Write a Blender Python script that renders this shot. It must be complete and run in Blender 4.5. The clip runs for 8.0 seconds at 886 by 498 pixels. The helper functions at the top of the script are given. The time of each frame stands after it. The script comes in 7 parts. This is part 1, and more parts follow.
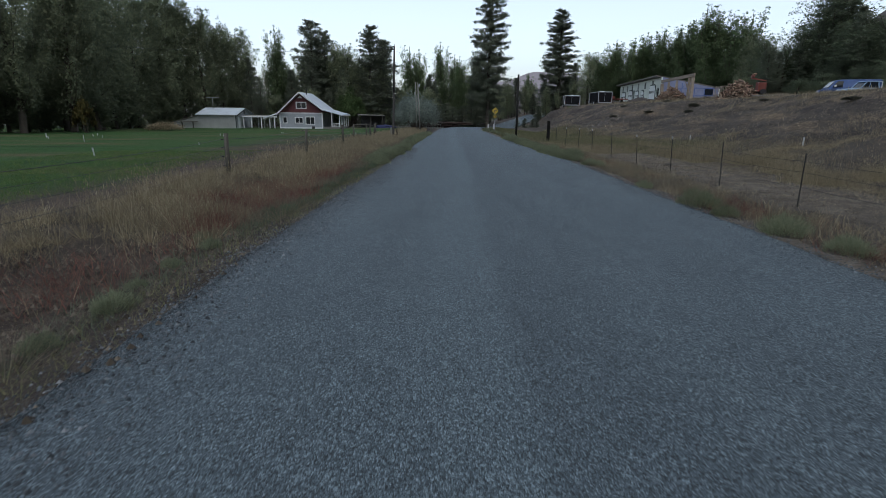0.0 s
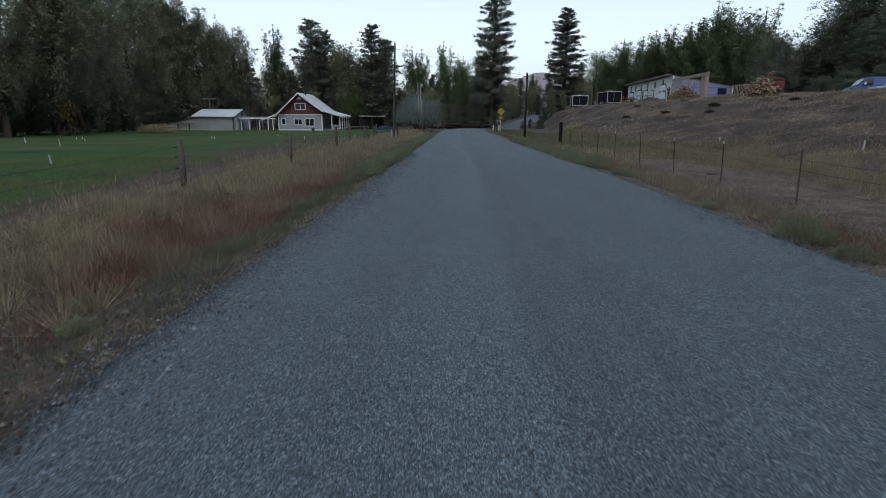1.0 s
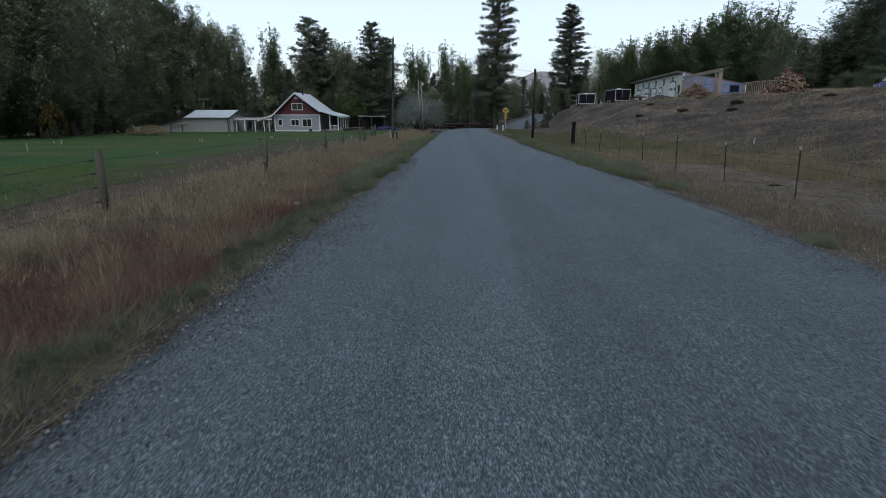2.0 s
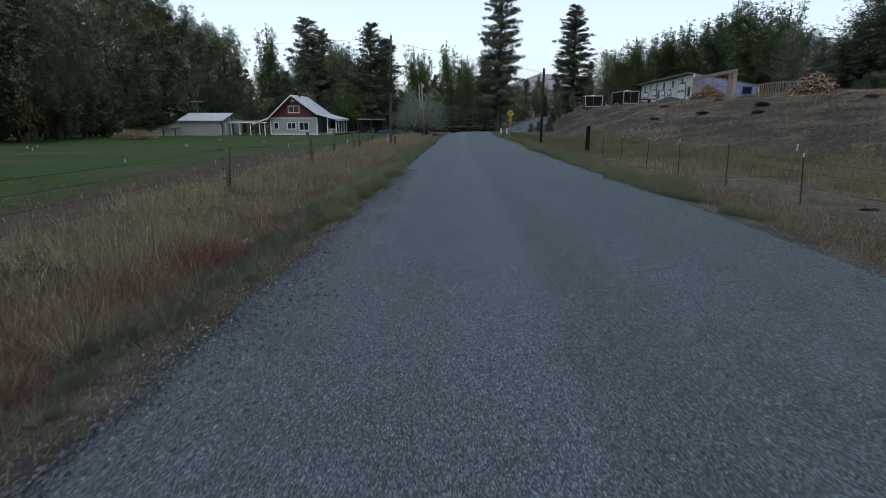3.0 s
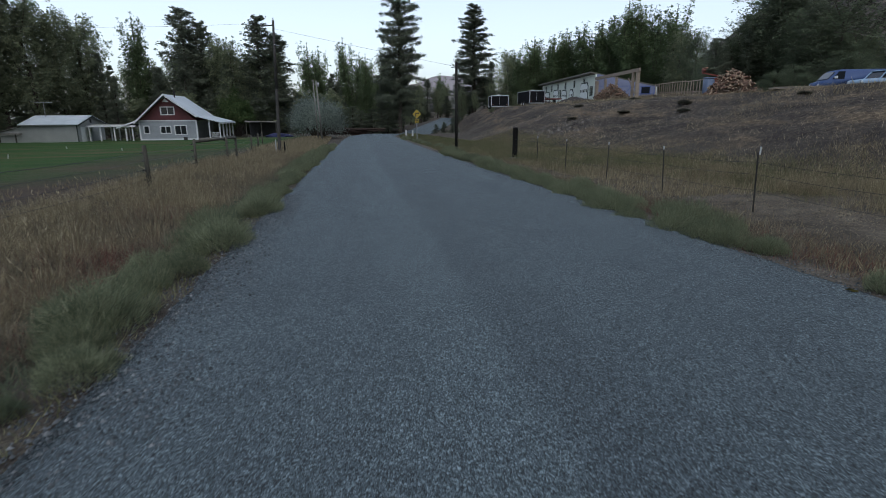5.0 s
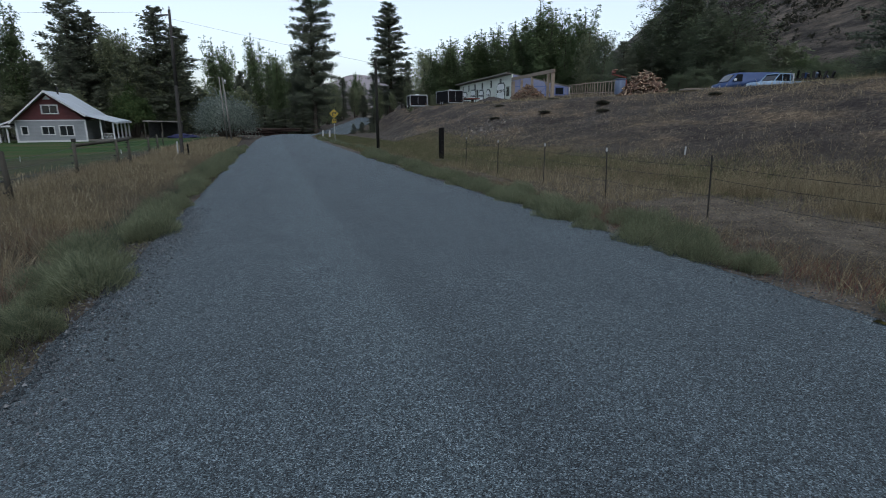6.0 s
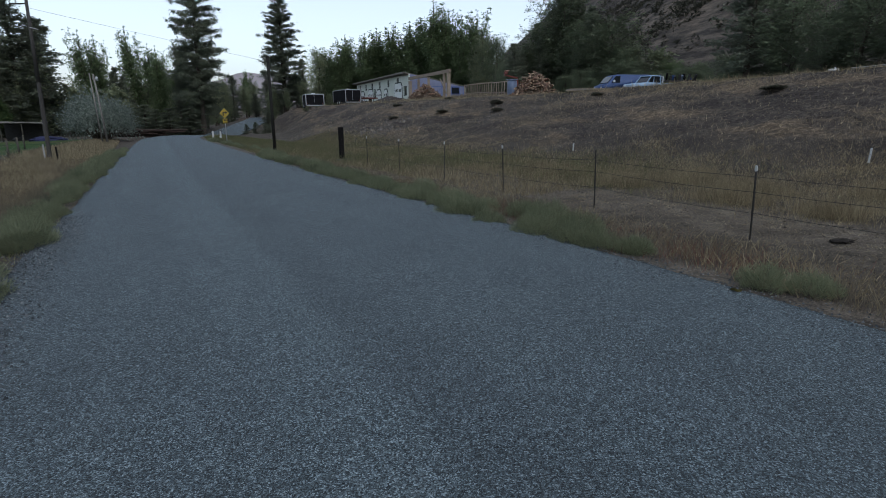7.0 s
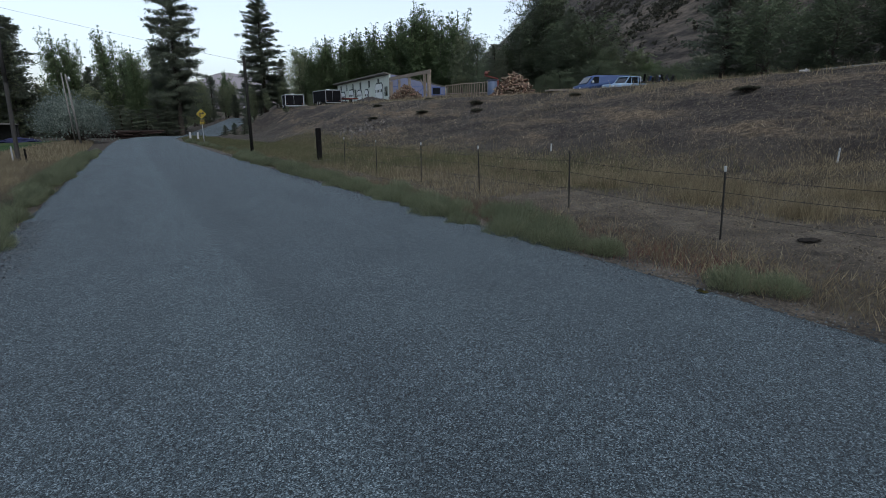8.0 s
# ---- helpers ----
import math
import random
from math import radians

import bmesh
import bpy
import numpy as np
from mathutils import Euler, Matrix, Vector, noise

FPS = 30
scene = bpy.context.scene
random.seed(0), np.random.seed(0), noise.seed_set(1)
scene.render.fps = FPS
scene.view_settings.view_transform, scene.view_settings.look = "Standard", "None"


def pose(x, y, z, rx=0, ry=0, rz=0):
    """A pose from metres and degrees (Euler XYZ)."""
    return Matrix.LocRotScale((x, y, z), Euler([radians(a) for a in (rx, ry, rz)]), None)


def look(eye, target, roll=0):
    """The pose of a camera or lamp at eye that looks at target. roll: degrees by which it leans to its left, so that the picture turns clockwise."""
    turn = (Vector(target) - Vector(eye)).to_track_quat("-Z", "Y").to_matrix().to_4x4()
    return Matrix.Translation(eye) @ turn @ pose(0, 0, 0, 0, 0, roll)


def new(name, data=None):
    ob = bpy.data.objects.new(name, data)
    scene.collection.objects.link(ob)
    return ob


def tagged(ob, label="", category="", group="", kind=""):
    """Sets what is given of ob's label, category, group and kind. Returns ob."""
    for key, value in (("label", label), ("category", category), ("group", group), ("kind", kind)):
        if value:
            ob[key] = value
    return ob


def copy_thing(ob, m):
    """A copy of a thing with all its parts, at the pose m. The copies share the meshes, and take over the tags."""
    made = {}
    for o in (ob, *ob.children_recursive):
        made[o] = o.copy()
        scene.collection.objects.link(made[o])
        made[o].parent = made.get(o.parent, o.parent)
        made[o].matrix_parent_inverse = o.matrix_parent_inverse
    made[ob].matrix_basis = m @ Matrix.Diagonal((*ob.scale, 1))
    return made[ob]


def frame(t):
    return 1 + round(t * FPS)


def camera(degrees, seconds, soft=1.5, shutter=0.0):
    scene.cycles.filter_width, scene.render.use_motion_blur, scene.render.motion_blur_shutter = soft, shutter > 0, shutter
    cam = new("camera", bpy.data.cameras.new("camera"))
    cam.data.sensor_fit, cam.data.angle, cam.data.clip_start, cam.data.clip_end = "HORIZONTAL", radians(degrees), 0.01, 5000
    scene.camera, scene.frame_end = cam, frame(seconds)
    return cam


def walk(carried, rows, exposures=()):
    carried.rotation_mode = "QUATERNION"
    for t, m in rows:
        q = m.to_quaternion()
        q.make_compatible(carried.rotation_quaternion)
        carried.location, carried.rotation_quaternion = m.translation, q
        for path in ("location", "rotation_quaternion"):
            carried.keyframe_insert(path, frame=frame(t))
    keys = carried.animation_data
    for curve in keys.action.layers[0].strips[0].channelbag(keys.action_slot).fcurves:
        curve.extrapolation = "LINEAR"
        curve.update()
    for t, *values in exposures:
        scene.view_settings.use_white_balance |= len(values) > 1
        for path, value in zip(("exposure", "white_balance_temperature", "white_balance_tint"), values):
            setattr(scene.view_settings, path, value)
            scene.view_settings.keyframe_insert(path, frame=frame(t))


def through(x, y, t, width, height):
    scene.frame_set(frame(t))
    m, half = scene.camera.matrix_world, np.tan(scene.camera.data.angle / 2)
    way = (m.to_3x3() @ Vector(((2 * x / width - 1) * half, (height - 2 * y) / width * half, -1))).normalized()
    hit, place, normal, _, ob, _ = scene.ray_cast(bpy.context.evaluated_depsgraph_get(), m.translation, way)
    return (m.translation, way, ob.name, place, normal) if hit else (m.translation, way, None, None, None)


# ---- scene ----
cam = camera(79.14, 8.0, soft=0.7, shutter=0.2)
PATH = [  # seconds, x, y, z, pitch, roll, yaw
    (0.0, -0.000, 0.000, 1.856, -14.35, -0.57, -0.74),
    (0.5, -0.001, 1.493, 1.856, -14.29, -0.47, -0.54),
    (1.0, -0.012, 3.219, 1.843, -14.25, -0.38, -0.42),
    (1.5, -0.028, 4.854, 1.819, -14.20, -0.28, -0.31),
    (1.7, -0.022, 5.526, 1.829, -14.33, -0.16, -0.33),
    (3.0, -0.008, 9.921, 1.878, -14.03, -0.04, -0.10),
    (3.5, -0.019, 11.550, 1.868, -14.00, -0.04, -1.06),
    (4.0, -0.011, 13.168, 1.845, -13.95, 0.10, -3.77),
    (4.5, 0.005, 14.604, 1.835, -13.97, 0.12, -6.76),
    (4.7, 0.028, 15.198, 1.825, -13.94, 0.21, -8.19),
    (6.0, 0.080, 17.588, 1.838, -13.99, 0.19, -19.07),
    (6.5, 0.018, 17.558, 1.833, -14.04, 0.29, -24.47),
    (7.0, -0.022, 17.427, 1.823, -14.09, 0.34, -29.56),
    (7.5, 0.085, 17.398, 1.812, -14.09, 0.32, -30.84),
    (8.0, 0.192, 17.425, 1.831, -14.06, 0.41, -31.40),
]
walk(cam, [(t, pose(x, y, z, 90 + p, r, w)) for t, x, y, z, p, r, w in PATH], [(0.0, 0.89, 6080, 7.5), (8.0, 0.89, 6080, 7.5)])

# ---- sky and light ----
world = bpy.data.worlds.new("dusk_sky")
scene.world = world
world.use_nodes = True
wn, wl = world.node_tree.nodes, world.node_tree.links
sky_tex = wn.new("ShaderNodeTexSky")
sky_tex.sky_type = "NISHITA"
sky_tex.sun_disc = False
sky_tex.sun_elevation = radians(64)
sky_tex.sun_rotation = radians(170)
sky_tex.air_density, sky_tex.dust_density, sky_tex.ozone_density = 1.0, 2.2, 1.0
sky_tone = wn.new("ShaderNodeHueSaturation")
sky_tone.inputs["Saturation"].default_value = 0.52
wl.new(sky_tex.outputs[0], sky_tone.inputs["Color"])
wl.new(sky_tone.outputs[0], wn["Background"].inputs[0])
wn["Background"].inputs[1].default_value = 0.125

sun_data = bpy.data.lights.new("sun", "SUN")
sun_data.energy, sun_data.angle, sun_data.color = 0.08, radians(60), (0.95, 0.97, 1.0)
sun = new("sun", sun_data)
sun.matrix_world = look((-4, -21, 45), (0, 0, 0))

# ---- materials ----


def tree_of(name):
    m = bpy.data.materials.new(name)
    m.use_nodes = True
    return m, m.node_tree.nodes, m.node_tree.links, m.node_tree.nodes["Principled BSDF"]


def ramp(nodes, stops):
    r = nodes.new("ShaderNodeValToRGB")
    els = r.color_ramp.elements
    while len(els) < len(stops):
        els.new(0.5)
    for el, (pos, col) in zip(els, stops):
        el.position, el.color = pos, (*col, 1)
    return r


def noise_tex(nodes, links, vec, scale, detail=5, rough=0.6):
    n = nodes.new("ShaderNodeTexNoise")
    n.inputs["Scale"].default_value, n.inputs["Detail"].default_value, n.inputs["Roughness"].default_value = scale, detail, rough
    links.new(vec, n.inputs["Vector"])
    return n.outputs["Fac"]


def mix_col(nodes, links, fac, a, b, how="MIX"):
    m = nodes.new("ShaderNodeMix")
    m.data_type, m.blend_type = "RGBA", how
    for sock, v in ((m.inputs[0], fac), (m.inputs[6], a), (m.inputs[7], b)):
        if isinstance(v, (int, float)):
            sock.default_value = v
        elif isinstance(v, tuple):
            sock.default_value = (*v, 1)
        else:
            links.new(v, sock)
    return m.outputs[2]


def maths(nodes, links, op, a, b=0.0, clamp=False):
    m = nodes.new("ShaderNodeMath")
    m.operation, m.use_clamp = op, clamp
    for sock, v in zip(m.inputs, (a, b)):
        if isinstance(v, (int, float)):
            sock.default_value = v
        else:
            links.new(v, sock)
    return m.outputs[0]


def bump(nodes, links, bsdf, height, strength=0.3, dist=0.02):
    b = nodes.new("ShaderNodeBump")
    b.inputs["Strength"].default_value, b.inputs["Distance"].default_value = strength, dist
    links.new(height, b.inputs["Height"])
    links.new(b.outputs[0], bsdf.inputs["Normal"])


def surface(name, dark, light, scale=6.0, fine=60.0, rough=0.8, metal=0.0, relief=0.3, depth=0.01, stretch=(1, 1, 1), vary=0.0, spec=0.5):
    """A worn surface: broad stains, fine grain, slight relief; vary shifts whole pieces lighter or darker."""
    m, n, l, p = tree_of(name)
    co = n.new("ShaderNodeTexCoord").outputs["Object"]
    mp = n.new("ShaderNodeMapping")
    mp.inputs["Scale"].default_value = stretch
    l.new(co, mp.inputs[0])
    broad = noise_tex(n, l, mp.outputs[0], scale)
    grain = noise_tex(n, l, mp.outputs[0], fine, 3)
    both = maths(n, l, "ADD", maths(n, l, "MULTIPLY", broad, 0.6), maths(n, l, "MULTIPLY", grain, 0.4))
    r = ramp(n, ((0.3, dark), (0.7, light)))
    l.new(both, r.inputs[0])
    col = r.outputs[0]
    if vary:
        rnd = n.new("ShaderNodeObjectInfo").outputs["Random"]
        fac = maths(n, l, "ADD", maths(n, l, "MULTIPLY", rnd, 2 * vary), 1 - vary)
        hsv = n.new("ShaderNodeHueSaturation")
        l.new(fac, hsv.inputs["Value"])
        l.new(col, hsv.inputs["Color"])
        col = hsv.outputs[0]
    l.new(col, p.inputs["Base Color"])
    p.inputs["Roughness"].default_value, p.inputs["Metallic"].default_value = rough, metal
    p.inputs["Specular IOR Level"].default_value = spec
    bump(n, l, p, both, relief, depth)
    return m


def leafy(name, stops, through=0.5, rough=0.7, spread=0.35, drift=0.0, size=0.6, crown=False):
    """Leaves, needles or blades: each island takes its own tint, each plant its own tone; drift varies the tone over the ground."""
    m, n, l, p = tree_of(name)
    geo = n.new("ShaderNodeNewGeometry")
    rnd = geo.outputs["Random Per Island"]
    r = ramp(n, stops)
    l.new(rnd, r.inputs[0])
    ob = n.new("ShaderNodeObjectInfo").outputs["Random"]
    tone = maths(n, l, "ADD", maths(n, l, "MULTIPLY", ob, 2 * spread), 1 - spread)
    if drift:
        far = noise_tex(n, l, geo.outputs["Position"], size, 3)
        tone = maths(n, l, "MULTIPLY", tone, maths(n, l, "ADD", maths(n, l, "MULTIPLY", far, 2 * drift), 1 - drift))
    hsv = n.new("ShaderNodeHueSaturation")
    l.new(tone, hsv.inputs["Value"])
    l.new(r.outputs[0], hsv.inputs["Color"])
    l.new(hsv.outputs[0], p.inputs["Base Color"])
    p.inputs["Roughness"].default_value = rough
    p.inputs["Specular IOR Level"].default_value = 0.08
    if through == 0.0:
        return m
    # a spray of many leaves takes the light of the whole sky: its shading leans upwards, a little differently for each
    up = n.new("ShaderNodeCombineXYZ")
    l.new(maths(n, l, "MULTIPLY", maths(n, l, "SUBTRACT", rnd, 0.5), 1.1), up.inputs[0])
    l.new(maths(n, l, "MULTIPLY", maths(n, l, "SUBTRACT", maths(n, l, "FRACT", maths(n, l, "MULTIPLY", rnd, 7.3)), 0.5), 1.1), up.inputs[1])
    up.inputs[2].default_value = 0.8
    lean = up.outputs[0]
    if crown:
        # the outside of a crown faces away from its stem
        out = n.new("ShaderNodeVectorMath")
        out.operation = "MULTIPLY"
        out.inputs[1].default_value = (1, 1, 0)
        l.new(n.new("ShaderNodeTexCoord").outputs["Object"], out.inputs[0])
        flat = n.new("ShaderNodeVectorMath")
        flat.operation = "NORMALIZE"
        l.new(out.outputs[0], flat.inputs[0])
        turn = n.new("ShaderNodeVectorTransform")
        turn.vector_type, turn.convert_from, turn.convert_to = "VECTOR", "OBJECT", "WORLD"
        l.new(flat.outputs[0], turn.inputs[0])
        add = n.new("ShaderNodeVectorMath")
        l.new(turn.outputs[0], add.inputs[0])
        l.new(lean, add.inputs[1])
        lean = add.outputs[0]
    unit = n.new("ShaderNodeVectorMath")
    unit.operation = "NORMALIZE"
    l.new(lean, unit.inputs[0])
    down = n.new("ShaderNodeVectorMath")
    down.operation = "SCALE"
    down.inputs["Scale"].default_value = -1.0
    l.new(unit.outputs[0], down.inputs[0])
    l.new(unit.outputs[0], p.inputs["Normal"])
    tr = n.new("ShaderNodeBsdfTranslucent")
    l.new(hsv.outputs[0], tr.inputs[0])
    l.new(down.outputs[0], tr.inputs["Normal"])
    mx = n.new("ShaderNodeMixShader")
    mx.inputs[0].default_value = through
    l.new(p.outputs[0], mx.inputs[1])
    l.new(tr.outputs[0], mx.inputs[2])
    l.new(mx.outputs[0], n["Material Output"].inputs[0])
    return m


def ground_material():
    """Dry earth and straw, short green grass on the pasture, bare gravelly soil on the bank, sage on the hill."""
    m, n, l, p = tree_of("ground_cover")
    pos = n.new("ShaderNodeNewGeometry").outputs["Position"]

    def attr(key):
        a = n.new("ShaderNodeAttribute")
        a.attribute_name = key
        return a.outputs["Fac"]

    across = n.new("ShaderNodeMapping")
    across.inputs["Scale"].default_value = (0.45, 1.6, 1.0)
    l.new(pos, across.inputs[0])
    broad, mid = noise_tex(n, l, across.outputs[0], 0.13, 5), noise_tex(n, l, pos, 1.7)
    fine, grit = noise_tex(n, l, pos, 14.0), noise_tex(n, l, pos, 60.0, 3)
    cover = maths(n, l, "ADD", maths(n, l, "MULTIPLY", mid, 0.55), maths(n, l, "MULTIPLY", fine, 0.45))
    dry = ramp(n, ((0.34, (0.0239, 0.0211, 0.0180)), (0.48, (0.0478, 0.0413, 0.0341)), (0.58, (0.0773, 0.0672, 0.0523)), (0.7, (0.1150, 0.1038, 0.0804))))
    l.new(cover, dry.inputs[0])
    green = ramp(n, ((0.36, (0.0130, 0.0320, 0.0090)), (0.46, (0.0270, 0.0660, 0.0165)), (0.53, (0.0400, 0.0640, 0.0200)), (0.61, (0.0749, 0.0660, 0.0340))))
    l.new(maths(n, l, "ADD", maths(n, l, "MULTIPLY", broad, 0.7), maths(n, l, "MULTIPLY", cover, 0.3)), green.inputs[0])
    soil = ramp(n, ((0.38, (0.0160, 0.0134, 0.0112)), (0.5, (0.0500, 0.0425, 0.0345)), (0.60, (0.1250, 0.1080, 0.0860))))
    rubble = noise_tex(n, l, pos, 5.0, 6, 0.75)
    l.new(maths(n, l, "ADD", maths(n, l, "MULTIPLY", rubble, 0.65), maths(n, l, "MULTIPLY", grit, 0.35)), soil.inputs[0])
    slope = n.new("ShaderNodeMapping")
    slope.inputs["Scale"].default_value = (0.5, 0.22, 0.9)
    l.new(pos, slope.inputs[0])
    band = ramp(n, ((0.38, (0.52, 0.52, 0.56)), (0.50, (0.95, 0.94, 0.94)), (0.59, (1.85, 1.68, 1.40))))
    l.new(noise_tex(n, l, slope.outputs[0], 0.8, 9, 0.7), band.inputs[0])
    earth = mix_col(n, l, 1.0, soil.outputs[0], band.outputs[0], "MULTIPLY")
    dirt = ramp(n, ((0.41, (0.0369, 0.0319, 0.0264)), (0.5, (0.0967, 0.0832, 0.0654)), (0.59, (0.1843, 0.1597, 0.1238))))
    l.new(maths(n, l, "ADD", maths(n, l, "MULTIPLY", cover, 0.45), maths(n, l, "MULTIPLY", noise_tex(n, l, pos, 34.0, 6, 0.75), 0.55)), dirt.inputs[0])
    sage = ramp(n, ((0.38, (0.022, 0.021, 0.018)), (0.48, (0.048, 0.042, 0.036)), (0.60, (0.112, 0.094, 0.076))))
    st = n.new("ShaderNodeMapping")
    st.inputs["Scale"].default_value = (0.22, 0.22, 1.7)
    l.new(pos, st.inputs[0])
    l.new(noise_tex(n, l, st.outputs[0], 0.5, 9, 0.75), sage.inputs[0])

    height = n.new("ShaderNodeSeparateXYZ")
    l.new(pos, height.inputs[0])
    scree = ramp(n, ((0.30, (1.0, 1.0, 1.0)), (0.42, (1.30, 1.26, 1.20)), (0.56, (1.22, 1.20, 1.16)), (0.70, (0.85, 0.86, 0.88))))
    l.new(maths(n, l, "ADD", maths(n, l, "MULTIPLY", height.outputs[2], 0.022), maths(n, l, "MULTIPLY", maths(n, l, "SUBTRACT", broad, 0.5), 0.5)), scree.inputs[0])
    slope_cover = mix_col(n, l, 1.0, sage.outputs[0], scree.outputs[0], "MULTIPLY")

    def mask(key, gain=1.6):
        # the border of each cover is broken up by the mid-size noise
        wob = maths(n, l, "MULTIPLY", maths(n, l, "SUBTRACT", cover, 0.5), gain)
        a = attr(key)
        soft = maths(n, l, "ADD", a, maths(n, l, "MULTIPLY", wob, maths(n, l, "MULTIPLY", a, maths(n, l, "SUBTRACT", 1.0, a))), clamp=True)
        return soft

    col = mix_col(n, l, mask("pasture", 9), dry.outputs[0], green.outputs[0])
    worn = ramp(n, ((0.36, (0.026, 0.020, 0.016)), (0.50, (0.060, 0.046, 0.036)), (0.64, (0.108, 0.086, 0.062))))
    l.new(maths(n, l, "ADD", maths(n, l, "MULTIPLY", cover, 0.5), maths(n, l, "MULTIPLY", rubble, 0.5)), worn.inputs[0])
    col = mix_col(n, l, mask("worn", 8), col, worn.outputs[0])
    col = mix_col(n, l, mask("bank", 6), col, earth)
    col = mix_col(n, l, mask("track", 6), col, dirt.outputs[0])
    col = mix_col(n, l, mask("hill", 4), col, slope_cover)
    l.new(col, p.inputs["Base Color"])
    p.inputs["Roughness"].default_value = 0.95
    p.inputs["Specular IOR Level"].default_value = 0.125
    bump(n, l, p, maths(n, l, "ADD", fine, maths(n, l, "MULTIPLY", grit, 0.5)), 0.9, 0.07)
    return m


def chip_seal():
    """Chip-seal road: small pale and dark stones in tar, smoother wheel tracks, fine patches."""
    m, n, l, p = tree_of("chip_seal")
    pos = n.new("ShaderNodeNewGeometry").outputs["Position"]
    uv = n.new("ShaderNodeSeparateXYZ")
    l.new(n.new("ShaderNodeUVMap").outputs[0], uv.inputs[0])
    v = n.new("ShaderNodeTexVoronoi")
    v.inputs["Scale"].default_value = 134.0
    l.new(pos, v.inputs["Vector"])
    chip = n.new("ShaderNodeSeparateColor")
    l.new(v.outputs["Color"], chip.inputs[0])
    coarse = n.new("ShaderNodeTexVoronoi")
    coarse.inputs["Scale"].default_value = 58.0
    l.new(pos, coarse.inputs["Vector"])
    big = n.new("ShaderNodeSeparateColor")
    l.new(coarse.outputs["Color"], big.inputs[0])
    st = n.new("ShaderNodeMapping")
    st.inputs["Scale"].default_value = (1.0, 0.12, 1.0)
    l.new(pos, st.inputs[0])
    streak, patch = noise_tex(n, l, st.outputs[0], 1.6, 4), noise_tex(n, l, pos, 0.9, 6, 0.65)
    stones = ramp(n, ((0.0, (0.0035, 0.0050, 0.0060)), (0.34, (0.0270, 0.0370, 0.0424)), (0.72, (0.0790, 0.1050, 0.1180)), (1.0, (0.2500, 0.3150, 0.3460))))
    l.new(maths(n, l, "ADD", maths(n, l, "MULTIPLY", chip.outputs[0], 0.8), maths(n, l, "MULTIPLY", big.outputs[1], 0.2)), stones.inputs[0])
    # wheel tracks: four lanes across the width, polished a little darker
    lane = maths(n, l, "ABSOLUTE", maths(n, l, "SINE", maths(n, l, "MULTIPLY", uv.outputs[0], math.pi * 4)))
    tone = maths(n, l, "ADD", maths(n, l, "MULTIPLY", streak, 0.5), maths(n, l, "MULTIPLY", patch, 0.5))
    tone = maths(n, l, "ADD", maths(n, l, "MULTIPLY", tone, 0.9), maths(n, l, "MULTIPLY", lane, 0.05))
    # the seam between two passes of the spreader: the older lane is a little darker
    seam = ramp(n, ((0.0, (0.04, 0.04, 0.04)), (0.27, (0.13, 0.13, 0.13)), (0.395, (0.30, 0.30, 0.30)), (0.425, (0.0, 0.0, 0.0)), (0.60, (0.08, 0.08, 0.08))))
    l.new(maths(n, l, "ADD", uv.outputs[0], maths(n, l, "MULTIPLY", maths(n, l, "SUBTRACT", streak, 0.5), 0.06)), seam.inputs[0])
    tone = maths(n, l, "ADD", tone, seam.outputs[0])
    shade = ramp(n, ((0.32, (0.80, 0.80, 0.81)), (0.55, (0.98, 0.98, 0.98)), (0.72, (1.14, 1.14, 1.13))))
    l.new(tone, shade.inputs[0])
    col = mix_col(n, l, 1.0, stones.outputs[0], shade.outputs[0], "MULTIPLY")
    l.new(col, p.inputs["Base Color"])
    p.inputs["Roughness"].default_value = 0.82
    p.inputs["Specular IOR Level"].default_value = 0.35
    h = maths(n, l, "ADD", maths(n, l, "MULTIPLY", v.outputs["Distance"], -1.0), maths(n, l, "MULTIPLY", coarse.outputs["Distance"], -0.8))
    bump(n, l, p, h, 0.8, 0.012)
    return m


def lap_siding(name, dark, light, board=0.18, relief=0.6):
    """Painted horizontal boards: a lip at each board, coloured darker along the lower edge, and faint weathering."""
    m, n, l, p = tree_of(name)
    co = n.new("ShaderNodeTexCoord").outputs["Object"]
    z = n.new("ShaderNodeSeparateXYZ")
    l.new(co, z.inputs[0])
    saw = maths(n, l, "FRACT", maths(n, l, "DIVIDE", z.outputs[2], board))
    stain = noise_tex(n, l, co, 0.9)
    r = ramp(n, ((0.3, dark), (0.7, light)))
    l.new(stain, r.inputs[0])
    lip = ramp(n, ((0.0, (0.55, 0.55, 0.55)), (0.12, (1, 1, 1))))
    l.new(saw, lip.inputs[0])
    l.new(mix_col(n, l, 1.0, r.outputs[0], lip.outputs[0], "MULTIPLY"), p.inputs["Base Color"])
    p.inputs["Roughness"].default_value = 0.7
    bump(n, l, p, saw, relief, 0.02)
    return m


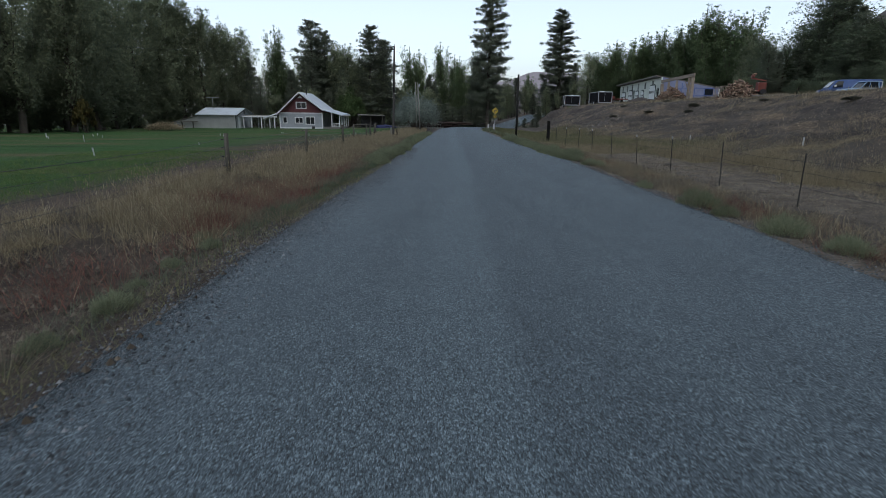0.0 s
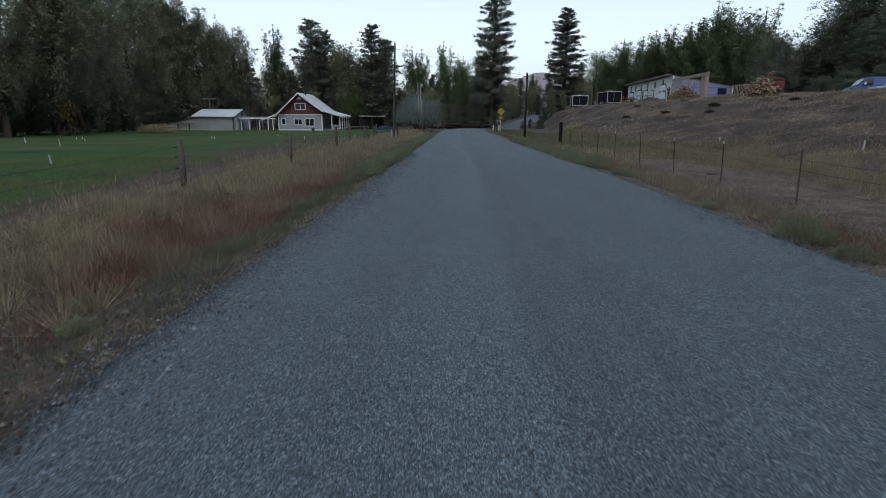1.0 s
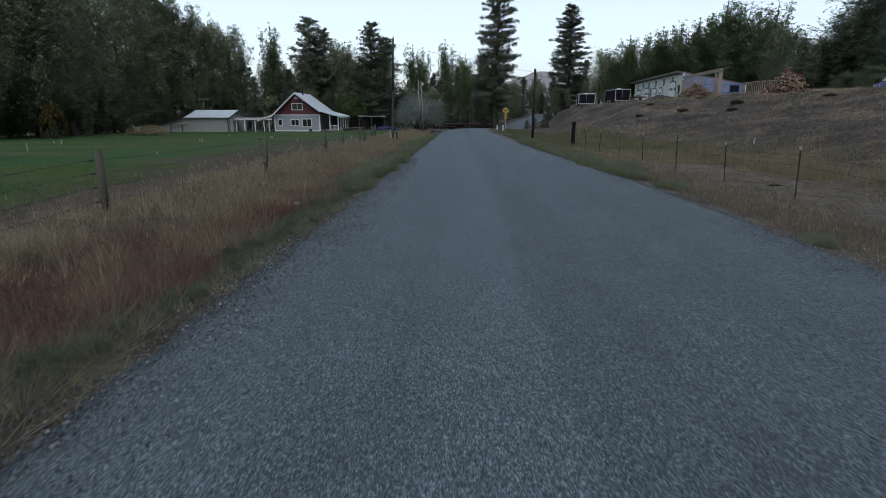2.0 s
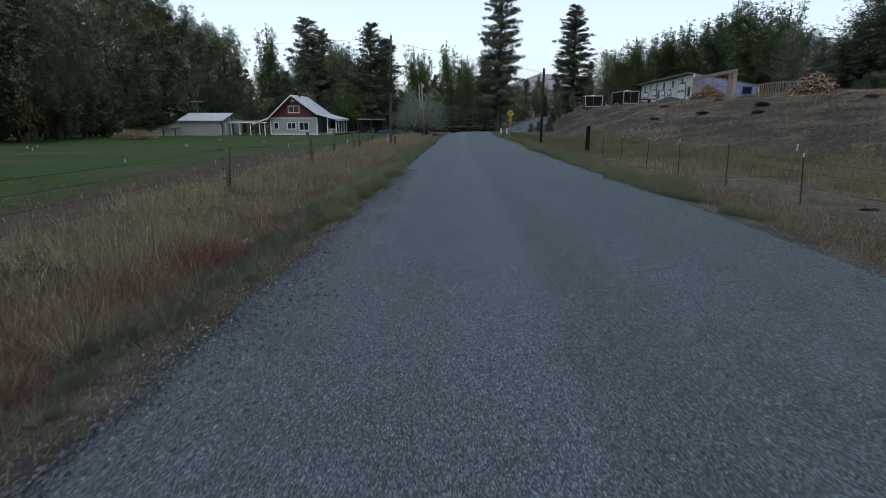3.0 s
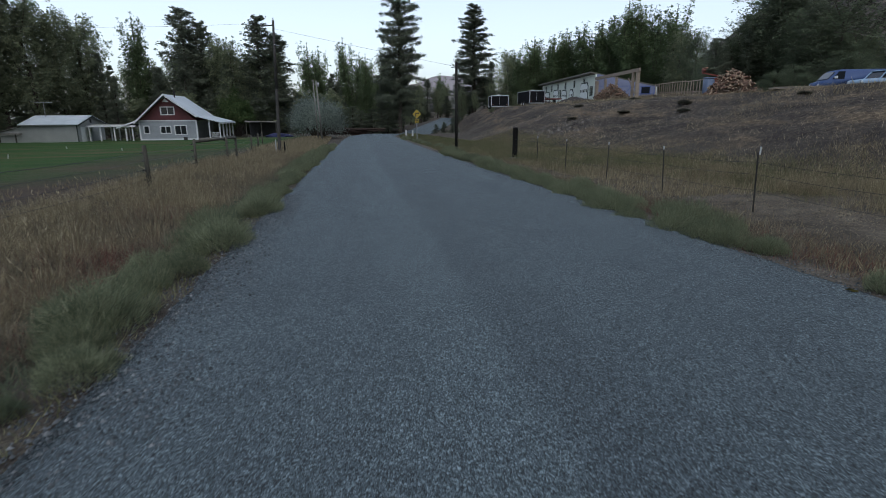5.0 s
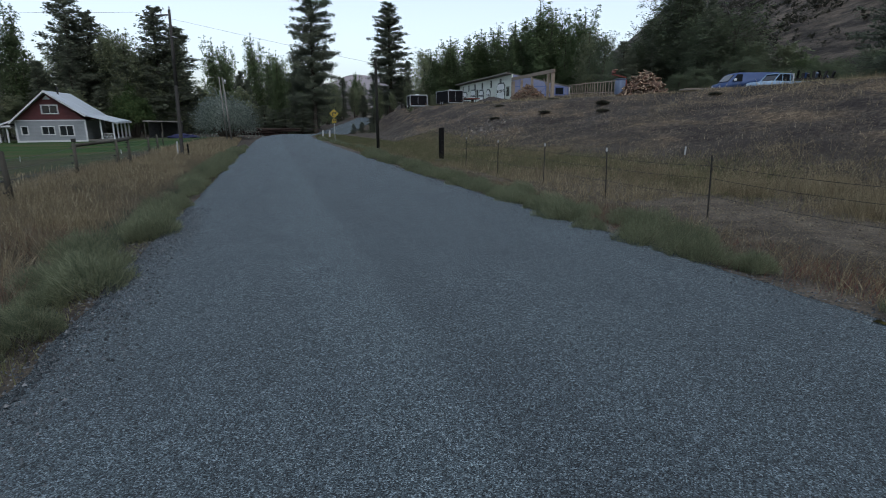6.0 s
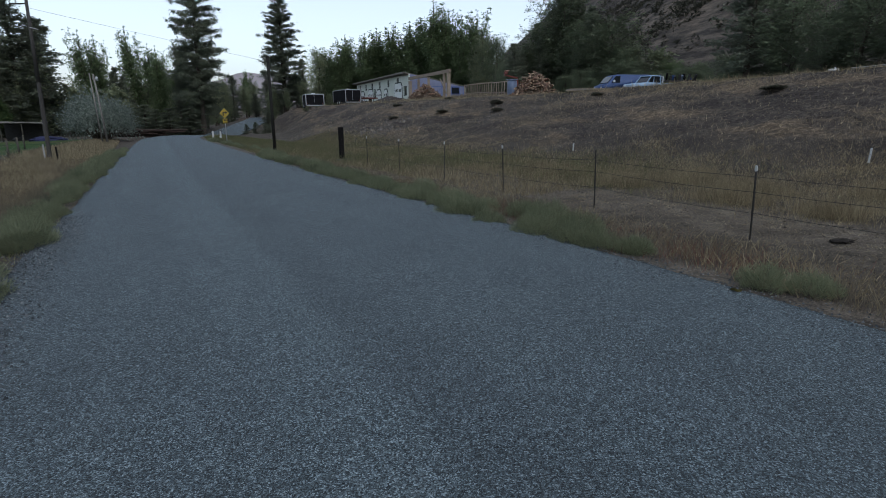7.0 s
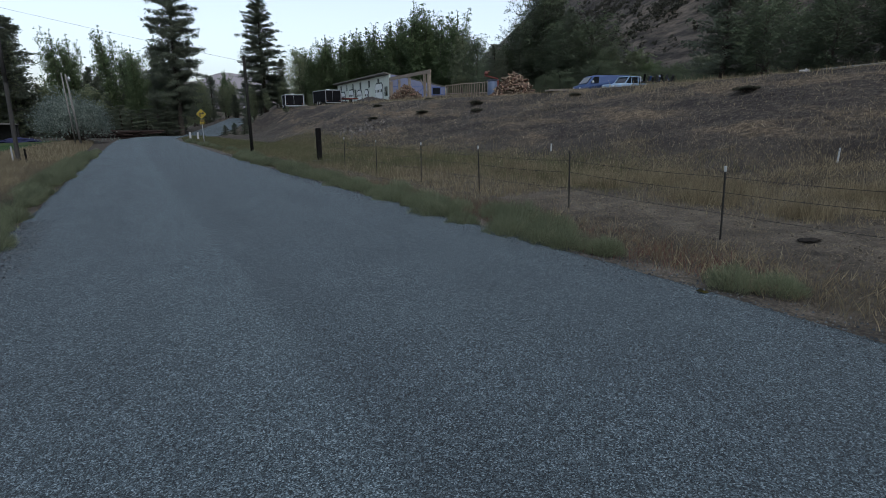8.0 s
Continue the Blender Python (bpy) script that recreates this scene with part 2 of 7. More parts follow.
def ribbed_metal(name, dark, light, pitch=0.25, axis=0, rough=0.4):
    """Standing-seam or ribbed sheet steel, slightly stained."""
    m, n, l, p = tree_of(name)
    co = n.new("ShaderNodeTexCoord").outputs["Object"]
    z = n.new("ShaderNodeSeparateXYZ")
    l.new(co, z.inputs[0])
    saw = maths(n, l, "FRACT", maths(n, l, "DIVIDE", z.outputs[axis], pitch))
    rib = maths(n, l, "LESS_THAN", saw, 0.14)
    r = ramp(n, ((0.3, dark), (0.7, light)))
    l.new(noise_tex(n, l, co, 0.7, 6), r.inputs[0])
    l.new(r.outputs[0], p.inputs["Base Color"])
    p.inputs["Roughness"].default_value, p.inputs["Metallic"].default_value = rough, 0.15
    bump(n, l, p, rib, 0.5, 0.03)
    return m


def glass_dark(name="window_glass"):
    m, n, l, p = tree_of(name)
    p.inputs["Base Color"].default_value = (0.015, 0.018, 0.022, 1)
    p.inputs["Roughness"].default_value = 0.06
    r = ramp(n, ((0.3, (0.04, 0.04, 0.04)), (0.7, (0.14, 0.14, 0.14))))
    l.new(noise_tex(n, l, n.new("ShaderNodeTexCoord").outputs["Object"], 3.0), r.inputs[0])
    l.new(r.outputs[0], p.inputs["Roughness"])
    return m


GROUND = ground_material()
ROAD = chip_seal()
STONE = surface("loose_stone", (0.10, 0.10, 0.10), (0.26, 0.25, 0.24), 8, 50, 0.9, vary=0.3)
BARK = surface("bark", (0.035, 0.028, 0.022), (0.11, 0.09, 0.07), 2, 18, 0.95, relief=0.8, depth=0.04, stretch=(1, 1, 0.25))
POLE_WOOD = surface("weathered_pole", (0.026, 0.024, 0.022), (0.062, 0.058, 0.053), 2, 30, 0.9, stretch=(1, 1, 0.1))
POST_WOOD = surface("grey_post_wood", (0.042, 0.040, 0.033), (0.105, 0.099, 0.083), 4, 40, 0.95, relief=0.7, stretch=(1, 1, 0.12), vary=0.25, spec=0.15)
DARK_POLE = surface("dark_pole_wood", (0.012, 0.012, 0.011), (0.032, 0.030, 0.027), 2, 30, 0.9, stretch=(1, 1, 0.1), spec=0.1)
TARRED = surface("tarred_timber", (0.006, 0.006, 0.006), (0.018, 0.017, 0.016), 4, 30, 0.95, stretch=(1, 1, 0.15), spec=0.05)
POST_STEEL = surface("dark_steel_post", (0.018, 0.020, 0.020), (0.055, 0.05, 0.045), 9, 60, 0.6, 0.5)
WHITE_TIP = surface("white_plastic", (0.34, 0.35, 0.35), (0.48, 0.49, 0.48), 6, 40, 0.5, relief=0.1)
WIRE = surface("fence_wire", (0.0225, 0.0225, 0.0225), (0.0585, 0.0585, 0.0563), 5, 40, 0.5, 0.8)
CABLE = surface("black_cable", (0.012, 0.012, 0.013), (0.03, 0.03, 0.03), 5, 40, 0.6)
GALV = surface("galvanised_steel", (0.28, 0.29, 0.30), (0.42, 0.43, 0.44), 5, 40, 0.45, 0.6)
LEAF_DARK = leafy("dark_leaves", ((0.0, (0.1625, 0.1927, 0.1206)), (0.5, (0.2054, 0.2376, 0.1407)), (1.0, (0.2548, 0.2798, 0.1635))), spread=0.2, drift=0.3, size=0.25, crown=True)
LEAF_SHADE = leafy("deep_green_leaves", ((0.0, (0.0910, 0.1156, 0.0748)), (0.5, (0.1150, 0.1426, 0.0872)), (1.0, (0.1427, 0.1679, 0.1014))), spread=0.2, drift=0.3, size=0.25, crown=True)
LEAF_POPLAR = leafy("poplar_leaves", ((0.0, (0.0900, 0.1278, 0.0626)), (0.5, (0.1152, 0.1566, 0.0754)), (1.0, (0.1485, 0.1854, 0.0920))), spread=0.2, drift=0.3, size=0.25, crown=True)
LEAF_BRIGHT = leafy("bright_leaves", ((0.0, (0.0405, 0.0723, 0.0251)), (0.5, (0.0675, 0.1062, 0.0388)), (1.0, (0.1170, 0.1445, 0.0570))), crown=True)
LEAF_SILVER = leafy("silver_leaves", ((0.0, (0.1323, 0.1674, 0.1404)), (0.5, (0.2201, 0.2633, 0.2241)), (1.0, (0.3510, 0.4037, 0.3510))), spread=0.1, crown=True)
LEAF_YELLOW = leafy("turning_leaves", ((0.0, (0.0525, 0.0562, 0.0200)), (0.5, (0.0900, 0.0825, 0.0280)), (1.0, (0.1500, 0.1200, 0.0400))), crown=True)
NEEDLE = leafy("pine_needles", ((0.0, (0.1053, 0.1254, 0.0918)), (0.5, (0.1344, 0.1546, 0.1098)), (1.0, (0.1736, 0.1882, 0.1299))), through=0.5, spread=0.2, drift=0.3, size=0.3, crown=True)
STRAW = leafy("dry_straw", ((0.0, (0.1694, 0.1368, 0.0875)), (0.5, (0.2947, 0.2419, 0.1479)), (0.85, (0.4327, 0.3639, 0.2279)), (1.0, (0.6354, 0.5545, 0.3738))), spread=0.0, drift=0.45, size=0.9)
RUST_WEED = leafy("rust_weed", ((0.0, (0.0854, 0.0393, 0.0351)), (0.5, (0.1799, 0.0750, 0.0594)), (1.0, (0.2906, 0.1551, 0.1085))), spread=0.0, drift=0.45, size=0.9)
GREY_WEED = leafy("grey_green_weed", ((0.0, (0.0700, 0.0896, 0.0588)), (0.5, (0.1232, 0.1512, 0.0980)), (1.0, (0.2030, 0.2310, 0.1568))), spread=0.15, drift=0.45, size=0.9)
PASTURE = leafy("pasture_blades", ((0.0, (0.0751, 0.1414, 0.0374)), (0.6, (0.1061, 0.1768, 0.0499)), (1.0, (0.2321, 0.2392, 0.0998))), spread=0.0, drift=0.45, size=0.9)
KNAPWEED = leafy("knapweed", ((0.0, (0.1174, 0.1391, 0.0824)), (0.5, (0.1982, 0.2275, 0.1353)), (1.0, (0.3338, 0.3528, 0.2233))), spread=0.12, drift=0.45, size=0.9)
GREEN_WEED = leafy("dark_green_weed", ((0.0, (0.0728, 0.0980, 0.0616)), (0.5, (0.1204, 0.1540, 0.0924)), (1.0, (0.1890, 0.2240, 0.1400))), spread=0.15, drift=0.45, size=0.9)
OLIVE_GRASS = leafy("olive_grass", ((0.0, (0.0977, 0.1029, 0.0489)), (0.5, (0.1606, 0.1646, 0.0815)), (1.0, (0.2653, 0.2572, 0.1358))), spread=0.0, drift=0.45, size=0.9)
BROWN_WEED = leafy("brown_weed", ((0.0, (0.1112, 0.0893, 0.0642)), (0.5, (0.1905, 0.1607, 0.1143)), (1.0, (0.3175, 0.2858, 0.2044))), spread=0.0, drift=0.45, size=0.9)
SAGE = leafy("sagebrush_leaves", ((0.0, (0.0286, 0.0312, 0.0221)), (0.5, (0.0546, 0.0559, 0.0403)), (1.0, (0.1105, 0.1040, 0.0780))), spread=0.2)
DUNG = surface("dark_dung", (0.010, 0.009, 0.008), (0.028, 0.024, 0.020), 9, 50, 0.95, relief=0.8, depth=0.03, spec=0.1)

# ---- building blocks ----


def part(name, bm, material, parent=None, label="", smooth=False):
    me = bpy.data.meshes.new(name)
    bm.to_mesh(me)
    bm.free()
    me.materials.append(material)
    if smooth:
        me.polygons.foreach_set("use_smooth", [True] * len(me.polygons))
    ob = new(name, me)
    if parent:
        ob.parent = parent
    if label:
        ob["label"] = label
    return ob


def same_mesh(name, me, parent, at, scale=(1, 1, 1), turn=(0, 0, 0)):
    ob = new(name, me)
    ob.parent = parent
    ob.matrix_basis = Matrix.LocRotScale(at, Euler([radians(a) for a in turn]), scale)
    return ob


def thing(name, at, label, category, group="", turn=0, kind=""):
    ob = tagged(new(name), label, category, group, kind)
    ob.empty_display_size = 0.2
    ob.matrix_basis = pose(*at, 0, 0, turn)
    return ob


def box(bm, a, b, bevel=0.0):
    """An axis-aligned box from corner a to corner b."""
    r = bmesh.ops.create_cube(bm, size=1)
    vs = r["verts"]
    for v in vs:
        v.co = Vector([a[k] + (v.co[k] + 0.5) * (b[k] - a[k]) for k in range(3)])
    if bevel:
        es = list({e for v in vs for e in v.link_edges})
        bmesh.ops.bevel(bm, geom=es, offset=bevel, segments=1, affect="EDGES")
    return bm


def stick(bm, p, q, r0, r1=None, n=7, cap=True):
    """A tapered round bar from p to q."""
    p, q = Vector(p), Vector(q)
    r1 = r0 if r1 is None else r1
    d = q - p
    m = Matrix.Translation((p + q) / 2) @ d.to_track_quat("Z", "Y").to_matrix().to_4x4()
    bmesh.ops.create_cone(bm, cap_ends=cap, segments=n, radius1=r0, radius2=r1, depth=d.length, matrix=m)
    return bm


def beam(bm, p, q, w, h):
    """A squared timber from p to q."""
    p, q = Vector(p), Vector(q)
    d = q - p
    m = Matrix.Translation((p + q) / 2) @ d.to_track_quat("X", "Z").to_matrix().to_4x4() @ Matrix.Diagonal((d.length, w, h, 1))
    bmesh.ops.create_cube(bm, size=1, matrix=m)
    return bm


def prism(bm, outline, axis, a, b):
    """A solid of the outline (pairs) pushed along an axis from a to b."""
    def at(u, v, w):
        return {"x": (w, u, v), "y": (u, w, v), "z": (u, v, w)}[axis]
    lo = [bm.verts.new(at(u, v, a)) for u, v in outline]
    hi = [bm.verts.new(at(u, v, b)) for u, v in outline]
    k = len(outline)
    bm.faces.new(lo)
    bm.faces.new(hi[::-1])
    for i in range(k):
        bm.faces.new((lo[i], hi[i], hi[(i + 1) % k], lo[(i + 1) % k]))
    bmesh.ops.recalc_face_normals(bm, faces=bm.faces)
    return bm


def pierced(bm, u0, u1, z0, z1, holes, y0, y1, axis="y"):
    """An upright wall of thickness y0..y1 with rectangular holes (u0, u1, z0, z1) through it."""
    us = sorted({u0, u1, *[h[0] for h in holes], *[h[1] for h in holes]})
    zs = sorted({z0, z1, *[h[2] for h in holes], *[h[3] for h in holes]})
    for a, b in zip(us, us[1:]):
        for c, d in zip(zs, zs[1:]):
            mu, mz = (a + b) / 2, (c + d) / 2
            if any(h[0] < mu < h[1] and h[2] < mz < h[3] for h in holes):
                continue
            if axis == "y":
                box(bm, (a, y0, c), (b, y1, d))
            else:
                box(bm, (y0, a, c), (y1, b, d))
    return bm


def mesh_of(name, verts, faces, material, smooth=False):
    """A mesh from arrays: verts (n, 3), faces (m, 3) or (m, 4)."""
    verts, faces = np.asarray(verts, np.float32), np.asarray(faces, np.int32)
    me = bpy.data.meshes.new(name)
    me.vertices.add(len(verts))
    me.vertices.foreach_set("co", verts.ravel())
    k = faces.shape[1]
    me.loops.add(faces.size)
    me.loops.foreach_set("vertex_index", faces.ravel())
    me.polygons.add(len(faces))
    me.polygons.foreach_set("loop_start", np.arange(0, faces.size, k, dtype=np.int32))
    me.polygons.foreach_set("use_smooth", np.full(len(faces), smooth))
    me.update(calc_edges=True)
    me.materials.append(material)
    return me


def smoothstep(a, b, v):
    s = np.clip((np.asarray(v, float) - a) / (b - a), 0, 1)
    return s * s * (3 - 2 * s)


def ripple(x, y, s=1.0, seed=0.0):
    """Cheap smooth unevenness between -1 and 1."""
    x, y = np.asarray(x, float) * s + seed, np.asarray(y, float) * s - seed
    return (np.sin(1.3 * x + 0.7 * y) + np.sin(2.1 * y - 0.9 * x + 1.7) + np.sin(3.7 * x + 2.9 * y + 0.4) * 0.6 + np.sin(5.3 * x - 4.1 * y + 2.2) * 0.4) / 3.0


# ---- the lie of the land ----
ROAD_Y = [-60, 0, 10, 20, 32, 45, 65, 85, 99, 105, 110, 115, 120, 130, 150, 170, 200]
ROAD_X = [1.0, 1.24, 1.47, 1.88, 2.07, 2.36, 3.0, 3.7, 4.45, 5.2, 6.6, 8.6, 10.8, 14.8, 21.8, 28.8, 39.0]
HALF = 3.4


def road_mid(y):
    y = np.asarray(y, float)
    return (np.interp(y - 4, ROAD_Y, ROAD_X) + np.interp(y, ROAD_Y, ROAD_X) + np.interp(y + 4, ROAD_Y, ROAD_X)) / 3


def half_w(y):
    """Half the road's width: it narrows a little as it leaves the wide gravel shoulder."""
    return np.interp(y, [0, 8, 14, 20, 32, 50], [3.98, 3.9, 3.74, 3.6, 3.46, HALF])


def road_z(y):
    """Level past the camera, then falling gently to the bend and rising beyond it."""
    y = np.asarray(y, float)
    return -0.0135 * 80 * np.clip((y - 25) / 80, 0, 1) - 0.02 * smoothstep(20, 30, y)


def bend_rise(y):
    """Past the bend the road dips, then climbs to the right."""
    y = np.asarray(y, float)
    return -0.75 * smoothstep(110, 124, y) + 0.055 * np.clip(y - 129, 0, 60)


def ground_z(x, y):
    x, y = np.asarray(x, float), np.asarray(y, float)
    mid = road_mid(np.clip(y, -60, 190))
    left, right = mid - half_w(y) - x, x - mid - half_w(y)
    base = road_z(y) + bend_rise(y) * (1 - smoothstep(1.5, 9, left)) * (1 - smoothstep(10, 20, right))
    z = base - 0.10
    # the roadside ditch and the pasture beyond it
    dl = np.interp(left, [0, 0.5, 1.7, 3.0, 4.4, 8, 20, 60], [-0.05, -0.10, -0.36, -0.30, -0.10, -0.22, -0.36, -0.45])
    z = np.where(left > -0.1, base + dl, z)
    dr = np.interp(right, [0, 0.6, 1.5, 3.0, 7, 10, 30], [-0.05, -0.07, -0.10, -0.12, -0.02, 0.08, 0.08])
    z = np.where(right > -0.1, base + dr, z)
    # the bank: toe, run and height
    toe = np.interp(y, [-40, 20, 30, 43, 52, 58, 65, 76, 95, 120], [14.0, 14.0, 14.3, 15.2, 15.0, 13.0, 12.0, 14.5, 17.5, 24.0]) + 0.5 * ripple(x * 0 + 3, y, 0.25)
    toe = np.maximum(toe, mid + half_w(y) + 2.0)
    run = np.interp(y, [-40, 30, 60, 75, 100], [12.0, 12.0, 12.5, 11.0, 6.0])
    rise = np.interp(y, [-40, 22, 30, 40, 57, 67, 83, 100, 120], [3.9, 3.75, 3.5, 3.6, 3.55, 3.6, 3.85, 4.05, 3.6])
    s = np.clip((x - toe) / run, 0, 1)
    bank = rise * (0.75 * s + 0.25 * smoothstep(0, 1, s))
    bank = bank + 0.072 * np.clip(x - toe - run, 0, 30) * smoothstep(54, 78, y) + 0.012 * np.clip(x - toe - run, 0, 40) * (1 - smoothstep(54, 78, y))
    near = smoothstep(-0.5, 1.5, right)
    z = z + bank * near
    lump = smoothstep(0.02, 0.2, s) * (1 - 0.7 * smoothstep(0.9, 1.0, s))
    z = z + 0.16 * ripple(x, y, 0.45, 2.0) * lump + 0.06 * ripple(x, y, 1.7, 5.0) * lump
    # the hillside far beyond the plateau
    d = 0.88 * x - 0.475 * y
    z = z + np.clip(0.95 * (d - 26), 0, 190) * smoothstep(62, 95, x) * (1 + 0.10 * ripple(x, y, 0.05))
    # small unevenness off the road
    off = smoothstep(0.2, 1.5, np.maximum(left, right))
    z = z + off * (0.035 * ripple(x, y, 0.9) + 0.018 * ripple(x, y, 3.1, 4.0))
    return z


def gz(x, y):
    return float(ground_z(x, y))


def lines(*spans):
    """Grid lines: (from, to, step) one after another."""
    out = [spans[0][0]]
    for a, b, step in spans:
        k = max(1, round((b - a) / step))
        out += [a + (b - a) * (i + 1) / k for i in range(k)]
    return np.array(out)


def build_ground():
    xs = lines((-1500, -300, 200), (-300, -70, 20), (-70, -16, 2), (-16, -8, 0.6), (-8, 20, 0.3), (20, 34, 0.5), (34, 70, 2), (70, 330, 6), (330, 1500, 130))
    ys = lines((-900, -100, 160), (-100, -12, 8), (-12, 0, 1), (0, 42, 0.35), (42, 75, 0.7), (75, 130, 1.6), (130, 330, 8), (330, 2200, 170))
    gx, gy = np.meshgrid(xs, ys)
    v = np.c_[gx.ravel(), gy.ravel(), ground_z(gx, gy).ravel()]
    nx, ny = len(xs), len(ys)
    i = (np.arange(ny - 1)[:, None] * nx + np.arange(nx - 1)[None]).ravel()
    me = mesh_of("ground", v, np.c_[i, i + 1, i + nx + 1, i + nx], GROUND, True)
    x, y = v[:, 0], v[:, 1]
    mid = road_mid(np.clip(y, -60, 190))
    left, right = mid - half_w(y) - x, x - mid - half_w(y)
    toe = np.interp(y, [-40, 20, 30, 43, 52, 58, 65, 76, 95, 120], [14.0, 14.0, 14.3, 15.2, 15.0, 13.0, 12.0, 14.5, 17.5, 24.0])
    layers = {
        "pasture": smoothstep(4.6, 11.0, left + 1.6 * ripple(x, y, 0.16)) * (1 - smoothstep(78, 100, left)) * (1 - smoothstep(106, 117, y)),
        "worn": np.exp(-((left - np.interp(y, [10, 20, 30, 45], [5.9, 6.6, 8.0, 9.0]) + 0.8 * ripple(x, y, 0.3, 4)) / np.interp(y, [10, 20, 30], [1.6, 2.1, 3.0])) ** 2) * smoothstep(6, 12, y) * (1 - smoothstep(34, 46, y)) + 0.95 * np.exp(-((left - 2.0) / 1.4) ** 2) * (1 - smoothstep(7.6, 10.6, y)) + 0.7 * np.exp(-((left - 11) / 2.5) ** 2) * smoothstep(38, 46, y) * (1 - smoothstep(56, 64, y)),
        "bank": smoothstep(1.0, 4.0, x - toe) * (1 - smoothstep(62, 80, x)),
        "track": np.exp(-((right - 4.0) / 1.7) ** 2) * smoothstep(4, 12, y) * (1 - smoothstep(38, 50, y)) * 0.9 + np.exp(-((right - 0.3) / 0.6) ** 2) * 0.7,
        "hill": smoothstep(62, 80, x) * smoothstep(20, 34, 0.88 * x - 0.475 * y),
    }
    for key, val in layers.items():
        me.attributes.new(key, "FLOAT", "POINT").data.foreach_set("value", np.clip(val, 0, 1).astype(np.float32))
    tagged(new("ground", me), "dry grassy ground with green pasture and a gravelly bank", "ground", kind="structure")


def build_road():
    ys = lines((-50, 0, 2), (0, 60, 0.5), (60, 100, 1.5), (100, 185, 0.8))
    us = np.linspace(-1, 1, 33)
    yy, uu = np.meshgrid(ys, us, indexing="ij")
    slope = np.gradient(road_mid(ys), ys)
    nrm = np.sqrt(1 + slope ** 2)
    ragged = 0.05 * ripple(uu * 0, yy, 2.3) + 0.03 * ripple(uu * 0 + 4, yy, 7.1)
    half = half_w(yy) + ragged * np.sign(uu) * (np.abs(uu) > 0.9)
    x = road_mid(yy) + uu * half / nrm[:, None]
    y = yy - uu * half * (slope / nrm)[:, None]
    z = road_z(yy) + bend_rise(yy) + 0.05 * (1 - uu ** 2) - 0.03 * (np.abs(uu) > 0.98) + 0.006 * ripple(uu * 4, yy, 0.8)
    v = np.c_[x.ravel(), y.ravel(), z.ravel()]
    n = len(us)
    # a skirt closes the edges down into the ground
    i = (np.arange(len(ys) - 1)[:, None] * n + np.arange(n - 1)[None]).ravel()
    faces = np.c_[i, i + 1, i + n + 1, i + n]
    low = []
    for col in (0, n - 1):
        top = np.arange(len(ys)) * n + col
        start = len(v) + sum(len(a) for a in low)
        skirt = v[top].copy()
        skirt[:, 2] -= 0.25
        skirt[:, 0] += 0.12 * (1 if col else -1)
        low.append(skirt)
        b = start + np.arange(len(ys))
        faces = np.r_[faces, np.c_[top[:-1], top[1:], b[1:], b[:-1]] if col else np.c_[top[1:], top[:-1], b[:-1], b[1:]]]
    v = np.r_[v, *low]
    me = mesh_of("road", v, faces, ROAD, True)
    uvl = me.uv_layers.new(name="across")
    u_all = np.r_[uu.ravel(), np.full(len(ys), -1.0), np.full(len(ys), 1.0)]
    li = np.empty(len(me.loops), np.int32)
    me.loops.foreach_get("vertex_index", li)
    uvl.data.foreach_set("uv", np.c_[u_all[li] * 0.5 + 0.5, v[li, 1] * 0.1].astype(np.float32).ravel())
    tagged(new("road", me), "grey chip-sealed country road with ragged gravel edges", "road", kind="structure")


build_ground()
build_road()

# ---- trees ----


def scatter_leaves(rng, centres, radii, count, size, flat=0.75, droop=0.0, pull=0.0):
    """Single leaf sprays (one triangle each) round clump centres."""
    k = rng.choice(len(centres), count, p=radii ** pull / np.sum(radii ** pull))
    d = rng.normal(size=(count, 3))
    d /= np.linalg.norm(d, axis=1)[:, None]
    rad = rng.random(count) ** 0.6 * (1 + 0.25 * rng.normal(size=count))
    c = centres[k] + d * (rad * radii[k])[:, None] * np.array([1, 1, flat])
    a = rng.normal(size=(count, 3))
    a[:, 2] -= droop
    a /= np.linalg.norm(a, axis=1)[:, None]
    b = np.cross(a, rng.normal(size=(count, 3)))
    b /= np.linalg.norm(b, axis=1)[:, None]
    s = (size * (0.6 + 0.8 * rng.random(count)))[:, None]
    v = np.stack([c - a * s * 0.5 - b * s * 0.35, c - a * s * 0.4 + b * s * 0.45, c + a * s * 0.7], 1).reshape(-1, 3)
    return v


def tris(n):
    return np.arange(n * 3).reshape(-1, 3)


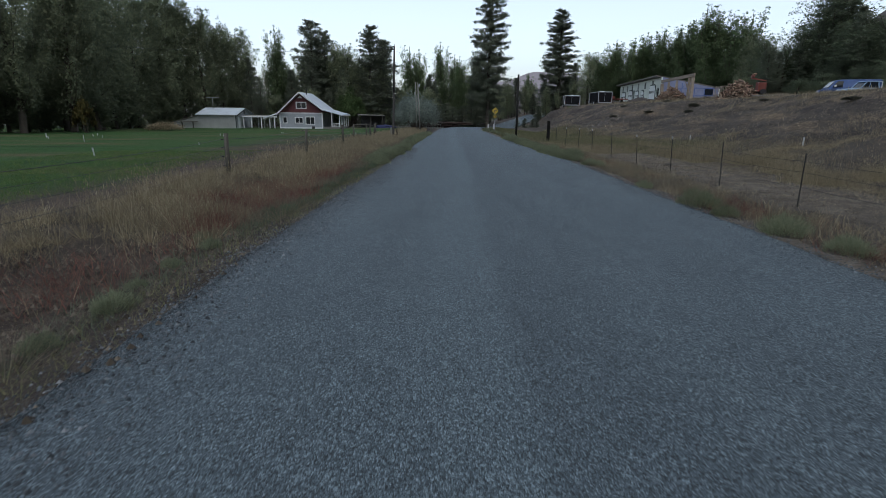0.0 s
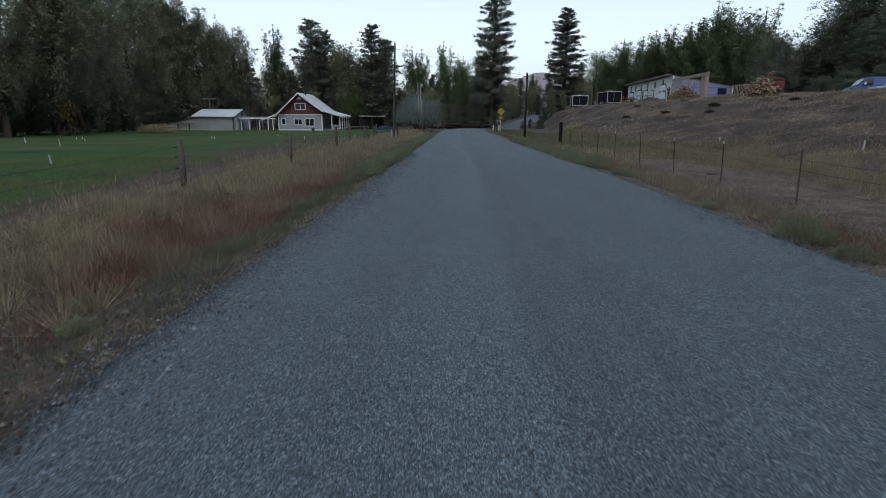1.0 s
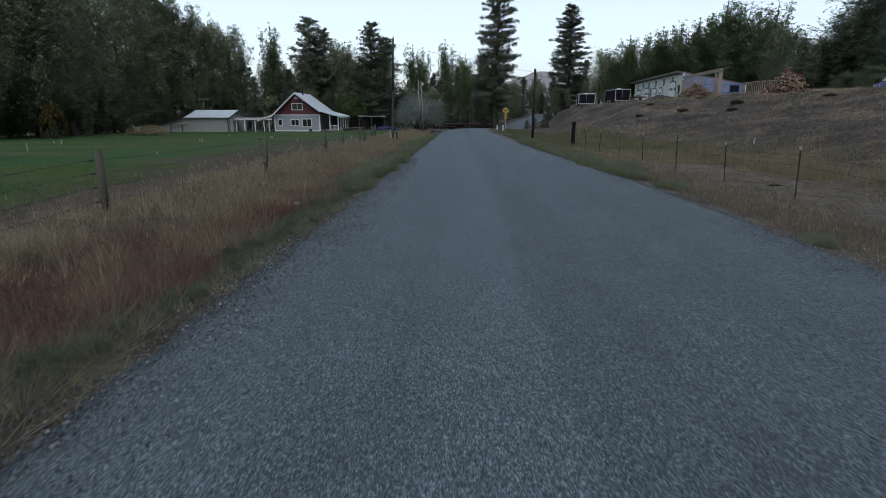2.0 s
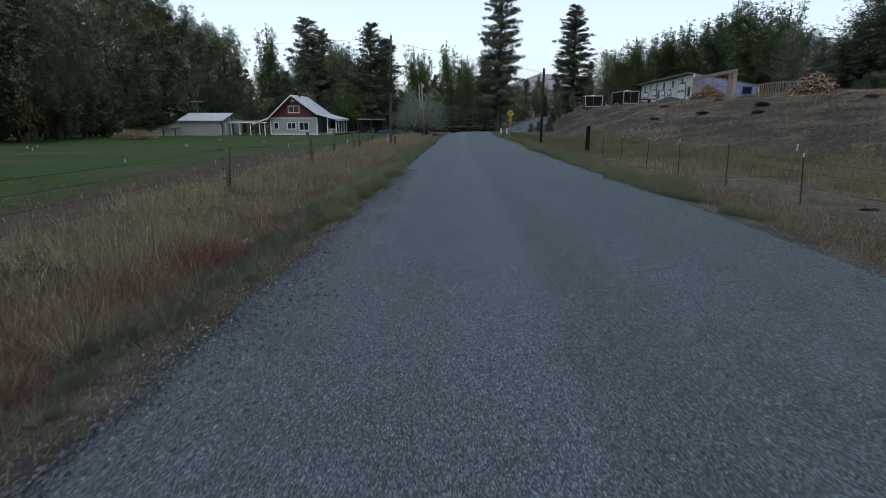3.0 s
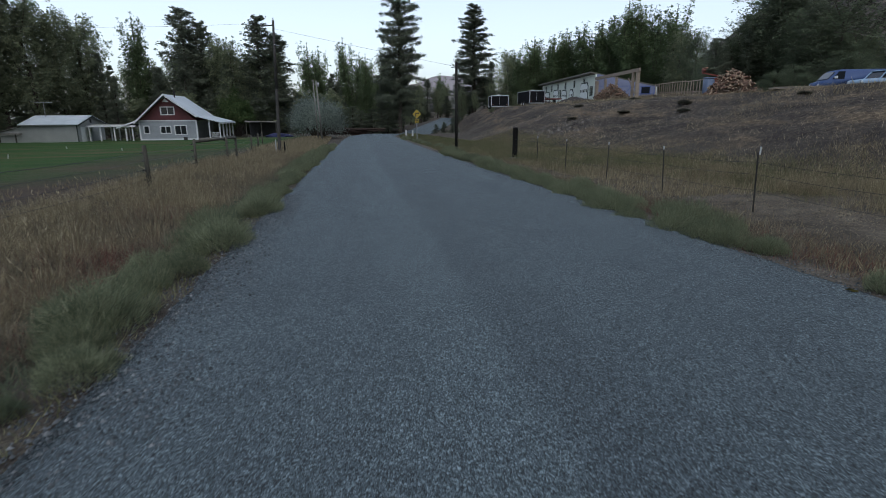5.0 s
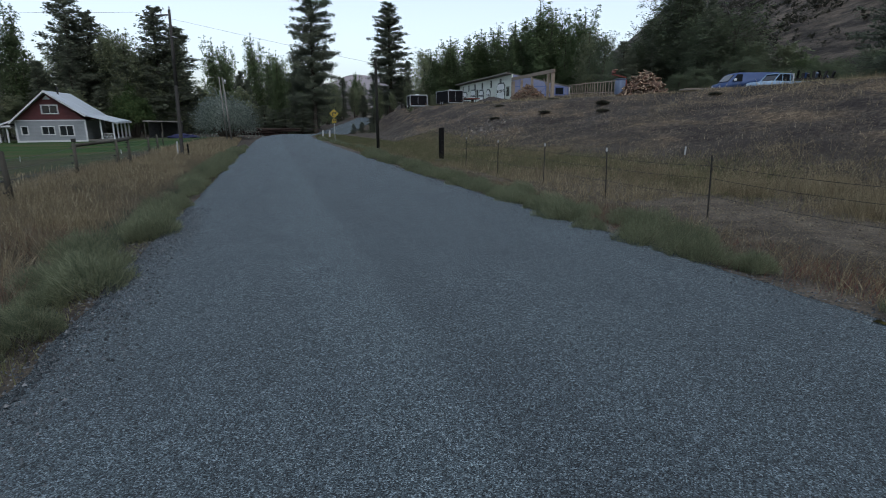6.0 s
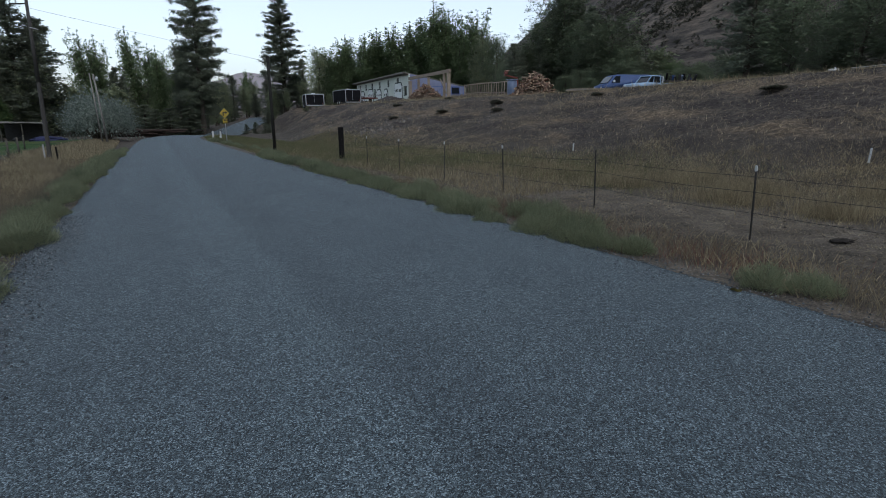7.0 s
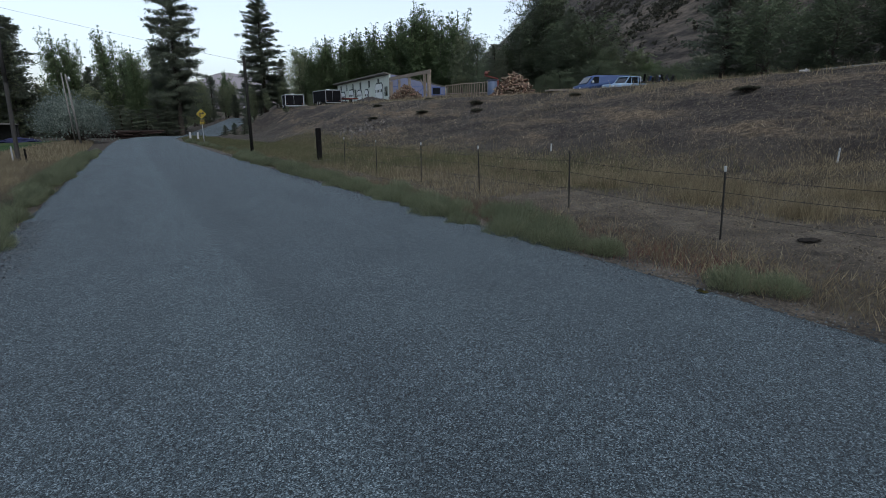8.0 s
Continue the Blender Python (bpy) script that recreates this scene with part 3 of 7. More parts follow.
def broad_tree(name, seed, h, crown_r, crown_from, leaf, label, limbs=34, leaves=9000, size=0.24, steep=0.55):
    """A cottonwood: forked trunk, rising limbs, each ending in its own ragged plume, with gaps between them."""
    rng = np.random.default_rng(seed)
    root = thing(name, (0, 0, 0), label, "tree", "trees of the wood edge")
    bm = bmesh.new()
    knees = [Vector((0, 0, -0.3)), Vector((rng.normal() * 0.2, rng.normal() * 0.2, h * 0.3)), Vector((rng.normal() * 0.5, rng.normal() * 0.5, h * 0.65)), Vector((rng.normal() * 0.6, rng.normal() * 0.6, h * 0.96))]
    rs = [0.022 * h, 0.016 * h, 0.009 * h, 0.02]
    for a, b, r, q in zip(knees, knees[1:], rs, rs[1:]):
        stick(bm, a, b, r, q, 6, False)

    def on_trunk(z):
        for a, b in zip(knees, knees[1:]):
            if z <= b.z:
                return a.lerp(b, (z - a.z) / (b.z - a.z))
        return knees[-1].copy()

    centres, radii = [], []
    for i in range(limbs):
        s = (i + rng.random() * 0.8) / limbs
        z = h * (crown_from + (0.80 - crown_from) * s)
        env = crown_r * (0.62 + 0.38 * math.sin(math.pi * (0.15 + 0.6 * s))) * (1 - 0.55 * s ** 3) * (0.62 + 0.5 * rng.random())
        ang = i * 2.4 + rng.normal() * 0.35
        ln = env * steep + h * (0.10 + 0.10 * rng.random())
        base = on_trunk(z)
        tip = Vector((base.x + env * math.cos(ang), base.y + env * math.sin(ang), min(h * (0.97 + 0.03 * rng.random()), z + ln)))
        knee = base.lerp(tip, 0.5) + Vector((0.15 * env * math.cos(ang), 0.15 * env * math.sin(ang), -0.12 * ln))
        if i % 2 == 0 and leaves > 5000:
            stick(bm, base, knee, 0.0045 * h * (1.2 - s), 0.03, 4, False)
            stick(bm, knee, tip, 0.03, 0.012, 3, False)
        for k in range(7):
            f = 0.25 + 0.75 * k / 6
            p = base.lerp(knee, f * 2) if f < 0.5 else knee.lerp(tip, f * 2 - 1)
            centres.append(p + Vector(rng.normal(size=3)) * 0.30)
            radii.append((0.95 + 0.5 * rng.random()) * (1.12 - 0.78 * f ** 2))
    for k in range(8):
        centres.append(on_trunk(h * (0.70 + 0.29 * k / 7)))
        radii.append(1.0 - 0.10 * k)
    part("trunk", bm, BARK, root, "", True)
    v = scatter_leaves(rng, np.array(centres), np.array(radii), leaves, size, 1.1, 0.0, 1.6)
    ob = new("crown", mesh_of("crown", v, tris(leaves), leaf))
    ob.parent = root
    return root


def plume_tree(name, seed, h, r, label, limbs=22, leaves=9000, size=0.24):
    """A poplar: many steep limbs, each carrying a narrow feathery plume that ends in a point."""
    rng = np.random.default_rng(seed)
    root = thing(name, (0, 0, 0), label, "tree", "poplars on the plateau")
    bm = bmesh.new()
    stick(bm, (0, 0, -0.3), (0.1, 0.05, h * 0.5), 0.014 * h, 0.008 * h, 6, False)
    stick(bm, (0.1, 0.05, h * 0.5), (0, 0, h * 0.97), 0.008 * h, 0.02, 5, False)
    cs, rad = [], []
    for i in range(limbs):
        s = (i + 0.5) / limbs
        z = h * (0.06 + 0.62 * s)
        ang = i * 2.4 + rng.normal() * 0.4
        ln = h * (0.22 + 0.18 * rng.random())
        out = r * (1.1 - 0.62 * s) * (0.45 + 0.65 * rng.random())
        tip = Vector((out * math.cos(ang), out * math.sin(ang), min(h * (0.9 + 0.1 * rng.random()), z + ln)))
        base = Vector((0.05, 0.03, z))
        knee = base.lerp(tip, 0.4) + Vector((0.34 * out * math.cos(ang), 0.34 * out * math.sin(ang), -0.02 * h))
        stick(bm, base, knee, 0.05, 0.03, 3, False)
        stick(bm, knee, tip, 0.03, 0.01, 3, False)
        for k in range(10):
            f = k / 9
            p = base.lerp(knee, f * 2) if f < 0.5 else knee.lerp(tip, f * 2 - 1)
            cs.append(p + Vector(rng.normal(size=3)) * 0.30)
            rad.append(1.0 * (1 - f) ** 0.6 + 0.24)
    for k in range(10):
        cs.append(Vector((0.03, 0.03, h * (0.55 + 0.42 * k / 9))))
        rad.append(0.95 * (1 - k / 9) + 0.22)
    part("trunk", bm, BARK, root, "", True)
    v = scatter_leaves(rng, np.array(cs), np.array(rad), leaves, size, 1.25, -0.3, 1.3)
    ob = new("crown", mesh_of("crown", v, tris(leaves), LEAF_POPLAR))
    ob.parent = root
    return root


def pine_tree(name, seed, h, r, crown_from, label, leaves=7000, size=0.45, gap=0.25, taper=0.6, step=0.02):
    """A conifer: straight trunk, level branches that carry round tufts of needles, a blunt ragged top."""
    rng = np.random.default_rng(seed)
    root = thing(name, (0, 0, 0), label, "tree", "conifers")
    bm = bmesh.new()
    stick(bm, (0, 0, -0.3), (0.1, 0, h * 0.55), 0.015 * h, 0.009 * h, 7, False)
    stick(bm, (0.1, 0, h * 0.55), (0.05, 0.05, h * 0.99), 0.009 * h, 0.015, 6, False)
    cs, rad = [], []
    z = crown_from * h
    while z < h * 0.985:
        s = (z / h - crown_from) / (1 - crown_from)
        env = r * (0.60 + 0.40 * min(1, s / 0.25)) * (1 - s) ** taper + 0.25
        for _ in range(rng.integers(4, 7)):
            if rng.random() < gap:
                continue
            ang, ln = rng.random() * math.tau, env * (0.45 + 0.65 * rng.random())
            tip = Vector((ln * math.cos(ang), ln * math.sin(ang), z + ln * (0.40 * s - 0.05) + rng.normal() * 0.012 * h))
            stick(bm, (0.05, 0.02, z), tip, 0.045 * (1.2 - s), 0.012, 3, False)
            for f in (0.30, 0.52, 0.74, 0.90, 1.02):
                cs.append(Vector((0.05, 0.02, z)).lerp(tip, f) + Vector((rng.normal() * 0.08 * ln, rng.normal() * 0.08 * ln, 0.10 * f)))
                rad.append(0.13 * ln * (1.1 - 0.35 * f) + 0.24)
        z += h * step * (0.6 + 0.6 * rng.random())
    part("trunk", bm, BARK, root, "", True)
    v = scatter_leaves(rng, np.array(cs), np.array(rad), leaves, size, 0.85, -0.3, 1.4)
    ob = new("crown", mesh_of("crown", v, tris(leaves), NEEDLE))
    ob.parent = root
    return root


def shrub(name, seed, h, r, leaf, label, leaves=2600, size=0.22, clumps=26, category="shrub", group=""):
    """A many-stemmed bush with an uneven dome of leaves."""
    rng = np.random.default_rng(seed)
    root = thing(name, (0, 0, 0), label, category, group)
    bm = bmesh.new()
    cs, rad = [], []
    for i in range(clumps):
        ang, q = i * 2.4, math.sqrt((i + 0.5) / clumps)
        c = Vector((q * r * 0.8 * math.cos(ang), q * r * 0.8 * math.sin(ang), h * (0.18 + 0.68 * math.sqrt(max(0, 1 - q * q)) * (0.55 + 0.45 * rng.random()) * (0.35 + 0.65 * rng.random() ** 0.4))))
        cs.append(c)
        rad.append(r * (0.20 + 0.16 * rng.random()))
        if i % 2:
            stick(bm, (c.x * 0.12, c.y * 0.12, -0.1), c, 0.02 * h * 0.5, 0.008, 4, False)
    part("stems", bm, BARK, root, "", True)
    v = scatter_leaves(rng, np.array(cs), np.array(rad), leaves, size, 0.9)
    ob = new("foliage", mesh_of("foliage", v, tris(leaves), leaf))
    ob.parent = root
    return root


def plant(proto, used, x, y, h, base_h, rng, sink=0.0, wide=1.0):
    """Stands a copy (first the original) of a plant at x, y, scaled to height h."""
    s = h / base_h
    m = Matrix.LocRotScale((x, y, gz(x, y) - sink), Euler((rng.normal() * 0.02, rng.normal() * 0.02, rng.random() * math.tau)), (s * wide, s * wide, s))
    if proto in used:
        return copy_thing(proto, m)
    used.add(proto)
    proto.matrix_basis = m
    return proto


def plant_wood():
    rng = np.random.default_rng(11)
    used = set()
    tall = "tall dark-leaved cottonwood at the edge of the wood"
    front = [broad_tree("cottonwood_tree", 30 + i, 20, r, f, LEAF_DARK, tall, 46, 18000, 0.24) for i, (r, f) in enumerate(((3.9, 0.10), (4.5, 0.07), (3.6, 0.12)))]
    dark = [broad_tree("cottonwood_tree", 20 + i, 20, r, f, LEAF_DARK, tall, 36, 8500, 0.28) for i, (r, f) in enumerate(((4.2, 0.06), (3.8, 0.08), (4.6, 0.04)))]
    low = [broad_tree("cottonwood_sapling", 24 + i, 20, r, 0.0, LEAF_DARK, "dark young cottonwood growing under the wood edge", 26, 3600, 0.62, 0.3) for i, r in enumerate((6.0, 7.0))]
    thin = [plume_tree("poplar_tree", 40 + i, 20, r, "slender poplar with airy green plumes", 28, 13000, 0.24) for i, r in enumerate((3.6, 4.2, 3.2))]
    spruce = [pine_tree("fir_tree", 60 + i, 20, r, f, "dark pointed fir in the wood", 14000, 0.22, 0.12, 0.55, 0.018) for i, (r, f) in enumerate(((2.9, 0.04), (3.3, 0.08)))]
    near = [broad_tree("cottonwood_tree", 50 + i, 20, r, 0.02, LEAF_SHADE, "dense deep green tree on the plateau edge", 60, 12000, 0.23) for i, r in enumerate((4.4, 5.0))]
    young_fir = [pine_tree("young_fir", 64, 20, 3.4, 0.0, "dark young fir filling the wood below the crowns", 4200, 0.42, 0.1, 0.6, 0.04)]
    kinds = {"n": near, "g": young_fir, "w": front, "d": dark, "b": low, "p": thin, "f": spruce}

    def put(kind, x, y, top, wide=1.0):
        if y < 186 and abs(x - float(road_mid(y))) < 4.8:
            return
        some = kinds[kind]
        plant(some[int(rng.integers(len(some)))], used, x, y, top - gz(x, y), 20, rng, 0.1, wide)

    # the wood along the far side of the pasture: kind, x, y, height of the top
    for kind, x, y, top in (("d", -48, 54, 19), ("d", -46.3, 59.3, 18.5), ("d", -45, 66, 19), ("d", -48.5, 70, 20.5), ("d", -47.5, 75, 20), ("d", -50, 80, 21), ("d", -52.5, 88, 22), ("d", -53, 96, 23),
                            ("d", -51.5, 103, 23), ("d", -50, 108, 22), ("d", -47, 110, 21.5), ("d", -44, 113, 19.5), ("d", -42, 116, 18.8), ("f", -38.8, 114.6, 12.4)):
        put("w" if kind == "d" else kind, x, y + 3, top)
    for kind, x, y, top in (("f", -36.5, 116, 12.7), ("p", -34.6, 124, 20.2), ("f", -31.3, 122, 15.8), ("f", -27.9, 127, 20), ("f", -25.0, 132, 18.6), ("f", -21.3, 130, 18.4),
                            ("f", -14.0, 146, 19.6), ("p", -7.5, 160, 20), ("p", -4.9, 165, 18.2), ("f", -2.1, 150, 17.5), ("p", 1.6, 158, 19.5), ("p", 5.1, 165, 17.2), ("d", 7.6, 170, 17), ("p", 11.6, 160, 18.3),
                            ("f", -28.8, 131, 20.5), ("f", -26.6, 135, 18.9), ("d", -22.6, 134, 19.2), ("f", -19.7, 136, 19.5), ("f", -15.6, 134, 20.1), ("f", -13.3, 138, 17.5), ("f", -32.8, 128, 16.2), ("f", -23.7, 132, 17.4), ("f", -17.5, 132, 17.9), ("f", -0.8, 150, 15.1), ("p", 6.0, 150, 15.2)):
        put(kind, x, y, top, 1.25 if kind == "f" else 1.0)
    for kind, x, y, top in (("d", -31.5, 133, 15.4), ("d", -25.5, 136, 17.6), ("d", -22.8, 133, 17.4), ("d", -19.8, 131, 18.2), ("d", -16.8, 133, 18.4), ("d", -14.5, 136, 18.0), ("d", -34.5, 131, 13.4), ("d", -38.5, 128, 12.6), ("f", -11.5, 140, 14.4), ("d", -29.2, 138, 19.0)):
        put(kind, x, y, top, 0.95)
    # deeper rows close the gaps low down
    for i in range(0, 26):
        if i % 3 == 2:
            continue
        x = -72 + i * 2.3 + rng.normal()
        y = 72 + i * 3.1 + rng.normal() * 3 + 8 * (i % 2)
        put("bg"[int(rng.random() < 0.35)], x, y + 10, 12 + 6 * rng.random())
    for i in range(12):
        put("bgg"[int(rng.integers(3))], -22 + i * 3.4 + rng.normal(), 172 + rng.normal() * 5, 10 + 5 * rng.random(), 1.2)
    # young growth along the foot of the wood
    for i in range(20):
        x = -50 - i * 0.2 + rng.normal() * 1.5
        put("b", x, 56 + i * 2.9, 5.5 + 5 * rng.random(), 1.4)
    for i in range(12):
        put("bg"[i % 2], -34 + i * 3.2, 119 + i * 2.6 + rng.normal() * 2, 5 + 4.5 * rng.random(), 1.6)
    # plateau trees behind the long shed
    for kind, x, y, top in (("f", 40.5, 163, 21.6), ("d", 42.1, 154.4, 19.9), ("p", 45.9, 158.5, 18), ("p", 43.8, 146, 17), ("p", 46.7, 146, 19.4), ("p", 49.5, 142, 19.3), ("p", 53, 143, 20.7), ("p", 56, 138, 21.2),
                            ("p", 58, 134, 21.4), ("p", 61, 136, 22.6), ("p", 60.5, 127, 24.5), ("p", 63.5, 128, 23.5), ("p", 64, 123, 24.6), ("p", 65, 118, 22), ("p", 48, 151, 18.5), ("p", 51.5, 147, 19.5), ("p", 54.5, 145, 19.5), ("p", 57.5, 141, 20.5), ("p", 62.5, 133, 22), ("p", 66, 126, 22), ("d", 63, 113, 19)):
        put(kind, x, y, top, 1.6 if kind == "p" else 1.2)
    for kind, x, y, top in (("n", 62, 106, 16.7), ("n", 59, 98, 15.2), ("n", 60.5, 94, 15.5), ("n", 58, 89, 16.5), ("n", 59, 84, 21.5), ("n", 59, 79.5, 22), ("f", 57.2, 76.5, 21), ("n", 57.8, 77.5, 21), ("n", 59.5, 75.2, 18), ("n", 58.7, 72, 12.5),
                            ("n", 57.6, 68.5, 9.6), ("n", 52.3, 66, 9.0), ("n", 57.6, 65.7, 9.4), ("n", 63.2, 66.7, 9.7), ("n", 60.8, 61.6, 9.2), ("n", 60, 57.5, 10), ("n", 61, 83, 22.5), ("n", 61.5, 88, 19), ("n", 55, 67.5, 9.5), ("n", 63, 63, 9.3)):
        put(kind, x, y, top, 1.5)
    for x, y, top in ((50, 84, 11.5), (52, 85, 13.8), (54.5, 84, 16.4), (57, 84, 19), (59.5, 84, 21.5)):
        put("f", x, y, top, 1.5)
    for x, y, top in ((54, 87, 14.5), (57, 86, 18.5), (61, 86, 21.5), (64.5, 85, 23), (67, 87, 22), (51, 88, 12.5), (66, 95, 20), (70, 92, 22)):
        put("n", x, y, top, 1.3)
    for kind, x, y, top in (("f", 49.5, 48.5, 16), ("f", 52, 47.5, 17), ("n", 49, 44.5, 14), ("n", 45.5, 40, 11), ("n", 44.5, 37.2, 12), ("n", 44.3, 34, 11.5), ("n", 43.5, 30.5, 13), ("n", 44, 26.5, 12), ("f", 48, 40, 16), ("f", 47.5, 33, 16), ("n", 45, 21, 12)):
        put(kind, x, y, top, 1.3)
    for x, y, top in ((44, 62.5, 7.2), (46.5, 61.5, 6.8), (49, 61, 7.6), (51.5, 60, 7.0), (53.5, 58, 7.8), (55.5, 56.5, 7.4), (57.5, 55, 8.4), (42, 64.5, 7.8), (55, 61, 8.8), (50, 64, 8.6), (46, 66, 9.2), (52, 55, 6.6)):
        put("n", x, y, top, 2.2)
    for x, y, top in ((46, 161, 13), (50, 152, 13), (54, 149, 14), (58, 144, 15), (62, 138, 16), (66, 131, 16), (41, 168, 14), (45, 152, 11.5), (40, 160, 12), (68, 122, 16)):
        put("d", x, y, top, 1.5)
    for x, y, top in ((26, 189, 10.5), (33, 189, 11), (36.5, 188, 11.5), (40, 186, 12)):
        put("f", x, y, top, 1.8)
    for i in range(14):
        put("bpb"[i % 3], 56 + 8 * rng.random(), 112 - i * 3.6, 9 + 3 * rng.random(), 1.6)
    # undergrowth closes the wood below the crowns
    for i in range(10):
        put("g", -9 + i * 2.3 + rng.normal() * 0.5, 130 + 1.5 * (i % 3), 4.2 + 1.5 * rng.random(), 3.2)
    # two tall ponderosas at the bend and their neighbours
    tall_a = pine_tree("ponderosa_pine", 71, 33, 4.9, 0.10, "very tall ponderosa pine standing by the road bend", 84000, 0.19, 0.26, 0.42, 0.0125)
    plant(tall_a, used, 12.7, 137.4, 33.0, 33, rng, 0.0, 1.15)
    tall_b = pine_tree("ponderosa_pine", 75, 32, 4.6, 0.06, "very tall pointed ponderosa pine beyond the bend", 76000, 0.19, 0.20, 0.5, 0.0125)
    plant(tall_b, used, 36.9, 168, 28.6, 32, rng, 0.0, 1.7)
    put("f", 13.2, 144, 22)
    put("f", 9.0, 141, 15)
    for x, y, top in ((19, 168, 11), (24, 182, 13), (30, 184, 12), (36, 182, 13), (33, 150, 8), (22, 186, 12), (37, 140, 9), (33, 165, 10), (30, 172, 11), (42, 176, 14), (15, 150, 9), (33, 135, 7), (36, 128, 7), (22, 160, 9.5), (26, 166, 10.5), (29, 161, 9.5), (25, 150, 6)):
        put("d", x, y, top, 1.3)
    for kind, x, y, top in (("d", 25, 194, 12.5), ("f", 28, 196, 13), ("d", 31, 193, 12), ("d", 35, 196, 13), ("d", 38.5, 192, 13), ("p", 33, 200, 15), ("d", 22, 193, 13)):
        put(kind, x, y, top, 1.3)
    for x, y, h in ((17.4, 117.5, 2.6), (19.3, 119.5, 3.2), (21.2, 121, 3.0), (27.5, 148, 5), (26.4, 142, 4.5), (23.5, 128, 3.0)):
        put("g", x, y, gz(x, y) + h, 2.4)
    # shrubs
    olive = shrub("russian_olive_bush", 81, 6.2, 5.6, LEAF_SILVER, "round silver-leaved olive bush beside the road", 18000, 0.20, 120)
    plant(olive, used, -3.5, 100, 6.9, 6.2, rng, 0.0, 0.72)
    young = shrub("young_maple_tree", 82, 6.5, 2.9, LEAF_BRIGHT, "young bright green tree beside the farmhouse", 11000, 0.20, 60, "tree")
    plant(young, used, -18.0, 118, 9.3, 6.5, rng, 0.0, 0.8)
    gold = shrub("turning_shrub", 83, 5, 2.2, LEAF_YELLOW, "yellowing shrub at the foot of the wood", 2200, 0.28, 30)
    plant(gold, used, -42.0, 66.5, 5.2, 5, rng, 0.0, 0.6)
    sageb = shrub("sagebrush", 84, 0.6, 0.55, SAGE, "low dark sagebrush on the gravel bank", 1500, 0.07, 22, "shrub", "sagebrush on the bank")
    for x, y, h in ((24.5, 52.3, 0.42), (21.2, 55.0, 0.38), (23.0, 50.1, 0.36), (23.3, 30.8, 0.42), (26, 62, 0.4), (25.6, 43, 0.3), (19.4, 60.2, 0.35), (22.6, 66, 0.4)):
        plant(sageb, used, x, y, h, 0.6, rng, 0.02, 1.5)


plant_wood()

# ---- buildings ----
LAP_GREY = lap_siding("grey_lap_siding", (0.2430, 0.2610, 0.2790), (0.3150, 0.3330, 0.3510))
MAROON = lap_siding("maroon_lap_siding", (0.075, 0.018, 0.020), (0.115, 0.028, 0.030))
TRIM_WHITE = surface("white_trim_paint", (0.5084, 0.5166, 0.5248), (0.6560, 0.6642, 0.6724), 3, 30, 0.6, relief=0.1)
ROOF_STEEL = ribbed_metal("pale_steel_roof", (0.4200, 0.4704, 0.5040), (0.5544, 0.6048, 0.6384), 0.40, 1)
ROOF_STEEL_X = ribbed_metal("pale_steel_barn_roof", (0.4128, 0.4644, 0.4988), (0.5504, 0.6020, 0.6364), 0.40, 0)
BARN_STEEL = ribbed_metal("beige_barn_steel", (0.27, 0.28, 0.27), (0.34, 0.35, 0.335), 0.30, 0, 0.6)
GLASS = glass_dark()
# near-black colour that paints the shade inside openings
SHADOW_IN = surface("painted_interior_shade", (0.02, 0.02, 0.02), (0.05, 0.05, 0.048), 3, 20, 0.95)
OLD_BOARD = surface("old_grey_board", (0.10, 0.095, 0.085), (0.22, 0.21, 0.19), 3, 30, 0.9, stretch=(1, 1, 0.2))
CREAM = surface("cream_painted_wall", (0.46, 0.50, 0.44), (0.62, 0.66, 0.58), 0.6, 12, 0.75, relief=0.2)
DARK_TRIM = surface("dark_green_trim", (0.012, 0.020, 0.018), (0.03, 0.042, 0.038), 4, 30, 0.6)
DOOR_WHITE = surface("white_garage_door", (0.55, 0.58, 0.56), (0.74, 0.77, 0.74), 2, 30, 0.55, relief=0.1)
ROOF_BROWN = ribbed_metal("brown_shed_roof", (0.075, 0.068, 0.055), (0.13, 0.118, 0.098), 0.45, 1, 0.6)
FRESH_WOOD = surface("fresh_lumber", (0.17, 0.135, 0.10), (0.30, 0.245, 0.185), 3, 30, 0.8, stretch=(0.3, 0.3, 1), vary=0.15)
WRAP = surface("violet_house_wrap", (0.1360, 0.1530, 0.2448), (0.2160, 0.2380, 0.3384), 1.2, 10, 0.6, relief=0.5, depth=0.03)
WRAP_TAPE = surface("blue_wrap_tape", (0.05, 0.08, 0.22), (0.09, 0.13, 0.30), 4, 20, 0.5)


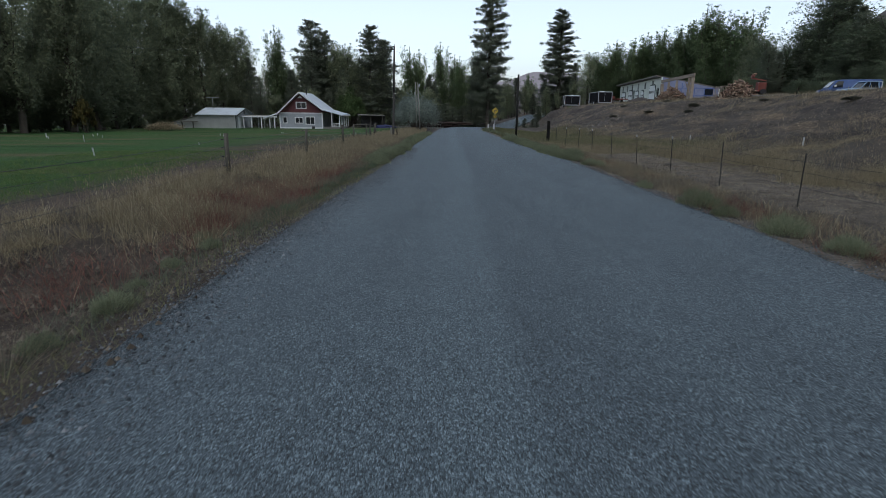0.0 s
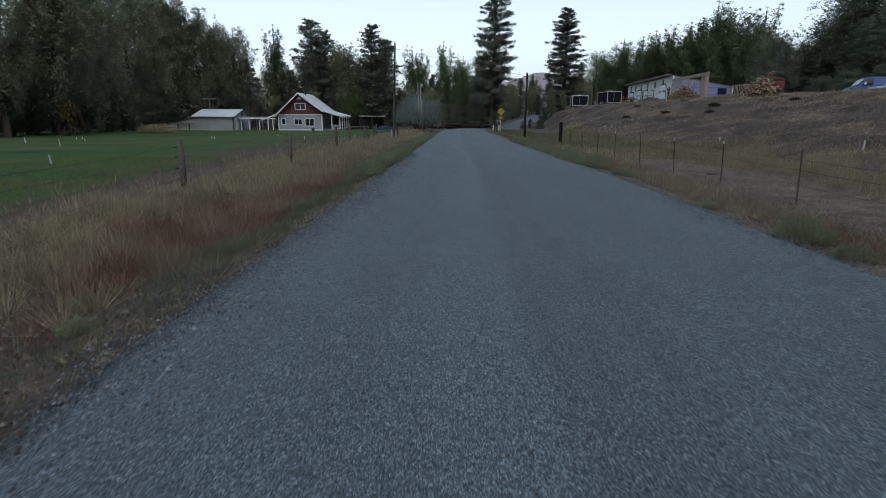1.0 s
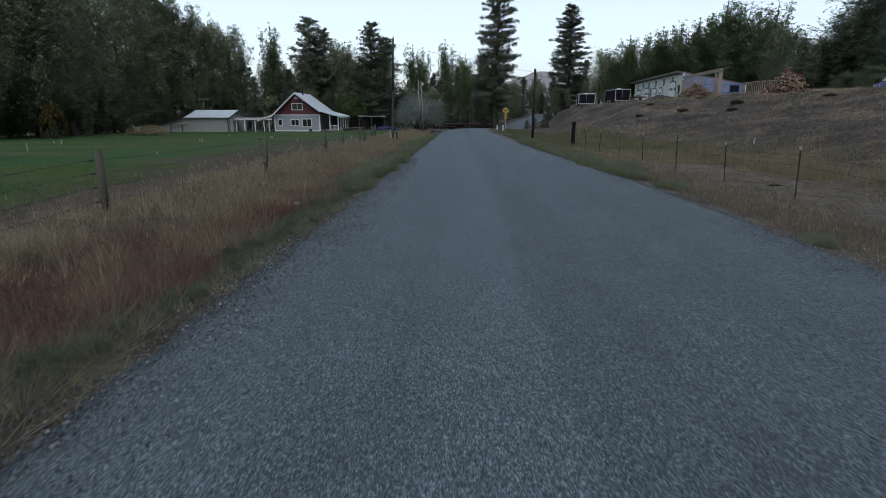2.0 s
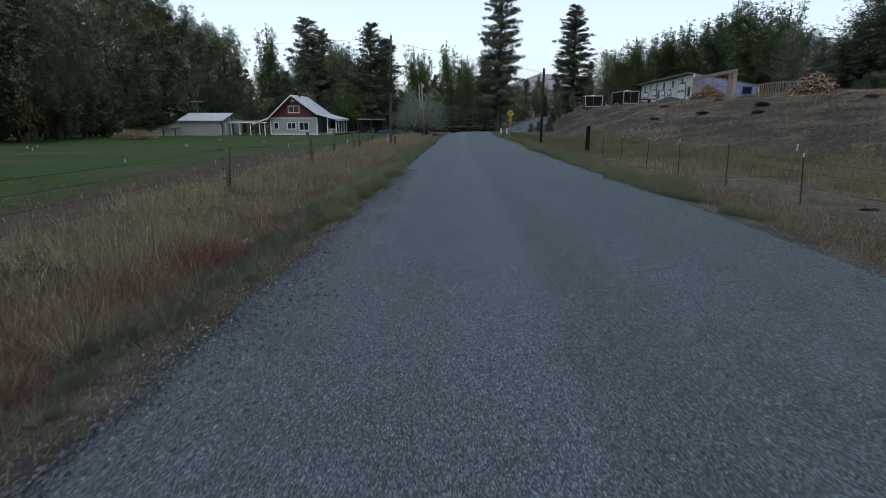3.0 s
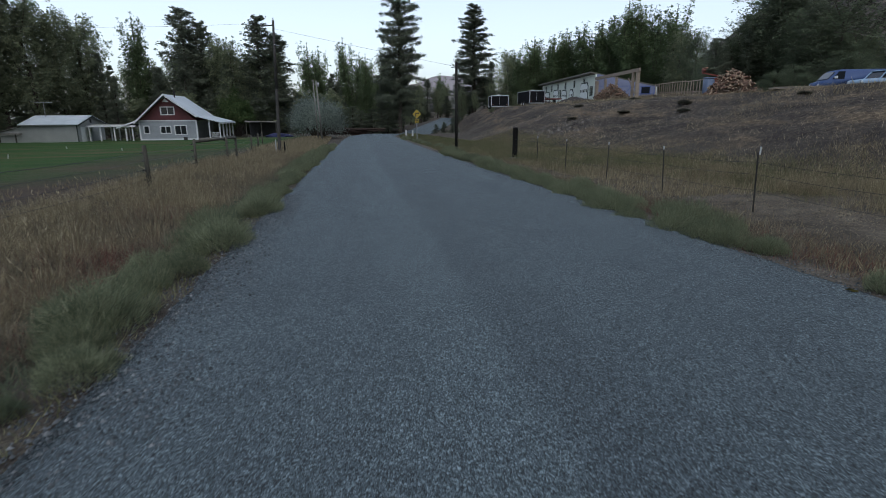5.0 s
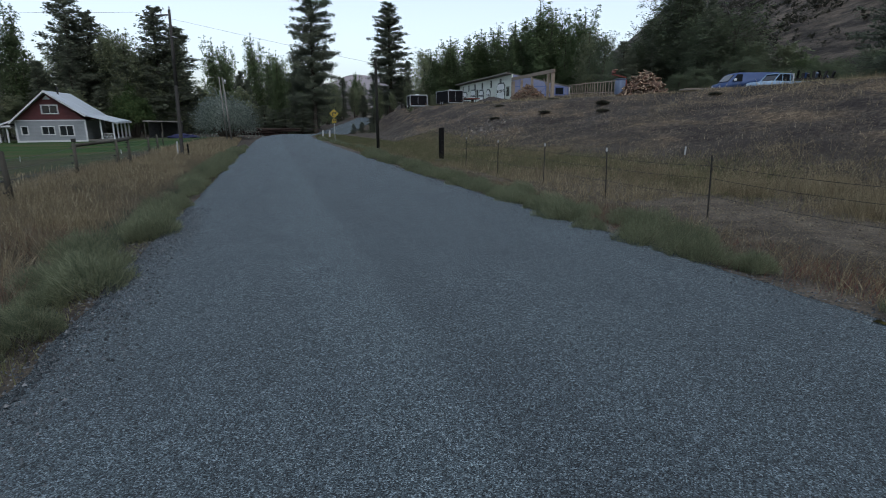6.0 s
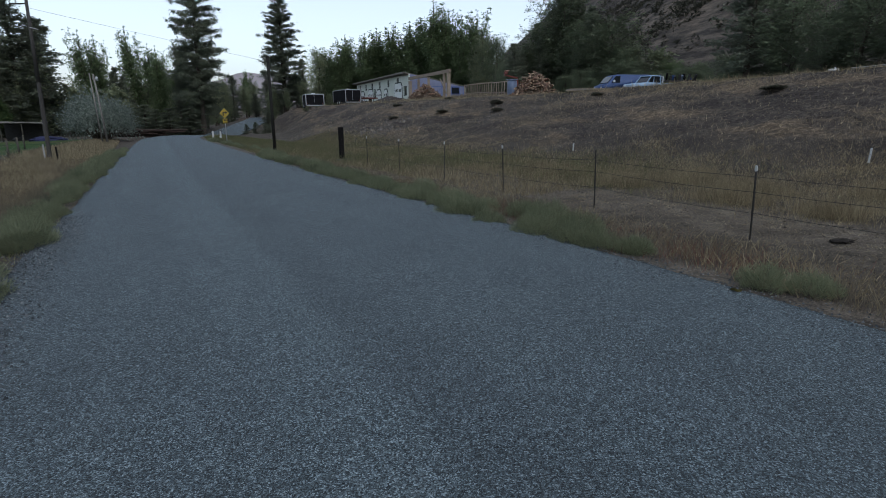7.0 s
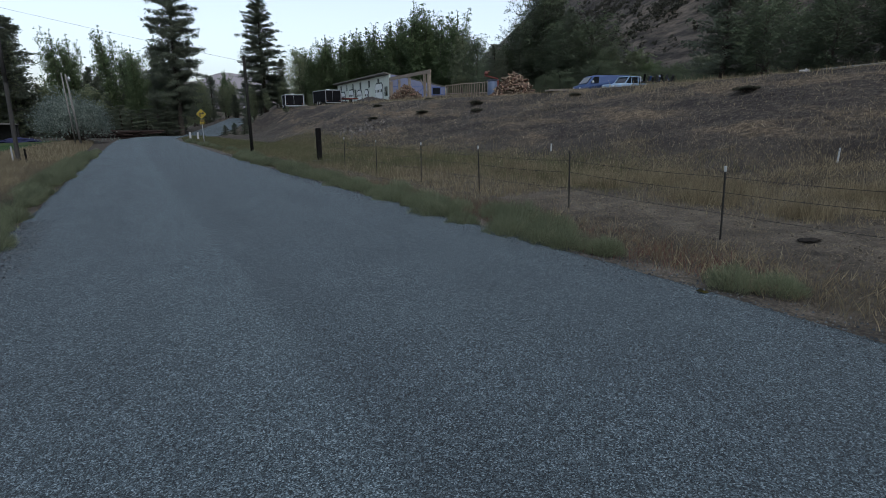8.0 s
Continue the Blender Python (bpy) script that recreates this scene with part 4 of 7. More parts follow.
def window(parent, x, z, w, h, y, frame_mat=None, bars=1, face=-1):
    """A window in a wall that faces -y (or -x): frame proud of the wall, panes set back, glazing bars."""
    fm = frame_mat or TRIM_WHITE
    t = 0.13
    bm = bmesh.new()
    for a, b in (((x - w / 2 - t, z - h / 2 - t), (x + w / 2 + t, z - h / 2)), ((x - w / 2 - t, z + h / 2), (x + w / 2 + t, z + h / 2 + t)),
                 ((x - w / 2 - t, z - h / 2), (x - w / 2, z + h / 2)), ((x + w / 2, z - h / 2), (x + w / 2 + t, z + h / 2))):
        box(bm, (a[0], y - 0.06, a[1]), (b[0], y + 0.10, b[1]))
    for i in range(bars):
        u = x - w / 2 + w * (i + 1) / (bars + 1)
        box(bm, (u - 0.035, y - 0.01, z - h / 2), (u + 0.035, y + 0.08, z + h / 2))
    win = part("window", bm, fm, parent, "white-framed window")
    for i in range(bars + 1):
        a = x - w / 2 + w * i / (bars + 1)
        bm = box(bmesh.new(), (a + 0.03, y + 0.055, z - h / 2 - 0.01), (a + w / (bars + 1) - 0.03, y + 0.075, z + h / 2 + 0.01))
        part("pane", bm, GLASS, win)
    return win


def slab_between(bm, a, b, y0, y1, t):
    """A sloping roof slab along y, from the lower line a=(x, z) to the upper line b=(x, z)."""
    (xa, za), (xb, zb) = a, b
    return prism(bm, [(xa, za), (xb, zb), (xb, zb + t), (xa, za + t)], "y", y0, y1)


def farmhouse():
    gx0, gx1, y0, y1 = -29.0, -21.1, 103.0, 113.4
    g = -1.42
    root = thing("farmhouse", (-25, 103, g), "grey farmhouse with maroon gable and pale metal roof", "house")
    ox, oy = 25, -103
    eave, peak, mid = 2.72, 6.42, -25.1 + 25
    x0, x1, ya, yb = gx0 + ox, gx1 + ox, 0.0, y1 + oy
    holes = [(-3.35, -2.75, 1.05, 2.0), (-0.55 - 0.6, -0.55 + 0.75, 1.05, 1.95), (1.62 - 0.75, 1.62 + 0.75, 0.85, 2.05)]
    bm = pierced(bmesh.new(), x0, x1, 0.0, eave, holes, 0.0, 0.2)
    box(bm, (x0, 0.2, 0), (x0 + 0.2, yb, eave))
    box(bm, (x1 - 0.2, 0.2, 0), (x1, yb, eave))
    box(bm, (x0 + 0.2, yb - 0.2, 0), (x1 - 0.2, yb, eave))
    part("wall", bm, LAP_GREY, root, "grey lap-sided wall")
    # maroon gable above a white band
    hw = 0.95
    gz0 = eave + 0.16

    def rake(x):
        return gz0 + (peak - 0.25 - gz0) * (1 - abs(x - mid) / (x1 - mid if x > mid else mid - x0))
    bm = bmesh.new()
    wx0, wx1, wz0, wz1 = mid + 0.16 - hw, mid + 0.16 + hw, 3.62, 4.78
    for poly in ([(x0, gz0), (wx0, gz0), (wx0, rake(wx0))], [(wx1, gz0), (x1, gz0), (wx1, rake(wx1))],
                 [(wx0, gz0), (wx1, gz0), (wx1, wz0), (wx0, wz0)], [(wx0, wz1), (wx1, wz1), (wx1, rake(wx1)), (mid, peak - 0.25), (wx0, rake(wx0))]):
        prism(bm, poly, "y", 0.02, 0.2)
    part("gable", bm, MAROON, root, "maroon boarded gable")
    part("gable", prism(bmesh.new(), [(x0, gz0), (x1, gz0), (mid, peak - 0.25)], "y", yb - 0.2, yb), MAROON, root)
    bm = box(bmesh.new(), (x0 - 0.03, -0.05, eave), (x1 + 0.03, 0.2, eave + 0.16))
    box(bm, (x0 - 0.06, -0.05, 0.0), (x0 + 0.14, -0.003, eave))
    box(bm, (x1 - 0.14, -0.05, 0.0), (x1 + 0.06, -0.003, eave))
    box(bm, (x0 + 0.14, -0.04, 0.0), (x1 - 0.14, -0.003, 0.22))
    part("trim", bm, TRIM_WHITE, root, "white corner boards and band")
    for x, z, w, h, bars in ((-3.05, 1.52, 0.6, 0.95, 0), (-0.45, 1.5, 1.3, 0.9, 1), (1.62, 1.45, 1.5, 1.2, 1), (mid + 0.16, 4.2, 1.7, 0.96, 1)):
        window(root, x, z, w, h, 0.0, None, bars)
    bm = prism(bmesh.new(), [(mid - 0.45, 5.45), (mid + 0.45, 5.45), (mid, 5.95)], "y", -0.04, 0.018)
    part("gable_vent", bm, TRIM_WHITE, root, "small white triangular vent")
    # main roof: the pitch breaks to a flatter porch roof on the sunny side
    t = 0.14
    bm = slab_between(bmesh.new(), (x0 - 0.45, eave - 0.28), (mid, peak), -0.75, yb + 0.4, t)
    part("roof", bm, ROOF_STEEL, root, "pale steel roof slope")
    bm = slab_between(bmesh.new(), (x1 + 0.25, eave + 0.62), (mid, peak), -0.75, yb + 0.4, t)
    part("roof", bm, ROOF_STEEL, root, "pale steel roof slope")
    bm = slab_between(bmesh.new(), (x1 + 3.5, eave - 0.28), (x1 + 0.25, eave + 0.60), -0.4, yb + 0.4, t)
    part("porch_roof", bm, ROOF_STEEL, root, "flatter steel porch roof")
    bm = bmesh.new()
    for a, b in (((x0 - 0.47, eave - 0.42), (mid, peak - 0.10)), ((x1 + 0.27, eave + 0.48), (mid, peak - 0.10))):
        prism(bm, [a, b, (b[0], b[1] + 0.26), (a[0], a[1] + 0.26)], "y", -0.82, -0.752)
    box(bm, (x1 + 3.42, -0.46, eave - 0.40), (x1 + 3.56, yb + 0.4, eave - 0.29))
    part("bargeboard", bm, TRIM_WHITE, root, "white bargeboards")
    bm = stick(bmesh.new(), (mid + 0.5, 3.2, peak - 0.6), (mid + 0.5, 3.2, peak + 0.65), 0.11, 0.11, 10)
    stick(bm, (mid + 0.5, 3.2, peak + 0.65), (mid + 0.5, 3.2, peak + 0.78), 0.17, 0.10, 10)
    part("flue", bm, POST_STEEL, root, "metal stove flue")
    # porch
    bm = box(bmesh.new(), (x1 + 0.01, 0.1, 0.0), (x1 + 3.3, yb, 0.28))
    part("porch_deck", bm, OLD_BOARD, root)
    for y in (0.15, 2.6, 5.1, 7.6, 10.1):
        bm = box(bmesh.new(), (x1 + 3.05, y, 0.28), (x1 + 3.23, y + 0.18, eave - 0.25), 0.01)
        part("porch_post", bm, TRIM_WHITE, root)
    bm = box(bmesh.new(), (x1 + 1.6, 0.15, 0.28), (x1 + 1.78, 0.33, eave + 0.2), 0.01)
    part("porch_post", bm, TRIM_WHITE, root)
    bm = box(bmesh.new(), (x1 + 1.9, 0.2, 0.95), (x1 + 3.05, 0.27, 1.03))
    for i in range(7):
        box(bm, (x1 + 1.95 + i * 0.16, 0.21, 0.4), (x1 + 1.99 + i * 0.16, 0.25, 0.95))
    box(bm, (x1 + 1.9, 0.2, 0.36), (x1 + 3.05, 0.27, 0.42))
    part("porch_rail", bm, TRIM_WHITE, root)
    bm = box(bmesh.new(), (1.95, -0.35, 0.0), (2.45, -0.003, 0.42), 0.02)
    part("air_unit", bm, POST_STEEL, root, "small dark air unit by the wall")
    # lean-to roof and open walk towards the barn
    bm = slab_between(bmesh.new(), (x0 - 3.2, eave - 0.95), (x0 - 0.3, eave + 0.1), 0.2, 5.0, 0.1)
    part("side_roof", bm, ROOF_STEEL, root, "low steel side roof")
    bm = bmesh.new()
    prism(bm, [(x0 - 3.2, eave - 1.07), (x0 - 0.3, eave - 0.05), (x0 - 0.3, eave + 0.1), (x0 - 3.2, eave - 0.95)], "y", 0.13, 0.197)
    part("bargeboard", bm, TRIM_WHITE, root)


def barn():
    g = -1.85
    root = thing("barn", (-36.4, 101, g), "long beige steel barn with pale metal roof and lean-to", "barn")
    L, D, ev, pk = 7.0, 9.0, 2.83, 3.96
    bm = box(bmesh.new(), (-L, 0, 0), (0, 0.15, ev))
    box(bm, (-L, D - 0.15, 0), (0, D, ev))
    box(bm, (-L, 0.15, 0), (-L + 0.15, D - 0.15, ev))
    pierced(bm, 0.15, D - 0.15, 0, ev, [(1.0, 4.4, -0.1, 2.5)], -0.15, 0, "x")
    prism(bm, [(0, ev), (D, ev), (D / 2, pk - 0.02)], "x", -0.15, 0)
    prism(bm, [(0, ev), (D, ev), (D / 2, pk - 0.02)], "x", -L, -L + 0.15)
    part("wall", bm, BARN_STEEL, root, "beige ribbed steel walls")
    bm = prism(bmesh.new(), [(-0.35, ev - 0.10), (D / 2, pk), (D / 2, pk + 0.1), (-0.35, ev + 0.0)], "x", -L - 0.25, 0.3)
    part("roof", bm, ROOF_STEEL_X, root)
    bm = prism(bmesh.new(), [(D + 0.35, ev - 0.10), (D / 2, pk), (D / 2, pk + 0.1), (D + 0.35, ev + 0.0)], "x", -L - 0.25, 0.3)
    part("roof", bm, ROOF_STEEL_X, root)
    bm = prism(bmesh.new(), [(-0.35, ev - 0.24), (D / 2, pk - 0.14), (D / 2, pk + 0.02), (-0.35, ev - 0.08)], "x", 0.305, 0.36)
    prism(bm, [(D + 0.35, ev - 0.24), (D / 2, pk - 0.14), (D / 2, pk + 0.02), (D + 0.35, ev - 0.08)], "x", 0.305, 0.36)
    box(bm, (-0.10, -0.04, 0), (0.05, -0.003, ev - 0.12))
    part("trim", bm, DARK_TRIM, root, "dark edge trim")
    bm = box(bmesh.new(), (-0.09, 1.05, 0.02), (-0.04, 4.35, 2.48))
    part("door", bm, DOOR_WHITE, root, "white sliding barn door")
    # a plate on the gable, coloured dark for the shade inside the hatch
    bm = box(bmesh.new(), (0.003, 4.2, 2.95), (0.05, 4.7, 3.5))
    part("hatch", bm, SHADOW_IN, root, "small loft hatch with its inside shade painted dark")
    # lean-to on the field side
    bm = prism(bmesh.new(), [(-L - 5.0, 1.25), (-L, 2.6), (-L, 2.7), (-L - 5.1, 1.35)], "y", 0.2, 6)
    part("lean_to_roof", bm, OLD_BOARD, root, "weathered lean-to roof")
    bm = prism(bmesh.new(), [(-L - 4.9, 0), (-L - 0.004, 0), (-L - 0.004, 2.55), (-L - 4.9, 1.22)], "y", 0.35, 0.47)
    part("lean_to_wall", bm, BARN_STEEL, root)
    for x in (-L - 3.0, -L - 1.0):
        bm = box(bmesh.new(), (x - 0.06, 0.2, 0), (x + 0.06, 0.345, 1.55))
        part("lean_to_post", bm, POST_WOOD, root)
    bm = box(bmesh.new(), (-L - 3.3, 0.08, 1.50), (-L + 0.4, 0.19, 1.66))
    part("lean_to_rail", bm, OLD_BOARD, root)


def antenna():
    root = thing("tv_antenna", (-41.8, 104.6, 1.9), "thin T-shaped aerial on the barn roof", "antenna")
    part("mast", stick(bmesh.new(), (0, 0, -0.2), (0, 0, 2.2), 0.045, 0.04, 6), GALV, root)
    bm = stick(bmesh.new(), (-1.15, 0, 2.15), (1.15, 0, 2.15), 0.05, 0.05, 6)
    for i in range(7):
        stick(bm, (-1.05 + i * 0.35, -0.35, 2.15), (-1.05 + i * 0.35, 0.35, 2.15), 0.012, 0.012, 5)
    part("boom", bm, GALV, root)


def breezeway():
    """The roofed walk between barn and farmhouse."""
    root = thing("covered_walkway", (-32.6, 103.5, -1.5), "open covered walkway with white posts", "walkway")
    bm = prism(bmesh.new(), [(-0.2, 2.12), (2.6, 2.3), (2.6, 2.42), (-0.2, 2.24)], "x", -3.55, 3.0)
    part("roof", bm, OLD_BOARD, root, "weathered grey sheet roof")
    bm = box(bmesh.new(), (-3.55, -0.28, 2.02), (3.0, -0.203, 2.26))
    part("fascia", bm, TRIM_WHITE, root)
    for x, y in ((-3.3, 0), (-1.85, 0), (0.0, 0), (1.55, 0), (2.45, 0), (-1.3, 2.4), (-0.2, 2.4), (1.2, 2.4)):
        bm = box(bmesh.new(), (x - 0.09, y - 0.09, 0), (x + 0.09, y + 0.09, 2.13 + 0.07 * y / 2.4), 0.01)
        part("post", bm, TRIM_WHITE, root)


def garage_door(parent, y, w, h):
    """A dark-trimmed roll-up door with clipped upper corners on the wall that faces the road."""
    c = 0.5
    bm = bmesh.new()
    outer = [(y - w / 2 - 0.22, 0), (y + w / 2 + 0.22, 0), (y + w / 2 + 0.22, h - c + 0.1), (y + w / 2 - c + 0.1, h + 0.22), (y - w / 2 + c - 0.1, h + 0.22), (y - w / 2 - 0.22, h - c + 0.1)]
    prism(bm, outer, "x", -0.07, -0.003)
    door = part("garage_door", bm, DARK_TRIM, parent, "white garage door with dark trim and clipped corners")
    inner = [(y - w / 2, 0.02), (y + w / 2, 0.02), (y + w / 2, h - c), (y + w / 2 - c, h), (y - w / 2 + c, h), (y - w / 2, h - c)]
    part("door_leaf", prism(bmesh.new(), inner, "x", -0.11, -0.073), DOOR_WHITE, door)
    k = max(2, int(w / 0.75))
    for i in range(k):
        a = y - w / 2 + w * (i + 0.25) / k
        part("pane", box(bmesh.new(), (-0.125, a, h * 0.52), (-0.112, a + w / k * 0.5, h * 0.68)), GLASS, door)
    return door


def long_shed():
    """The long cream outbuilding on the plateau; local y runs along it, away from the camera."""
    g = gz(41.5, 103)
    root = thing("long_garage", (40.4, 100, g), "long cream garage building with dark-trimmed doors and flat brown roof", "garage", turn=-7.3)
    L, W, h0, h1 = 36.0, 10.2, 8.3 - g, 6.3 - g
    drop = -1.6
    wins = [(5.5, 6.2), (11.2, 11.9), (17.0, 17.7), (22.5, 23.2), (27.5, 28.2), (32.3, 33.0)]
    holes = [(a, b, h0 - 1.45, h0 - 0.5) for a, b in wins] + [(1.2, 2.5, 0.9, 2.2), (20.6, 21.5, 1.0, 2.5)]
    bm = pierced(bmesh.new(), 0, L, drop, h0, holes, 0.0, 0.2, "x")
    prism(bm, [(0.2, drop), (W, drop), (W, h1), (0.2, h0 - 0.03)], "y", L - 0.2, L)
    box(bm, (W - 0.2, 0, drop), (W, L - 0.2, h1))
    part("wall", bm, CREAM, root, "cream painted wall")
    bm = prism(bmesh.new(), [(0.2, drop), (W - 0.2, drop), (W - 0.2, h1), (0.2, h0 - 0.03)], "y", 0.0, 0.2)
    part("end_wall", bm, WRAP, root, "unfinished end wall covered in violet house wrap")
    for a, b in wins:
        w = part("window", pierced(bmesh.new(), a - 0.12, b + 0.12, h0 - 1.57, h0 - 0.38, [(a, b, h0 - 1.45, h0 - 0.5)], -0.04, -0.002, "x"), DARK_TRIM, root, "narrow dark window")
        part("pane", box(bmesh.new(), (0.06, a, h0 - 1.45), (0.09, b, h0 - 0.5)), GLASS, w)
    for a, b, c, d in holes[6:]:
        w = part("window", pierced(bmesh.new(), a - 0.12, b + 0.12, c - 0.12, d + 0.12, [(a, b, c, d)], -0.04, -0.002, "x"), DARK_TRIM, root, "dark-framed window")
        part("pane", box(bmesh.new(), (0.06, a, c), (0.09, b, d)), GLASS, w)
    for y, w, h in ((5.6, 4.0, 2.9), (13.2, 2.2, 2.2), (18.0, 3.0, 2.3), (24.2, 3.6, 2.6), (31.5, 4.2, 2.4)):
        garage_door(root, y, w, h)
    bm = prism(bmesh.new(), [(-0.85, h0 + 0.10), (W + 0.5, h1 - 0.06), (W + 0.5, h1 + 0.16), (-0.85, h0 + 0.34)], "y", 0.25, L + 1.0)
    part("roof", bm, ROOF_BROWN, root, "low brown sheet roof with deep eaves")
    # tape lines and a window on the wrapped wall
    bm = bmesh.new()
    for x in (1.4, 3.6, 5.8, 8.0, 9.7):
        box(bm, (x, -0.02, 0.0), (x + 0.10, -0.003, h0 - 0.35 - x * 0.19))
    for z in (1.0, 2.2):
        box(bm, (0.3, -0.024, z), (9.9, -0.0205, z + 0.09))
    beam(bm, (2.0, -0.03, 0.3), (3.9, -0.03, 2.6), 0.006, 0.08)
    beam(bm, (4.2, -0.03, 0.3), (6.1, -0.03, 2.4), 0.006, 0.08)
    part("wrap_tape", bm, WRAP_TAPE, root, "blue seam tape")
    w = part("window", pierced(bmesh.new(), 7.5, 9.1, 1.0, 2.2, [(7.62, 8.98, 1.1, 2.1)], -0.09, -0.03), WRAP_TAPE, root, "new window in the wrapped wall")
    part("pane", box(bmesh.new(), (7.62, -0.05, 1.1), (8.98, -0.035, 2.1)), GLASS, w)


def lumber_frame():
    """Open framing of a new lean-to in front of the wrapped wall."""
    g = gz(39, 86)
    root = thing("timber_carport_frame", (38.65, 84, g), "raw timber frame of an unfinished carport", "carport")
    top = 7.6 - g
    part("header_beam", beam(bmesh.new(), (0.0, -0.4, top), (1.75, 15.9, top - 0.1), 0.22, 0.45), FRESH_WOOD, root, "long pale header beam")
    for dx, dy, w in ((0.05, 0.1, 0.40), (0.15, 1.5, 0.30), (0.75, 7.2, 0.30), (1.2, 11.4, 0.30), (1.62, 15.2, 0.45)):
        part("post", box(bmesh.new(), (dx - w / 2, dy - w / 2, -0.3), (dx + w / 2, dy + w / 2, top - 0.26 - 0.015 * dy), 0.01), FRESH_WOOD, root)
    part("brace", beam(bmesh.new(), (0.1, 0.4, 0.2), (0.2, 2.8, 2.6), 0.08, 0.16), FRESH_WOOD, root)


farmhouse()
barn()
antenna()
breezeway()
long_shed()
lumber_frame()

# ---- fences, poles and signs ----
SIGN_YELLOW = surface("yellow_sign_face", (0.28, 0.20, 0.02), (0.38, 0.28, 0.03), 3, 20, 0.4, relief=0.05)
SIGN_BLACK = surface("black_sign_paint", (0.008, 0.008, 0.008), (0.02, 0.02, 0.02), 4, 30, 0.5)
GUARD_WHITE = surface("white_cable_guard", (0.22, 0.22, 0.22), (0.36, 0.36, 0.36), 4, 30, 0.6)


def strand(parent, pts, name="wire", r=0.006, sag=0.05, mat=None, steps=5):
    """One wire over many posts, sagging a little in each bay."""
    bm = bmesh.new()
    for a, b in zip(pts, pts[1:]):
        a, b = Vector(a), Vector(b)
        last = a
        for i in range(1, steps + 1):
            t = i / steps
            p = a.lerp(b, t) - Vector((0, 0, sag * 4 * t * (1 - t)))
            stick(bm, last, p, r, r, 4, False)
            last = p
    return part(name, bm, mat or WIRE, parent)


def wooden_fence():
    """Weathered round posts with black insulators and four electric strands along the pasture."""
    rng = random.Random(5)
    root = thing("pasture_fence", (0, 0, 0), "weathered wooden post fence with electric wire along the pasture", "fence")
    posts = [(-6.6, -1.0, 0.0), (-6.5, 7.2, 0.02), (-6.35, 16.6, 0.015), (-5.85, 24.6, 0.05), (-5.6, 33.2, -0.02), (-6.0, 40.1, 0.02), (-5.65, 44.8, 0.01), (-5.65, 47.3, -0.01), (-6.3, 56.5, 0.02), (-7.2, 66, 0.0), (-8.5, 78, 0.01)]
    levels = (0.30, 0.58, 0.84, 1.08)
    tops = []
    for i, (x, y, tilt) in enumerate(posts):
        g = gz(x, y)
        h = 1.22 + rng.uniform(-0.06, 0.08)
        r = 0.060 + rng.uniform(-0.006, 0.010)
        bm = bmesh.new()
        stick(bm, (x - tilt * 0.3, y, g - 0.3), (x + tilt * h, y + tilt * 0.5, g + h - 0.02), r * 1.06, r * 0.95, 10)
        stick(bm, (x + tilt * h, y + tilt * 0.5, g + h - 0.021), (x + tilt * h, y + tilt * 0.5, g + h), r * 0.94, r * 0.7, 10)
        p = part("post", bm, POST_WOOD, root, "", True)
        for z in levels:
            bm = bmesh.new()
            stick(bm, (x - r * 0.8, y - r * 0.7, g + z), (x - r * 0.8 - 0.07, y - r * 0.8, g + z), 0.022, 0.026, 7)
            part("insulator", bm, CABLE, p, "black plastic insulator")
        tops.append((x - r - 0.05, y - r * 0.8, g))
    for z in levels:
        strand(root, [(x, y, g + z) for x, y, g in tops], "wire", 0.005 if z < 1 else 0.006, 0.06)
    bm = stick(bmesh.new(), (posts[5][0], posts[5][1], gz(*posts[5][:2]) + 1.18), (posts[7][0], posts[7][1], gz(*posts[7][:2]) + 1.2), 0.06, 0.055, 8)
    part("brace_rail", bm, POST_WOOD, root, "horizontal timber brace over three posts", True)


def t_post_mesh():
    bm = bmesh.new()
    box(bm, (-0.022, -0.004, -0.25), (0.022, 0.004, 1.12))
    box(bm, (-0.004, 0.004, -0.25), (0.004, 0.032, 1.12))
    for i in range(12):
        box(bm, (-0.009, -0.011, 0.25 + i * 0.07), (0.009, -0.0045, 0.275 + i * 0.07))
    me = bpy.data.meshes.new("t_post")
    bm.to_mesh(me)
    bm.free()
    me.materials.append(POST_STEEL)
    return me


